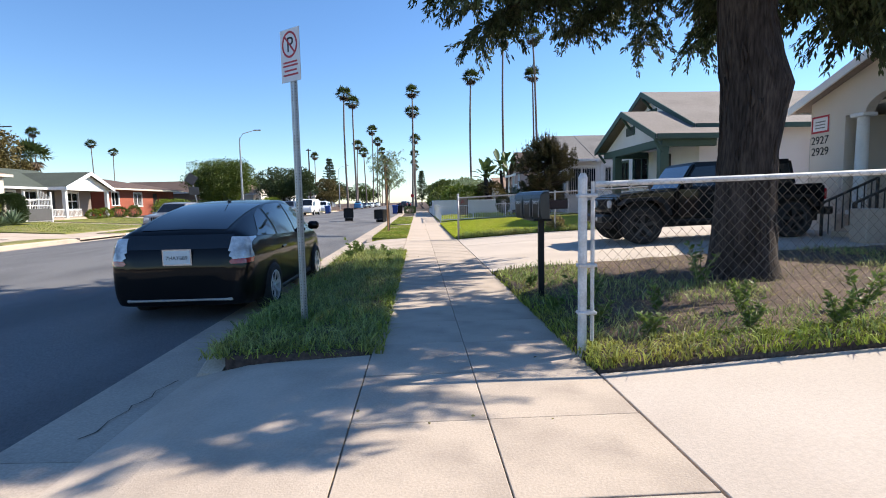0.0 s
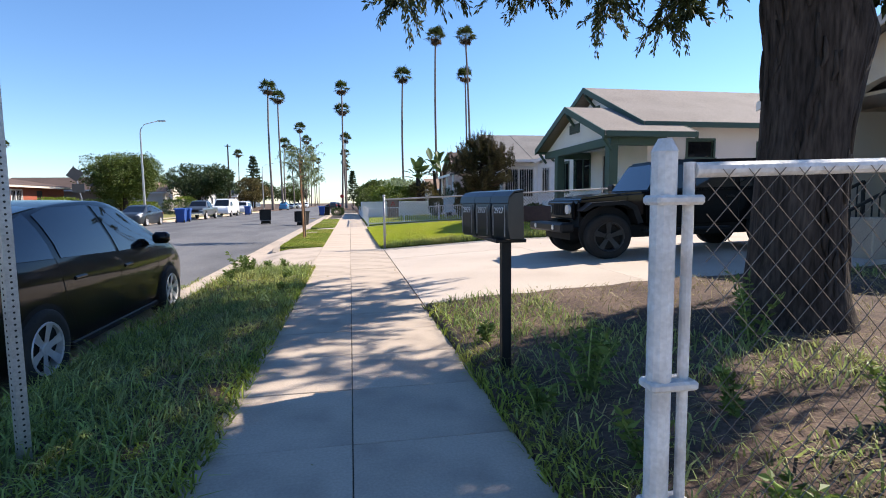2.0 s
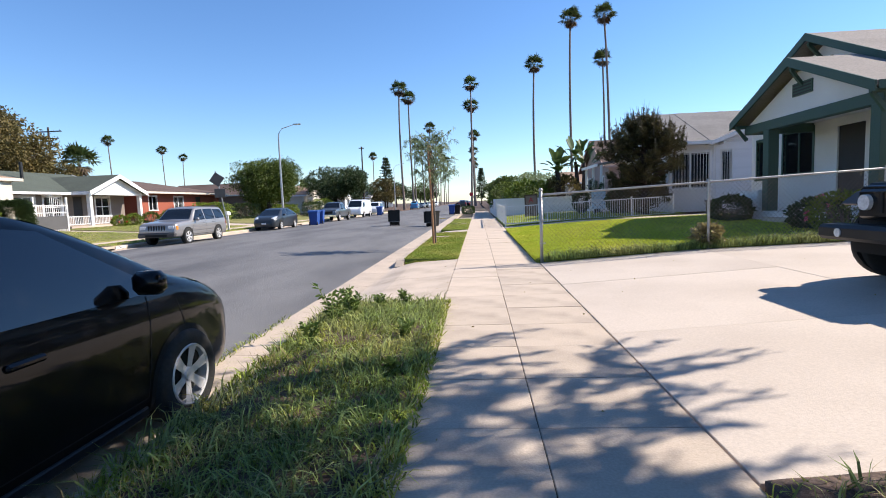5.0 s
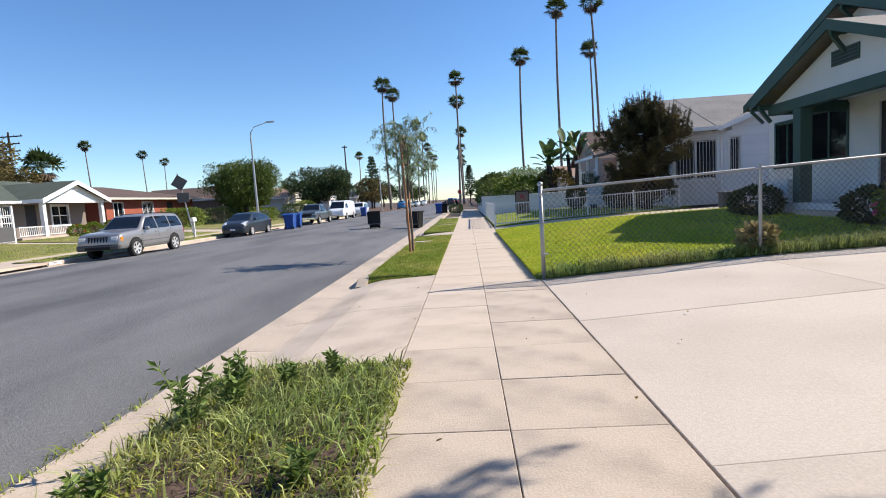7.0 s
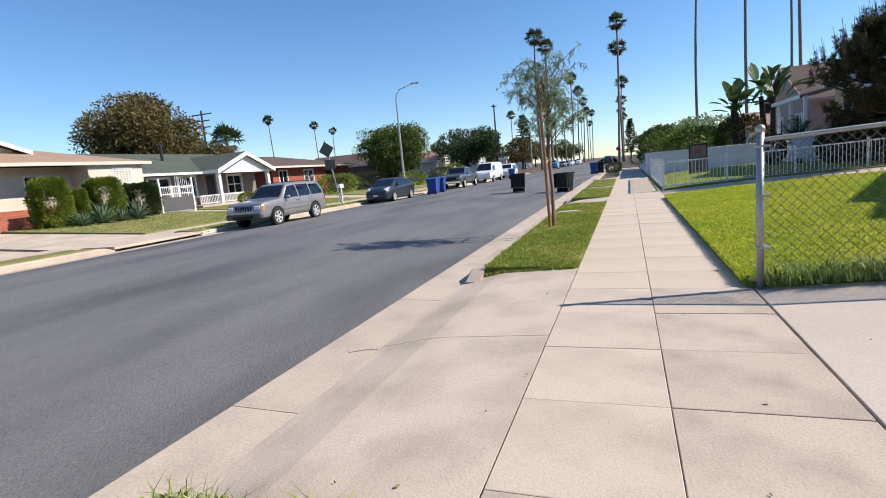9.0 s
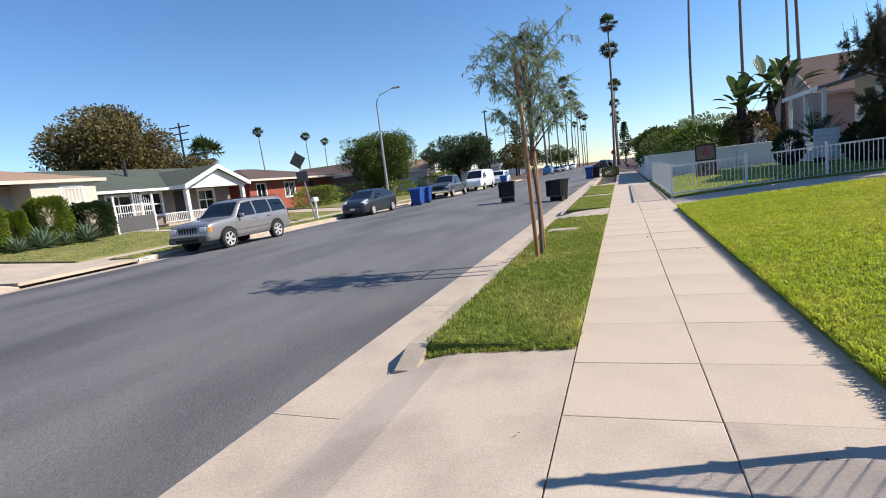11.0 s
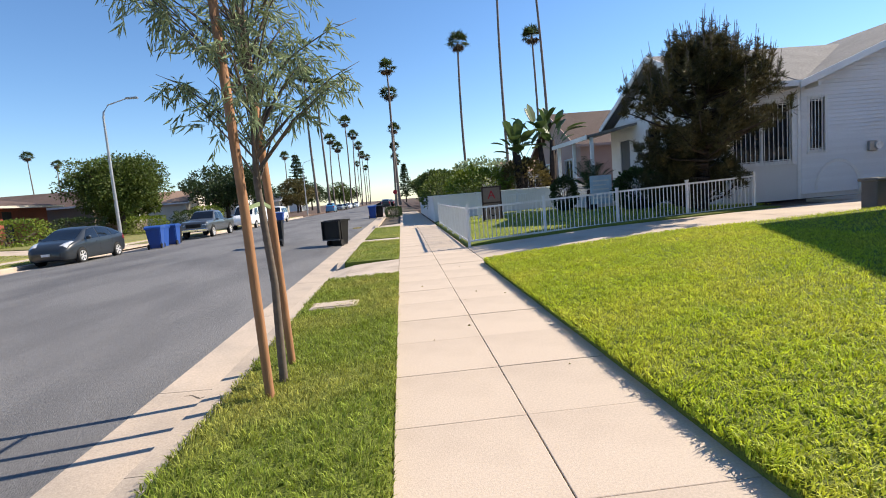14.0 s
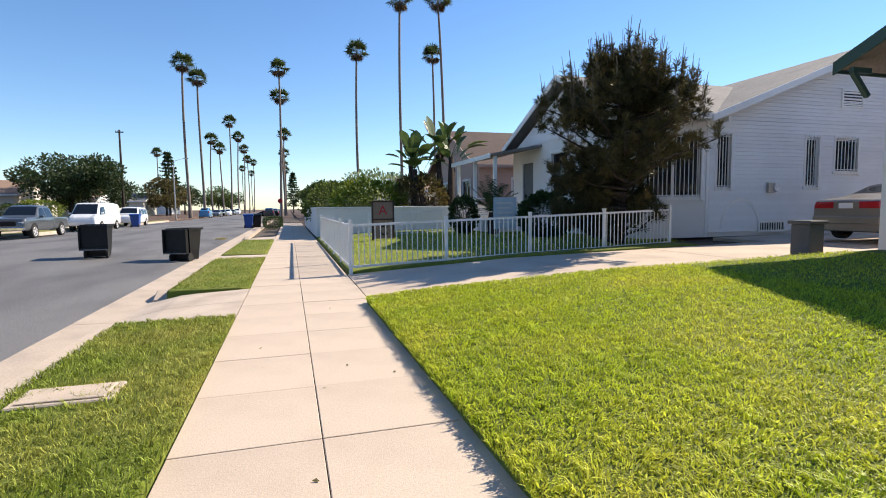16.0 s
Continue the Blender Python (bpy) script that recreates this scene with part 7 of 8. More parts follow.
        part("mirror", boxes((s * 0.78, s * 1.02, 0.50, 0.60, 1.24, 1.42), bev=0.03), black_plastic, t)
        for hy in (-0.9, 0.0):
            part("door_handle", boxes((s * 0.775, s * 0.81, hy - 0.08, hy + 0.08, 1.08, 1.12), bev=0.008), black_plastic, b)
        for sy in (-1.08, -0.18, 0.68):
            part("panel_gap", boxes((s * 0.779, s * 0.782, sy - 0.006, sy + 0.006, 0.62, 1.22)), underbody, b)
    part("bumper", boxes((-0.82, 0.82, 2.10, 2.36, 0.52, 0.70), bev=0.04), black_plastic, t, "wide black front bumper")
    for s in (-1, 1):
        bm = bmesh.new()
        beam(bm, (s * 0.45, 2.33, 0.61), (s * 0.45, 2.37, 0.61), 0.11, 0.1, 14)
        part("fog_lamp", bm, clear_lens, t)
    part("chassis", boxes((-0.6, 0.6, -2.5, 2.1, 0.36, 0.6)), underbody, t)
    part("rear_bumper", boxes((-0.8, 0.8, -2.72, -2.56, 0.5, 0.68), bev=0.03), black_plastic, t)
    part("load_bed", tub([(-W, W, -2.55, -1.96, 0.6, 1.24)], 0.05), black_paint, t)
    for s in (-1, 1):
        part("tail_lamp", boxes((s * 0.60, s * 0.76, -2.59, -2.545, 0.86, 1.12), bev=0.015), red_lens, t)
    return t


blue_glass = paint("screen_glass", (0.02, 0.03, 0.045), 0.03, 10, 1, 0.02, spec=0.9, coat=1.0)
offroader()

# ---- fences ----
def chain_mesh(name, parent, x0, x1, y, h, base, pitch=0.09, wire=0.0032, slope=1.05):
    """Chain-link: two families of crossing wires, cut to the panel; it follows the slope of the ground."""
    v, f = [], []
    L = x1 - x0

    def rod(a, b):
        a, b = np.array(a), np.array(b)
        d = b - a
        s = np.array((d[2], 0, -d[0]))
        s = s / np.linalg.norm(s) * wire * 0.5
        o = np.array((0, wire * 0.5, 0))
        k = len(v)
        for p in (a, b):
            v.extend([p + s, p - s * 0.5 + o, p - s * 0.5 - o])
        for i in range(3):
            j = (i + 1) % 3
            f.append((k + i, k + j, k + 3 + j, k + 3 + i))
    c = -h / slope
    while c < L:
        u0, u1 = max(c, 0), min(c + h / slope, L)
        if u1 > u0:
            rod((x0 + u0, y, base(x0 + u0) + (u0 - c) * slope), (x0 + u1, y, base(x0 + u1) + (u1 - c) * slope))
            rod((x0 + u0, y + wire, base(x0 + u0) + h - (u0 - c) * slope), (x0 + u1, y + wire, base(x0 + u1) + h - (u1 - c) * slope))
        c += pitch
    return raw_mesh(name, np.array(v), np.array(f), old_wire, parent, "weathered diamond wire mesh", "stuff")


def pipe(bm, a, b, d, n=12):
    return beam(bm, a, b, d, d, n)


def near_fence():
    y = 4.2
    t = thing("chain_link_fence", (0, 0, 0), "chain-link fence with a worn white painted end post", "fence")
    bm = bmesh.new()
    pipe(bm, (1.36, y, -0.1), (1.36, y, 1.49), 0.076)
    beam(bm, (1.36, y, 1.49), (1.36, y, 1.53), 0.082, 0.04, 12)
    post = part("end_post", bm, galv_paint, t, "flaking white end post with a cap")
    for z in (0.35, 0.75, 1.33):
        part("clamp", boxes((1.315, 1.475, y - 0.045, y + 0.045, z, z + 0.03), bev=0.008), galv_paint, post)
    bm = bmesh.new()
    pipe(bm, (1.445, y, 0.12), (1.445, y, 1.46), 0.034)
    part("frame_bar", bm, galv_paint, t)
    rail = lambda x: 1.435 + 0.024 * (x - 1.43)
    bm = bmesh.new()
    pipe(bm, (1.46, y, rail(1.46)), (10.4, y, rail(10.4)), 0.048)
    part("top_rail", bm, galv_paint, t, "worn white top rail")
    for x in (4.26, 7.3, 10.4):
        bm = bmesh.new()
        pipe(bm, (x, y, -0.1), (x, y, rail(x) + 0.02), 0.05)
        part("line_post", bm, galv, t)
    chain_mesh("wire_mesh", t, 1.49, 10.4, y - 0.03, 1.27, lambda x: rail(x) - 1.27)


near_fence()


def drive_fence():
    y = 17.80
    t = thing("chain_link_fence", (0, 0, 0), "low galvanised chain-link fence between the driveway and lawn", "fence")
    rail = lambda x: 1.43 + 0.040 * (x - 1.385)
    bm = bmesh.new()
    pipe(bm, (1.385, y, -0.1), (1.385, y, 1.50), 0.07)
    bmesh.ops.create_uvsphere(bm, u_segments=12, v_segments=8, radius=0.045, matrix=Matrix.Translation((1.385, y, 1.53)))
    post = part("end_post", bm, galv, t, "grey steel post with a ball cap", smooth=True)
    for z in (0.4, 0.9, 1.36):
        part("clamp", boxes((1.345, 1.465, y - 0.045, y + 0.045, z, z + 0.025), bev=0.006), galv, post)
    for x in (4.78, 8.2):
        bm = bmesh.new()
        pipe(bm, (x, y, 0.0), (x, y, rail(x) + 0.06), 0.055)
        part("line_post", bm, galv, t)
    bm = bmesh.new()
    pipe(bm, (1.405, y, rail(1.405)), (10.5, y, rail(10.5)), 0.043)
    part("top_rail", bm, galv, t)
    chain_mesh("wire_mesh", t, 1.43, 10.5, y, 1.25, lambda x: rail(x) - 1.25, wire=0.006)


drive_fence()


def iron_fence(points, h, label, base, n_gap=0.115, posts_every=2.15, group="white iron fences"):
    """A welded iron fence: square posts with caps, two rails, and upright bars."""
    t = thing("iron_fence", (0, 0, 0), label, "fence", group)
    for (xa, ya), (xb, yb) in zip(points, points[1:]):
        d = Vector((xb - xa, yb - ya, 0))
        L = d.length
        d.normalize()
        n = max(1, round(L / posts_every))
        P = lambda s, z: (xa + d.x * s, ya + d.y * s, base(xa + d.x * s) + z)
        for i in range(0 if (xa, ya) == points[0] else 1, n + 1):
            s = L * i / n
            bm = bmesh.new()
            beam(bm, P(s, -0.1), P(s, h + 0.06), 0.065)
            beam(bm, P(s, h + 0.06), P(s, h + 0.085), 0.08)
            part("post", bm, bar_white, t)
        for z in (0.10, h - 0.03):
            bm = bmesh.new()
            beam(bm, P(0, z), P(L, z), 0.035, 0.045)
            part("rail", bm, bar_white, t)
        m = int(L / n_gap)
        for i in range(m):
            s = L * (i + 0.5) / m
            bm = bmesh.new()
            beam(bm, P(s, 0.08), P(s, h), 0.018)
            part("bar", bm, bar_white, t)
    return t


lot3 = lambda x: 0.05 + 0.026 * (x - 1.5)
iron_fence([(1.46, 43.6), (1.42, 32.75), (9.85, 33.45)], 0.98, "white iron picket fence round the front lawn", lot3)
iron_fence([(3.4, 43.7), (9.0, 43.7)], 1.05, "white iron picket fence before the garden wall", lot3)


def block_wall():
    t = thing("garden_wall", (0, 0, 0), "white painted block wall along the garden", "wall")
    part("wall_face", boxes((1.42, 10.4, 46.7, 46.9, 0.0, 1.36), bev=0.015), stucco_white, t)
    part("coping", boxes((1.38, 10.4, 46.66, 46.94, 1.363, 1.42), bev=0.015), white_paint, t)
    part("wall_face", boxes((1.42, 1.62, 46.903, 66.0, 0.0, 1.36), bev=0.015), stucco_white, t)
    part("coping", boxes((1.38, 1.66, 46.943, 66.0, 1.363, 1.42), bev=0.015), white_paint, t)


block_wall()

# ---- street furniture ----
def no_parking():
    t = thing("parking_sign", (-1.29, 5.68, 0.0), "no-parking sign on a perforated steel post", "sign", turn=-38)
    bm = bmesh.new()
    w = 0.025
    beam(bm, (0, 0, -0.2), (0, 0, 2.72), 0.052)
    p = part("post", bm, galv, t, "square galvanised post")
    bm = bmesh.new()
    for i in range(84):
        z = 0.1 + i * 0.031
        for a, b in (((-0.0275, 0, z), (0.0275, 0, z)), ((0, -0.0275, z), (0, 0.0275, z))):
            beam(bm, a, b, 0.012, 0.012, 6)
    q = part("perforation", bm, underbody, p, "rows of punched holes")
    q["kind"] = "stuff"
    s = part("plate", boxes((-0.153, 0.153, -0.034, -0.029, 2.62, 3.16), bev=0.002), sign_white, t, "white sign plate")
    part("plate_back", boxes((-0.153, 0.153, -0.029, -0.027, 2.62, 3.16)), sign_grey, s)
    bm = bmesh.new()
    n, c = 40, (0, 3.10)
    ring = [[bm.verts.new((r * math.cos(2 * math.pi * k / n), y, 3.0 + r * 1.12 * math.sin(2 * math.pi * k / n))) for r, y in ((0.122, -0.037), (0.102, -0.037), (0.102, -0.034), (0.122, -0.034))] for k in range(n)]
    for k in range(n):
        a, b = ring[k], ring[(k + 1) % n]
        for i in range(4):
            bm.faces.new((a[i], a[(i + 1) % 4], b[(i + 1) % 4], b[i]))
    beam(bm, (-0.078, -0.0365, 3.09), (0.078, -0.0365, 2.91), 0.002, 0.02)
    part("prohibition_ring", bm, sign_red, s, "red ring and slash")
    lettering("letter", "P", (-0.052, -0.0352, 2.925), 0.22, ink, s, 0, 0.0008)
    for z, w in ((2.81, 0.11), (2.775, 0.12), (2.725, 0.10), (2.68, 0.12)):
        part("text_bar", boxes((-w, w, -0.0365, -0.0342, z, z + 0.018)), sign_red, s)


no_parking()


def mailboxes():
    t = thing("mailbox_stand", (1.555, 6.46, 0.0), "black post carrying a brown cross board", "post")
    bm = bmesh.new()
    box(bm, -0.036, 0.036, -0.036, 0.036, -0.1, 1.06, bev=0.006)
    part("post", bm, black_plastic, t)
    part("cross_board", boxes((0.02, 0.32, -0.10, -0.06, 1.20, 1.31), (0.0, 0.04, -0.30, 0.40, 1.20, 1.31), bev=0.006), paint("board_brown", (0.055, 0.03, 0.025), 0.7, 30, 2, 0.15), t)
    part("bracket", boxes((-0.16, 0.06, -0.30, 0.38, 1.06, 1.085), bev=0.004), black_plastic, t)
    u = Vector((-0.225, 0.974, 0))
    for i in range(3):
        c = Vector((1.48, 6.19, 0)) + u * (0.25 * i)
        m = thing("mailbox", (c.x, c.y, 1.085), "black metal wall mailbox with a curved lid", "mailbox", "mailboxes", turn=-77)
        m.scale = (1.3, 0.66, 1.16)
        bm = bmesh.new()
        prof = [(-0.06, 0.0), (-0.085, 0.06), (-0.095, 0.17), (-0.075, 0.245), (-0.02, 0.275), (0.10, 0.285), (0.11, 0.0)]
        prism(bm, prof, "x", -0.088, 0.088)
        bmesh.ops.bevel(bm, geom=bm.edges[:], offset=0.006, segments=1, affect="EDGES")
        b = part("box", bm, black_gloss, m)
        bm = bmesh.new()
        prism(bm, [(-0.098, 0.215), (-0.08, 0.255), (-0.02, 0.284), (0.10, 0.294), (0.10, 0.288), (-0.02, 0.278), (-0.074, 0.25), (-0.092, 0.213)], "x", -0.094, 0.094)
        part("lid", bm, black_gloss, m, "overhanging black lid")
        lettering("box_number", ("2927", "2927", "2929")[i], (-0.052, -0.0955, 0.155), 0.05, sign_white, b, 0, 0.0015)
        for s in (-1, 1):
            part("trim_line", boxes((s * 0.06, s * 0.064, -0.099, -0.09, 0.02, 0.2)), galv, b)


black_gloss = paint("black_enamel", (0.014, 0.014, 0.016), 0.3, 40, 4, 0.1, (0.03, 0.03, 0.03), 0.4, spec=0.6)
mailboxes()


def wheelie_bin(place, turn, material, label, open_lid=False, scale=1.0, group=""):
    """A two-wheeled bin: tapered body, rim, lid, handle bar, axle and wheels."""
    t = thing("wheelie_bin", place, label, "bin", group, turn=turn)
    k = scale
    bm = bmesh.new()
    lo, hi = [(-0.26, -0.27), (0.26, -0.27), (0.26, 0.22), (-0.26, 0.22)], [(-0.33, -0.36), (0.33, -0.36), (0.33, 0.38), (-0.33, 0.38)]
    a, c = [bm.verts.new((x * k, y * k, 0.04)) for x, y in lo], [bm.verts.new((x * k, y * k, 1.0 * k)) for x, y in hi]
    ci = [bm.verts.new((x * k * 0.94, y * k * 0.94, 1.0 * k)) for x, y in hi]
    ai = [bm.verts.new((x * k * 0.9, y * k * 0.9, 0.08)) for x, y in lo]
    for i in range(4):
        j = (i + 1) % 4
        bm.faces.new((a[i], a[j], c[j], c[i]))
        bm.faces.new((c[i], c[j], ci[j], ci[i]))
        bm.faces.new((ci[i], ci[j], ai[j], ai[i]))
    bm.faces.new(a[::-1])
    bm.faces.new(ai)
    bmesh.ops.recalc_face_normals(bm, faces=bm.faces)
    bmesh.ops.bevel(bm, geom=[e for e in bm.edges if abs(e.verts[0].co.z - e.verts[1].co.z) > 0.5], offset=0.04, segments=2, affect="EDGES")
    b = part("body", bm, material, t)
    part("rim", boxes((-0.36 * k, 0.36 * k, -0.39 * k, -0.345 * k, 0.95 * k, 1.01 * k), (-0.36 * k, 0.36 * k, 0.365 * k, 0.41 * k, 0.95 * k, 1.01 * k), (-0.36 * k, -0.32 * k, -0.39 * k, 0.41 * k, 0.95 * k, 1.012 * k), (0.32 * k, 0.36 * k, -0.39 * k, 0.41 * k, 0.95 * k, 1.012 * k)), material, b)
    bm = bmesh.new()
    if open_lid:
        # the lid has swung right over and hangs down behind, showing its hollow side
        box(bm, -0.35 * k, 0.35 * k, 0.47 * k, 0.50 * k, 0.30 * k, 0.98 * k)
        for r in ((-0.37, -0.33, 0.30, 0.98), (0.33, 0.37, 0.30, 0.98), (-0.37, 0.37, 0.94, 0.99), (-0.37, 0.37, 0.27, 0.32)):
            box(bm, r[0] * k, r[1] * k, 0.46 * k, 0.58 * k, r[2] * k, r[3] * k)
    else:
        pts = [(-0.42, 1.0), (-0.40, 1.05), (-0.1, 1.11), (0.2, 1.11), (0.42, 1.05), (0.44, 1.0)]
        prism(bm, [(p * k, q * k) for p, q in pts], "x", -0.36 * k, 0.36 * k)
    lid = part("lid", bm, material, t)
    if open_lid:
        part("lid_lip", boxes((-0.36 * k, 0.36 * k, 0.575 * k, 0.595 * k, 0.255 * k, 0.29 * k)), galv_grey, lid)
    bm = bmesh.new()
    beam(bm, (-0.28 * k, 0.44 * k, 0.96 * k), (0.28 * k, 0.44 * k, 0.96 * k), 0.03, 0.03, 8)
    part("handle", bm, material, t)
    for s in (-1, 1):
        bm = bmesh.new()
        beam(bm, (s * 0.25 * k, 0.26 * k, 0.13), (s * 0.31 * k, 0.26 * k, 0.13), 0.26, 0.26, 16)
        part("wheel", bm, rubber, t)
    part("front_mark", boxes((-0.16 * k, 0.16 * k, -0.335 * k, -0.322 * k, 0.62 * k, 0.72 * k)), sign_grey if material is black_plastic else white_paint, b)
    return t


wheelie_bin((-5.35, 40.1, road_z(-5.35)), 184, black_plastic, "black wheeled bin standing in the road with its lid hanging open", True, 1.0, "emptied bins")
wheelie_bin((-2.75, 39.0, -0.16), 158, black_plastic, "black wheeled bin by the gutter with its lid hanging open", True, 0.97, "emptied bins")
for i, (x, y, a) in enumerate([(-12.75, 46.3, 10), (-13.0, 47.3, -5), (-13.1, 49.0, 4), (-12.6, 72.6, 0)]):
    wheelie_bin((x, y, road_z(x)), 180 + a, blue_plastic, "blue wheeled recycling bin at the far kerb", False, 1.05, "recycling bins")
wheelie_bin((-13.4, 50.0, road_z(-13.4)), 184, black_plastic, "black wheeled bin at the far kerb", False, 1.0)
for i, x in enumerate((-2.95, -2.35)):
    wheelie_bin((x, 66.5 + i * 0.7, -0.155), 180, blue_plastic if i == 0 else black_plastic, "closed wheeled bin at the kerb farther along", False, 1.05, "kerb bins")


def street_lamp(place, h, arm):
    t = thing("street_lamp", place, "tall tapered grey lamp post with a curved arm", "lamp post")
    bm = bmesh.new()
    tube(bm, [(0, 0, -0.1), (0, 0, 0.5), (0, 0, h * 0.93), (0.05, 0, h * 0.97), (0.35, 0, h * 1.02), (arm, 0, h * 1.06)], [0.14, 0.11, 0.06, 0.05, 0.035, 0.03], 10)
    part("pole", bm, galv, t, smooth=True)
    bm = bmesh.new()
    box(bm, arm - 0.1, arm + 0.6, -0.12, 0.12, h * 1.06 - 0.06, h * 1.06 + 0.05)
    bmesh.ops.bevel(bm, geom=bm.edges[:], offset=0.04, segments=2, affect="EDGES")
    part("lamp_head", bm, galv, t)
    part("base", boxes((-0.2, 0.2, -0.2, 0.2, -0.05, 0.08), bev=0.02), concrete, t)


street_lamp((-17.2, 51.6, 0.0), 8.1, 1.5)
street_lamp((-16.2, 108, 0.0), 8.6, 1.5)


sign_dark = paint("sign_back_dark", (0.09, 0.088, 0.088), 0.6, 30, 4, 0.1)


def diamond_sign():
    t = thing("road_sign", (-16.6, 40.3, 0.0), "back of a diamond road sign on a leaning post", "sign")
    bm = bmesh.new()
    beam(bm, (0, 0, -0.1), (-0.62, -0.12, 3.95), 0.06)
    part("post", bm, galv, t)
    bm = bmesh.new()
    prism(bm, [(-0.54 - 0.54, 3.32), (-0.62, 3.88), (-0.54 + 0.54, 3.48), (-0.46, 2.92)], "y", -0.17, -0.155)
    part("diamond_plate", bm, sign_dark, t, "dull dark back of the sign")
    part("small_plate", boxes((-0.77, -0.03, -0.15, -0.135, 2.2, 2.78)), sign_dark, t)


diamond_sign()


def utility_pole(place, h, arms, label):
    t = thing("utility_pole", place, label, "utility pole", "utility poles")
    bm = bmesh.new()
    tube(bm, [(0, 0, -0.1), (0, 0, h * 0.5), (0, 0, h)], [0.17, 0.14, 0.10], 9)
    part("pole", bm, bark, t, smooth=True)
    for z, w in arms:
        bm = bmesh.new()
        beam(bm, (-w / 2, 0, z), (w / 2, 0, z), 0.10, 0.12)
        a = part("cross_arm", bm, bark, t)
        for k in (-0.45, -0.2, 0.2, 0.45):
            bm = bmesh.new()
            beam(bm, (w * k, 0, z + 0.05), (w * k, 0, z + 0.2), 0.07, 0.05, 6)
            part("insulator", bm, galv_grey, a)


utility_pole((-50, 65, 0.3), 11.5, [(11.0, 3.2), (10.2, 2.4), (9.4, 2.4)], "wooden utility pole with three cross arms")
utility_pole((-19.5, 94.9, 0.2), 11.1, [(10.8, 0.9)], "slim dark utility pole beside the street")


def stop_sign():
    t = thing("stop_sign", (-1.2, 112, 0.0), "red octagonal stop sign on a post, far off", "sign")
    bm = bmesh.new()
    beam(bm, (0, 0, 0), (0, 0, 3.0), 0.06)
    part("post", bm, galv, t)
    bm = bmesh.new()
    prism(bm, [(0.4 * math.cos(math.pi / 8 + k * math.pi / 4), 2.7 + 0.4 * math.sin(math.pi / 8 + k * math.pi / 4)) for k in range(8)], "y", -0.05, -0.035)
    part("plate", bm, sign_red, t)


stop_sign()


def notice_boards():
    t = thing("sandwich_board", (3.55, 41.0, 0.1), "upright board with a red letter A above a C", "sign")
    part("frame", boxes((-0.42, -0.36, -0.03, 0.03, 0, 1.52), (0.36, 0.42, -0.03, 0.03, 0, 1.52), (-0.36, 0.36, -0.03, 0.03, 1.46, 1.52), (-0.36, 0.36, -0.03, 0.03, 0.80, 0.86)), paint("board_frame", (0.06, 0.03, 0.025), 0.6), t)
    for i, (z, ch, m) in enumerate(((0.86, "A", sign_red), (0.12, "C", ink))):
        p = part("panel", boxes((-0.36, 0.36, -0.012, 0.012, z, z + 0.60 if i == 0 else 0.80)), paint("panel_tan", (0.24, 0.17, 0.14), 0.7), t)
        lettering("letter", ch, (-0.17, -0.014, z + 0.14), 0.5, m, p, 0, 0.002)
    t = thing("yard_sign", (7.3, 38.4, 0.25), "pale blue-white printed yard sign", "sign")
    part("panel", boxes((-0.42, 0.42, -0.01, 0.01, 0.35, 1.42)), paint("sign_paleblue", (0.55, 0.66, 0.74), 0.6, 20, 3, 0.08, (0.35, 0.5, 0.62), 0.7), t)
    for k in range(5):
        part("text_bar", boxes((-0.3, 0.3 - 0.1 * (k % 2), -0.014, -0.01, 0.55 + k * 0.16, 0.61 + k * 0.16)), sign_white, t)
    for x in (-0.3, 0.3):
        part("leg", boxes((x - 0.015, x + 0.015, -0.005, 0.015, -0.05, 0.36)), white_paint, t)


notice_boards()


def iron_gate():
    """White iron driveway gate with an arched top of spear points, beside the small porch house."""
    t = thing("iron_gate", (-26.3, 37.05, 0.38), "white iron gate with an arched spear-topped row", "gate")
    for y in (-1.25, 1.25):
        part("post", boxes((-0.05, 0.05, y - 0.05, y + 0.05, -0.2, 1.75)), bar_white, t)
    for i in range(17):
        y = -1.15 + 2.3 * i / 16
        h = 1.22 + 0.06 * i / 8 if i < 8 else 1.78 - 0.42 * ((i - 8) / 8) ** 1.5
        bm = bmesh.new()
        beam(bm, (0, y, 0.02), (0, y, h), 0.022)
        beam(bm, (0, y, h), (0, y, h + 0.12), 0.045, 0.004, 6)
        part("bar", bm, bar_white, t)
    for z in (0.1, 0.95, 1.3):
        part("rail", boxes((-0.018, 0.018, -1.2, 1.2, z, z + 0.04)), bar_white, t)
    part("mesh_sheet", boxes((0.03, 0.036, -1.2, 1.2, 0.12, 0.80)), sign_dark, t)
    t.scale = (1, 1, 1.25)


iron_gate()


def brick_walls():
    """Low brick walls and facing at the pale house, brick by brick."""
    bw, bh, gap = 0.30, 0.11, 0.012
    me = boxes((0, 0.06, 0, bw - gap, 0, bh - gap))
    first = None
    for name, x, y0, y1, z0, rows, root_label in (("brick_wall_low", -27.6, 26.6, 29.6, 0.42, 6, "low red brick garden wall by the driveway"), ("brick_facing", -29.09, 27.2, 32.9, 0.45, 9, "red brick facing of the pale house")):
        t = thing(name, (x, y0, z0), root_label, "wall", kind="structure")
        part("mortar", boxes((0.006, 0.05, 0, y1 - y0, -0.2, rows * bh)), curb_conc, t)
        for r in range(rows):
            n = int((y1 - y0) / bw)
            for i in range(n):
                if first is None:
                    first = part("brick", me, brick_red, t)
                    ob = first
                else:
                    ob = new("brick", first.data)
                    ob.parent = t
                ob.location = (0, min(i * bw + (bw / 2 if r % 2 else 0), (y1 - y0) - bw), r * bh)


brick_walls()


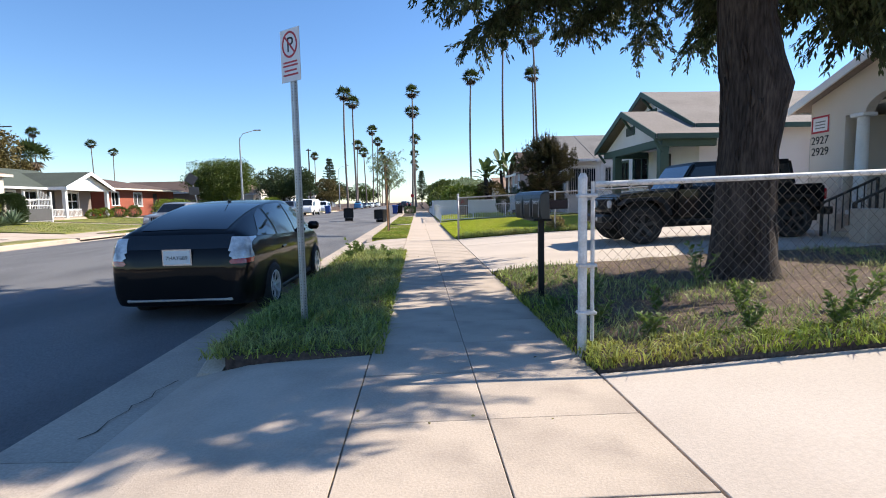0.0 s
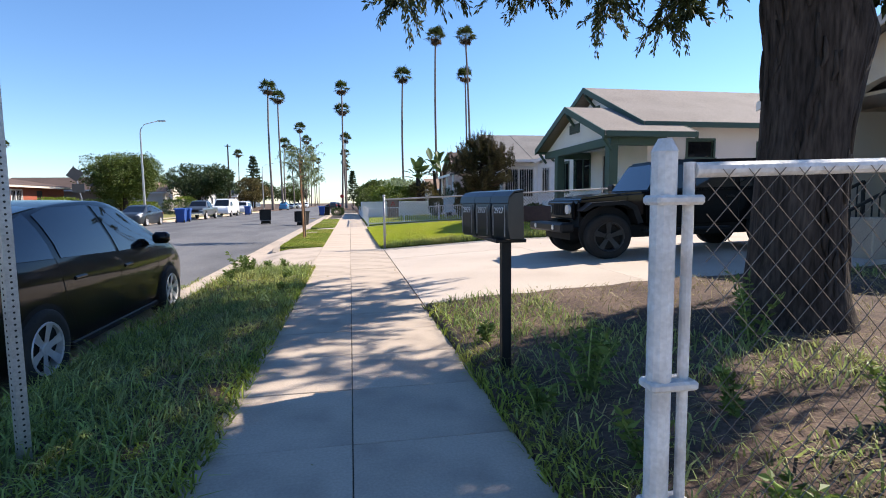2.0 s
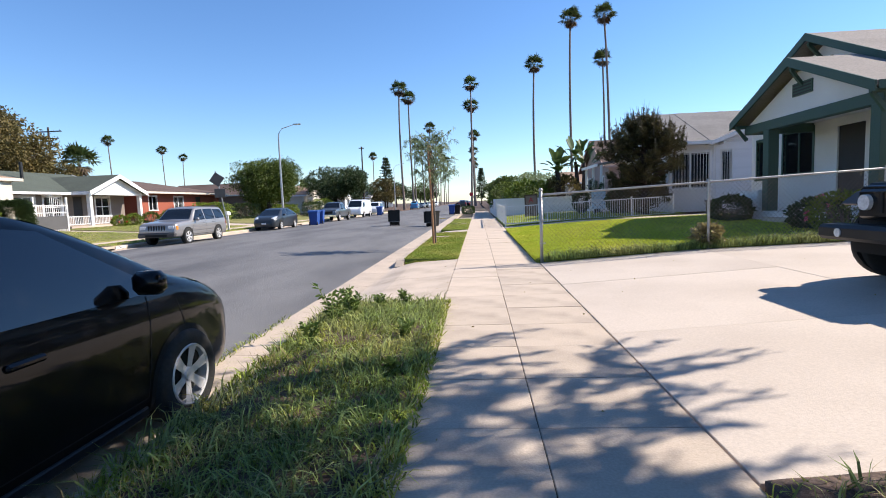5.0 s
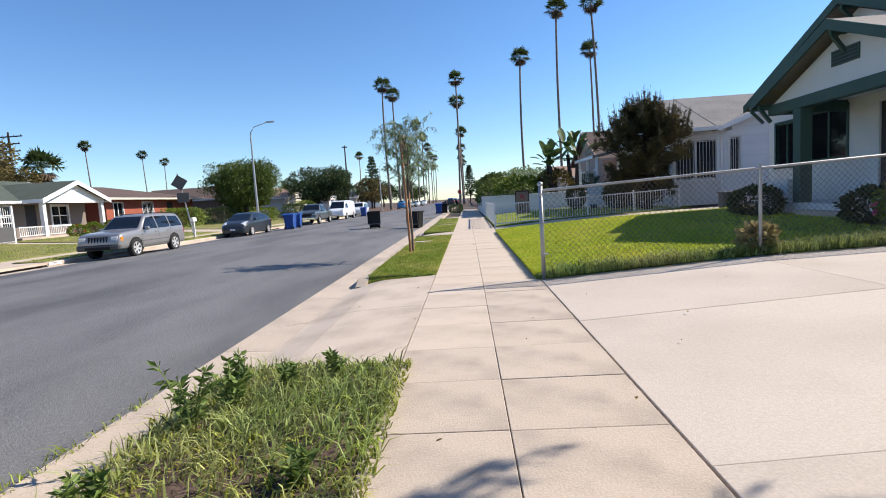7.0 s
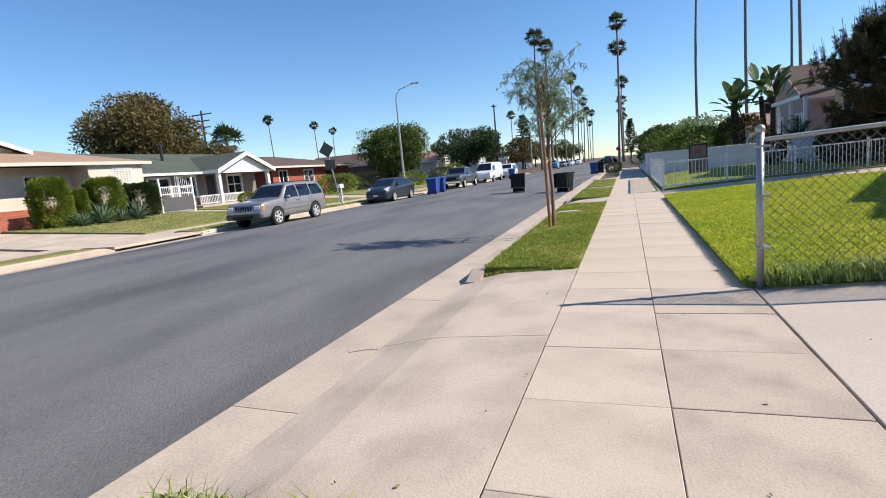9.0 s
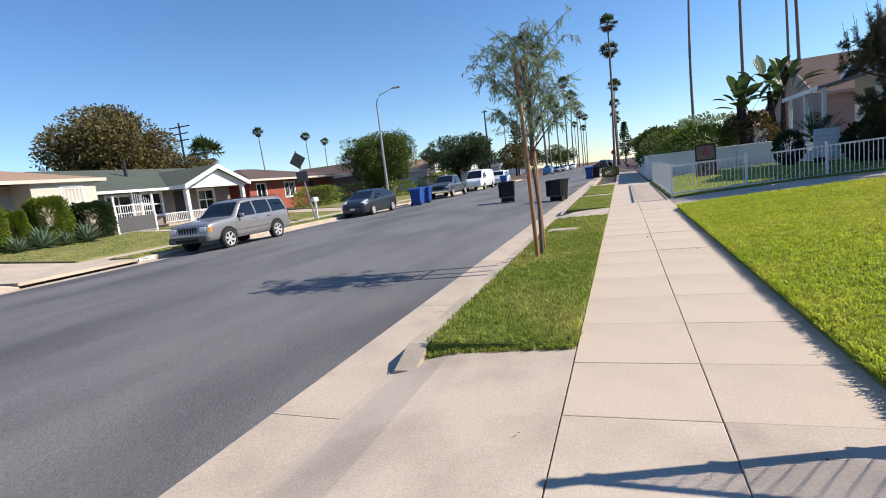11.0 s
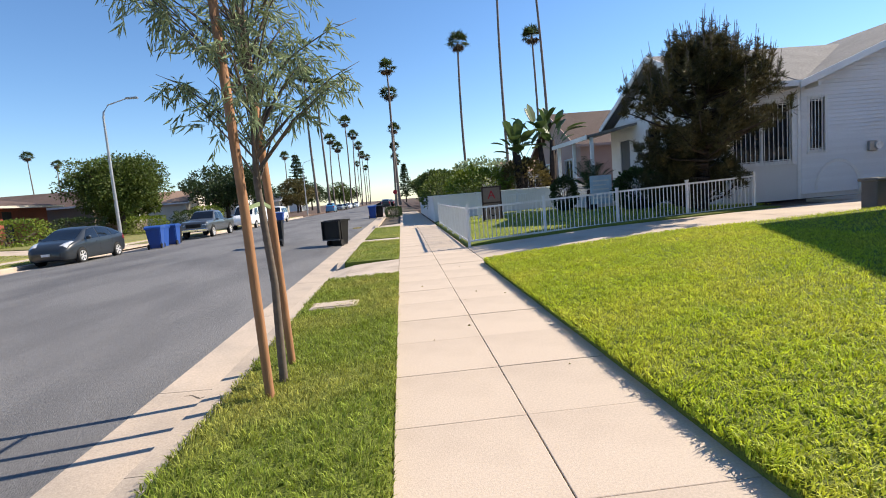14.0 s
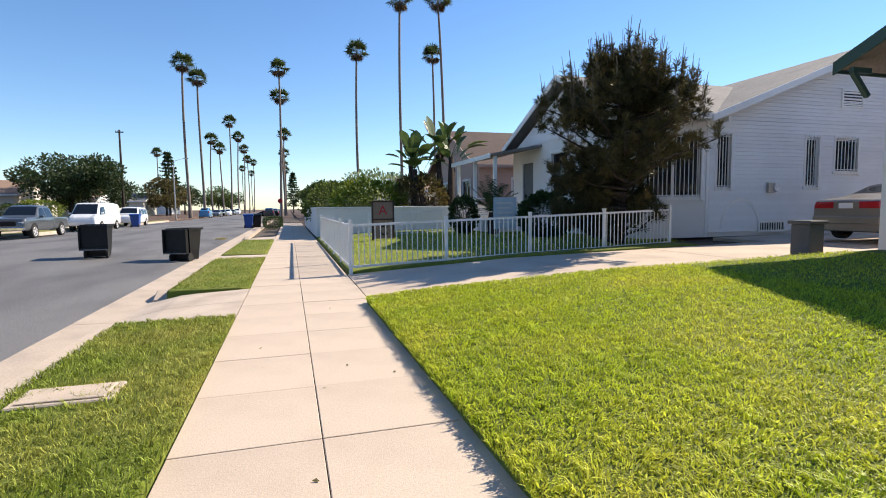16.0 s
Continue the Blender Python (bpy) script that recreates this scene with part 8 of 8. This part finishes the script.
pier_grey = paint("pier_concrete", (0.10, 0.10, 0.10), 0.9, 60, 2, 0.15, (0.07, 0.07, 0.07), 0.6, 0.3, 80)


def porch_pier():
    t = thing("porch_pier", (10.2, 29.95, 0.32), "grey concrete pier with a slab cap beside the porch walk", "pier")
    part("shaft", boxes((-0.2, 0.2, -0.2, 0.2, -0.1, 0.62), bev=0.015), pier_grey, t)
    part("cap", boxes((-0.25, 0.25, -0.25, 0.25, 0.62, 0.69), bev=0.02), pier_grey, t)
    s = thing("paver_step", (10.4, 28.9, 0.3), "flat stone step at the house corner", "step")
    part("slab", boxes((-0.8, 0.8, -0.7, 0.7, -0.1, 0.06), bev=0.02), curb_conc, s)


porch_pier()


def yard_pots():
    t = thing("concrete_block", (9.3, 10.2, 0.25), "grey concrete pier beside the porch steps", "pier")
    part("shaft", boxes((-0.22, 0.22, -0.22, 0.22, -0.05, 0.75), bev=0.02), curb_conc, t)
    t = thing("utility_cover", (-1.3, 26.35, 0.02), "pale concrete utility box cover in the verge", "cover")
    part("frame", boxes((-0.32, 0.32, -0.2, 0.2, -0.05, 0.03), bev=0.01), curb_conc, t)
    part("lid", boxes((-0.27, 0.27, -0.155, 0.155, 0.031, 0.042), bev=0.006), concrete, t)


yard_pots()


def letterbox_west(y):
    t = thing("letterbox", (-17.2, y, 0.0), "small letterbox on a post by the far walk", "mailbox")
    part("post", boxes((-0.05, 0.05, -0.05, 0.05, -0.1, 1.0)), galv_paint, t)
    bm = bmesh.new()
    prism(bm, [(-0.1, 1.0), (0.1, 1.0), (0.1, 1.15)] + [(0.1 * math.cos(math.pi * k / 8), 1.15 + 0.1 * math.sin(math.pi * k / 8)) for k in range(1, 8)] + [(-0.1, 1.15)], "y", -0.22, 0.22)
    part("box", bm, white_paint, t)


letterbox_west(41.4)
t = thing("kerb_number", (-15.325, 27.95, -0.02), "white painted house-number panel on the far kerb", "sign")
part("panel", boxes((0.0, 0.012, -0.3, 0.3, -0.1, 0.012)), sign_white, t)
lettering("kerb_digits", "2944", (0.013, -0.17, -0.085), 0.13, ink, t, 90, 0.001)


def far_house(x, y, w, d, h, wall_m, roof_m, east, label):
    t = thing("far_house", (0, 0, 0), label, "house", "far houses")
    s = "w" if east else "e"
    xf = x if east else x + w
    wall_box(t, x, x + w, y, y + d, 0.2, h, wall_m, [(s, y + 1.5, y + 3.2, 1.4, 2.6), (s, y + d - 3.4, y + d - 1.6, 1.4, 2.6), ("s", x + 2, x + 3.6, 1.4, 2.6)])
    roof_gable(t, x - 0.5, x + w + 0.5, y - 0.5, y + d + 0.5, h, h + 1.7, "x", roof_m, white_paint)
    gable_wall(t, xf if east else xf - 0.14, y, y + d, h, h + 1.5, "x", wall_m)
    window(t, s, xf, y + 1.5, y + 3.2, 1.4, 2.6, white_paint, panes=2)
    window(t, s, xf, y + d - 3.4, y + d - 1.6, 1.4, 2.6, white_paint, panes=2)
    window(t, "s", y, x + 2, x + 3.6, 1.4, 2.6, white_paint, panes=2)


for i, (x, y, wm, rm, e, lb) in enumerate([(-40, 70, stucco_tan, roof_brown, False, "tan house with a brown roof across the street"), (-38, 86, stucco_cream, roof_tan, False, "cream house with a tan roof across the street"), (-36, 103, stucco_white, roof_tan, False, "white house with a tan roof across the street"),
                                           (-38, 135, stucco_pale, roof_grey, False, "pale house with a grey roof down the street"), (-38, 160, stucco_white, roof_brown, False, "white house with a brown roof down the street"), (12, 76, stucco_cream, roof_tan, True, "cream house behind the shrubbery"), (13, 132, stucco_white, roof_grey, True, "white house far down the street"), (13, 160, stucco_tan, roof_brown, True, "tan house far down the street")]):
    far_house(x, y, 11, 10, 3.2, wm, rm, e, lb)
t = thing("board_fence", (0, 0, 0), "pale board fence along the far walk", "fence")
for i in range(60):
    part("board", boxes((-18.9, -18.86, 84 + i * 0.3, 84.27 + i * 0.3, 0.0, 1.7)), stucco_cream, t)

# ---- grass and weeds ----
lawn_pts = np.concatenate([scatter(1.26, 3.2, 17.95, 29.4, 95000, gr, 1, 0.096), scatter(3.2, 6.5, 17.95, 29.4, 105000, gr, 2, 0.096), scatter(6.5, 10.5, 17.95, 29.4, 38000, gr, 3, 0.096)])
blades("lawn_grass", lawn_pts, 0.040, 0.0046, 1.15, lawn_blade, 1, None, "dense bright green lawn grass", "grass")
blades("lawn_edge_grass", np.concatenate([scatter(1.25, 1.36, 17.95, 29.4, 10000, gr, 4, 0.05), scatter(1.4, 10.0, 17.82, 18.05, 5200, gr, 5, 0.03)]), 0.062, 0.005, 0.9, lawn_blade, 2, None, "longer grass along the lawn edge", "grass")
blades("fence_grass", scatter(1.45, 9.6, 17.72, 18.0, 6000, gr, 6, 0.02), 0.20, 0.007, 0.7, weed_blade, 3, None, "uncut grass at the foot of the wire fence", "grass")
blades("fenced_lawn_grass", scatter(1.5, 10.5, 33.5, 43.5, 16000, gr, 7, 0.04), 0.05, 0.008, 0.9, lawn_blade, 4, None, "short lawn grass inside the iron fence", "grass")
blades("verge_grass", np.concatenate([scatter(-1.74, -0.43, 19.07, 28.98, 60000, flat, 8, 0.024), scatter(-1.7, -0.45, 18.98, 19.08, 1500, apron_z, 33, 0.0), scatter(-1.72, -0.43, 31.5, 37.2, 12000, flat, 9, 0.02), scatter(-1.7, -0.47, 38.4, 46, 6000, flat, 10, 0.02)]), 0.05, 0.0034, 0.8, strip_blade, 5, None, "mown verge grass with dry patches", "grass")


def weedy(x, y, u):
    n = noise.noise((x * 0.9, y * 0.9, 3.0))
    return u < 0.55 + 0.9 * n


blades("verge_weed_grass", scatter(-1.90, -0.40, 4.45, 13.8, 26000, flat, 11, 0.0, weedy), 0.17, 0.0055, 1.05, weed_blade, 6, None, "long tangled green weeds on the verge", "weeds")
blades("verge_low_weeds", scatter(-1.92, -0.34, 4.4, 13.86, 24000, flat, 12, 0.0), 0.09, 0.006, 1.3, strip_blade, 7, None, "low green weeds on the verge", "weeds")
blades("verge_dry_grass", scatter(-1.9, -0.5, 4.6, 13.6, 6000, flat, 13, 0.0, lambda x, y, u: noise.noise((x * 0.7, y * 0.7, 9.0)) > 0.15), 0.18, 0.003, 1.1, dry_blade, 8, None, "dry straw-coloured grass stems", "weeds")


def yard(x, y, u):
    return noise.noise((x * 0.6, y * 0.6, 1.5)) > (0.12 if y < 6.5 else 0.32) or (y < 4.9 and u < 0.75) or (x < 2.3 and u < (0.45 if y < 7.0 else 0.12))


blades("yard_weeds", scatter(1.36, 8.0, 3.78, 9.2, 15000, gr, 14, 0.045, yard), 0.12, 0.006, 1.1, weed_blade, 9, None, "patchy green weeds over bare soil", "weeds")
blades("yard_edge_grass", np.concatenate([scatter(1.34, 8.0, 3.72, 4.25, 6500, gr, 15, 0.02), scatter(1.30, 1.65, 3.78, 9.2, 4200, gr, 16, 0.0, lambda x, y, u: u < (0.8 if y < 7 else 0.3))]), 0.11, 0.006, 1.0, strip_blade, 10, None, "bright grass along the concrete edge", "weeds")
blades("yard_straw", scatter(1.5, 9.0, 3.9, 9.2, 6000, gr, 17, 0.05), 0.10, 0.003, 2.2, dry_blade, 11, None, "dry straw and twigs strewn on the soil", "litter")
blades("west_lawn_grass", np.concatenate([scatter(-27.3, -18.5, 27.9, 37.0, 9000, gl, 18, 0.04), scatter(-26.8, -18.5, 38.5, 47.2, 8000, gl, 19, 0.04), scatter(-16.8, -15.6, 27.9, 47.0, 5000, flat, 20, 0.02)]), 0.06, 0.012, 0.9, strip_blade, 12, None, "thin grass on the far front lawns", "grass")


def weed_plant(x, y, z, h, seed, label="upright leafy weed growing through the grass"):
    rnd, g = random.Random(seed), np.random.default_rng(seed)
    t = thing("leafy_weed", (x, y, z), label, "weed", "tall weeds")
    bm = bmesh.new()
    pos, dirs = [], []
    for k in range(5):
        a = rnd.uniform(0, 6.283)
        top = Vector((math.cos(a) * h * 0.35, math.sin(a) * h * 0.35, h * rnd.uniform(0.7, 1.0)))
        tube(bm, [(0, 0, -0.03), tuple(top * 0.5 + Vector((0, 0, 0.1 * h))), tuple(top)], [0.008, 0.006, 0.003], 4)
        for j in range(30):
            u = rnd.uniform(0.15, 1.0)
            b = rnd.uniform(0, 6.283)
            pos.append(np.array(top * u))
            dirs.append(np.array((math.cos(b), math.sin(b), rnd.uniform(0.0, 0.8))))
    part("stem", bm, weed_blade, t)
    v, f = leaf_mesh(np.array(pos), np.array(dirs), 0.05 + 0.04 * h, 0.22, seed, 0.3)
    raw_mesh("leaves", v, f, weed_green, t, kind="stuff")


weed_green = leafy("weed_green", (0.13, 0.19, 0.045), (0.19, 0.25, 0.06), 0.35, through=0.3)
for i, (x, y, h) in enumerate([(-1.62, 12.6, 0.45), (-1.5, 12.9, 0.35), (-1.66, 13.3, 0.3), (-1.2, 13.2, 0.22), (-0.9, 13.5, 0.2), (-1.55, 11.6, 0.25), (1.85, 5.7, 0.5), (2.05, 6.0, 0.42), (3.55, 6.3, 0.6), (2.5, 5.2, 0.3), (3.2, 4.9, 0.35), (2.0, 4.3, 0.25), (4.2, 4.6, 0.45), (4.9, 4.4, 0.5), (1.75, 4.9, 0.3), (2.9, 4.3, 0.28), (3.6, 4.2, 0.32), (1.5, 5.6, 0.2), (1.6, 7.2, 0.2), (5.6, 5.2, 0.4), (-0.7, 11.9, 0.18), (-0.65, 10.8, 0.16)]):
    weed_plant(x, y, gr(x) + 0.03 if x > 1.3 else 0.02, h, 200 + i)

# fallen leaves and litter on the concrete
g = np.random.default_rng(77)
blades("gutter_weeds", np.concatenate([scatter(-2.63, -2.52, 11.4, 13.7, 420, lambda x: -0.16, 31, 0.0, weedy), scatter(-2.05, -1.92, 6.0, 13.6, 500, lambda x: -0.15, 32, 0.0, weedy)]), 0.07, 0.005, 1.1, strip_blade, 14, None, "small weeds rooted in the gutter seam", "weeds")


def cracks():
    """Jagged dirty cracks across the gutter and the worn apron."""
    rnd = random.Random(5)
    v, f = [], []
    for x, y, z, dx, dy, n in ((-2.55, 13.3, -0.158, 0.55, 0.5, 9), (-2.5, 16.1, -0.158, 0.5, 0.15, 8), (-2.5, 2.2, -0.158, 0.5, 0.3, 8), (-2.2, 3.3, -0.156, 0.1, 1.1, 11), (-2.55, 20.7, -0.158, 0.55, 0.05, 7), (-2.55, 23.9, -0.158, 0.55, -0.1, 7)):
        for i in range(n + 1):
            u = i / n
            px, py = x + dx * u + rnd.uniform(-0.03, 0.03), y + dy * u + rnd.uniform(-0.04, 0.04)
            w = 0.006 * rnd.uniform(0.5, 1.4)
            k = math.hypot(dx, dy)
            v += [(px - dy / k * w, py + dx / k * w, z), (px + dy / k * w, py - dx / k * w, z)]
            if i:
                m = len(v)
                f += [(m - 4, m - 3, m - 1), (m - 4, m - 1, m - 2)]
    tagged(raw_mesh("concrete_cracks", np.array(v), np.array(f), joint_dirt, kind="stuff"), "jagged dark cracks in the gutter concrete", "crack")


cracks()
stub = thing("concrete_stub", (-0.56, 9.62, 0.0), "small broken concrete slab at the verge edge", "slab")
part("slab", boxes((-0.11, 0.10, -0.34, 0.33, -0.08, 0.035), bev=0.015), old_concrete, stub)
lp = np.concatenate([scatter(-0.4, 1.3, 2.5, 40, 34, flat, 21, 0.006), scatter(-1.6, -0.45, 13.9, 18.6, 8, lambda x: apron_z(x), 22, 0.012), scatter(1.4, 6, 9.6, 17.6, 14, gr, 23, 0.01)])
d = np.stack([g.normal(0, 1, len(lp)), g.normal(0, 1, len(lp)), np.zeros(len(lp))], 1)
v, f = leaf_mesh(lp, d, 0.03, 0.3, 9, 0.05)
tagged(raw_mesh("fallen_leaves", v, f, dry_blade, kind="stuff"), "small dry brown leaves scattered on the concrete", "litter")

# ---- paving slabs ----
new_rows, old_rows, rough_rows = [], [], []
for y0, y1 in zip(JOINTS, JOINTS[1:]):
    for x0, x1 in ((SIDE_L, SIDE_C), (SIDE_C, SIDE_R)):
        older = y0 < 14.1 or (x0 == SIDE_C and y0 < 17.8)
        (old_rows if older else rough_rows if y0 < 17.8 else new_rows).append((x0, x1, y0, y1, flat))
paving("sidewalk_old", old_rows, old_concrete, "older stained concrete walk scored into squares with dark joints", gap=0.007)
paving("sidewalk_rough", rough_rows, apron_conc, "rough pale concrete walk slabs beside the driveway apron", gap=0.003, gx=0.004)
paving("sidewalk", new_rows, concrete, "pale concrete walk scored into squares with thin joints")


def apron(name, cuts, label, material=None):
    """A driveway apron between walk and gutter: slabs bent down to the gutter."""
    root = thing(name, (0, 0, 0), label, "pavement", kind="structure")
    for a, b in zip(cuts, cuts[1:]):
        bm = bmesh.new()
        xs = [SIDE_L - 0.006, -0.9, -1.3, -1.5, -1.72, -1.9, -1.985]
        prof = [(x, apron_z(x)) for x in xs] + [(-1.985, -0.28), (SIDE_L - 0.006, -0.28)]
        prism(bm, prof, "y", a + 0.004, b - 0.004)
        part("slab", bm, material or apron_conc, root)
    return root


apron("apron_near", [-4.6, -1.5, 1.45, 4.40], "worn concrete driveway apron sloping to the gutter")
apron("apron_middle", [13.86, 16.3, 19.04], "worn rough concrete driveway apron sloping to the gutter")
apron("apron_path", [29.0, 30.2, 31.44], "plain concrete apron across the verge")
apron("apron_far", [46.05, 49.0], "plain concrete apron farther along the verge")
paving("cross_walk", [(-1.74, SIDE_L - 0.006, 37.22, 38.38, flat)], apron_conc, "plain concrete path across the verge")
paving("driveway_pale", [(SIDE_R + 0.012, 4.6, 9.29, 12.0, gr), (SIDE_R + 0.012, 4.6, 12.0, 15.0, gr), (SIDE_R + 0.012, 4.6, 15.0, 17.84, gr), (4.6, 8.2, 9.29, 13.8, gr), (4.6, 8.2, 13.8, 17.84, gr), (8.2, 14, 9.29, 13.8, gr), (8.2, 14, 13.8, 17.84, gr), (14, 26, 14.8, 17.84, gr)], drive_conc, "wide pale concrete driveway with thin joints", tilt=0.003)
paving("driveway_near", [(SIDE_R + 0.012, 4.8, -1.0, 3.72, gr), (4.8, 9.0, -1.0, 3.72, gr), (9.0, 14.0, -1.0, 3.72, gr)], drive_conc, "pale pinkish concrete driveway")
paving("driveway_side", [(SIDE_R + 0.012, 5.0, 29.5, 32.7, gr), (5.0, 8.6, 29.5, 32.7, gr), (8.6, 12.4, 29.5, 32.7, gr), (12.4, 24, 28.9, 34.6, gr)], concrete, "narrow concrete driveway beside the iron fence")
paving("far_sidewalk", [(-18.4, -16.92, y * 1.5 - 12, y * 1.5 - 10.5, flat) for y in range(66)], concrete, "pale concrete walk across the street")
paving("far_driveway", [(-29.0, -18.42, 24.0, 27.7, gl), (-16.9, -15.36, 24.0, 27.7, flat), (-16.9, -15.36, 9.0, 16.0, flat), (-29, -18.42, 9.0, 23.6, gl), (-27.6, -18.42, 37.25, 38.35, gl), (-16.9, -15.36, 47.3, 51.4, flat), (-28, -18.42, 47.4, 51.1, gl)], concrete, "pale concrete driveways across the street")
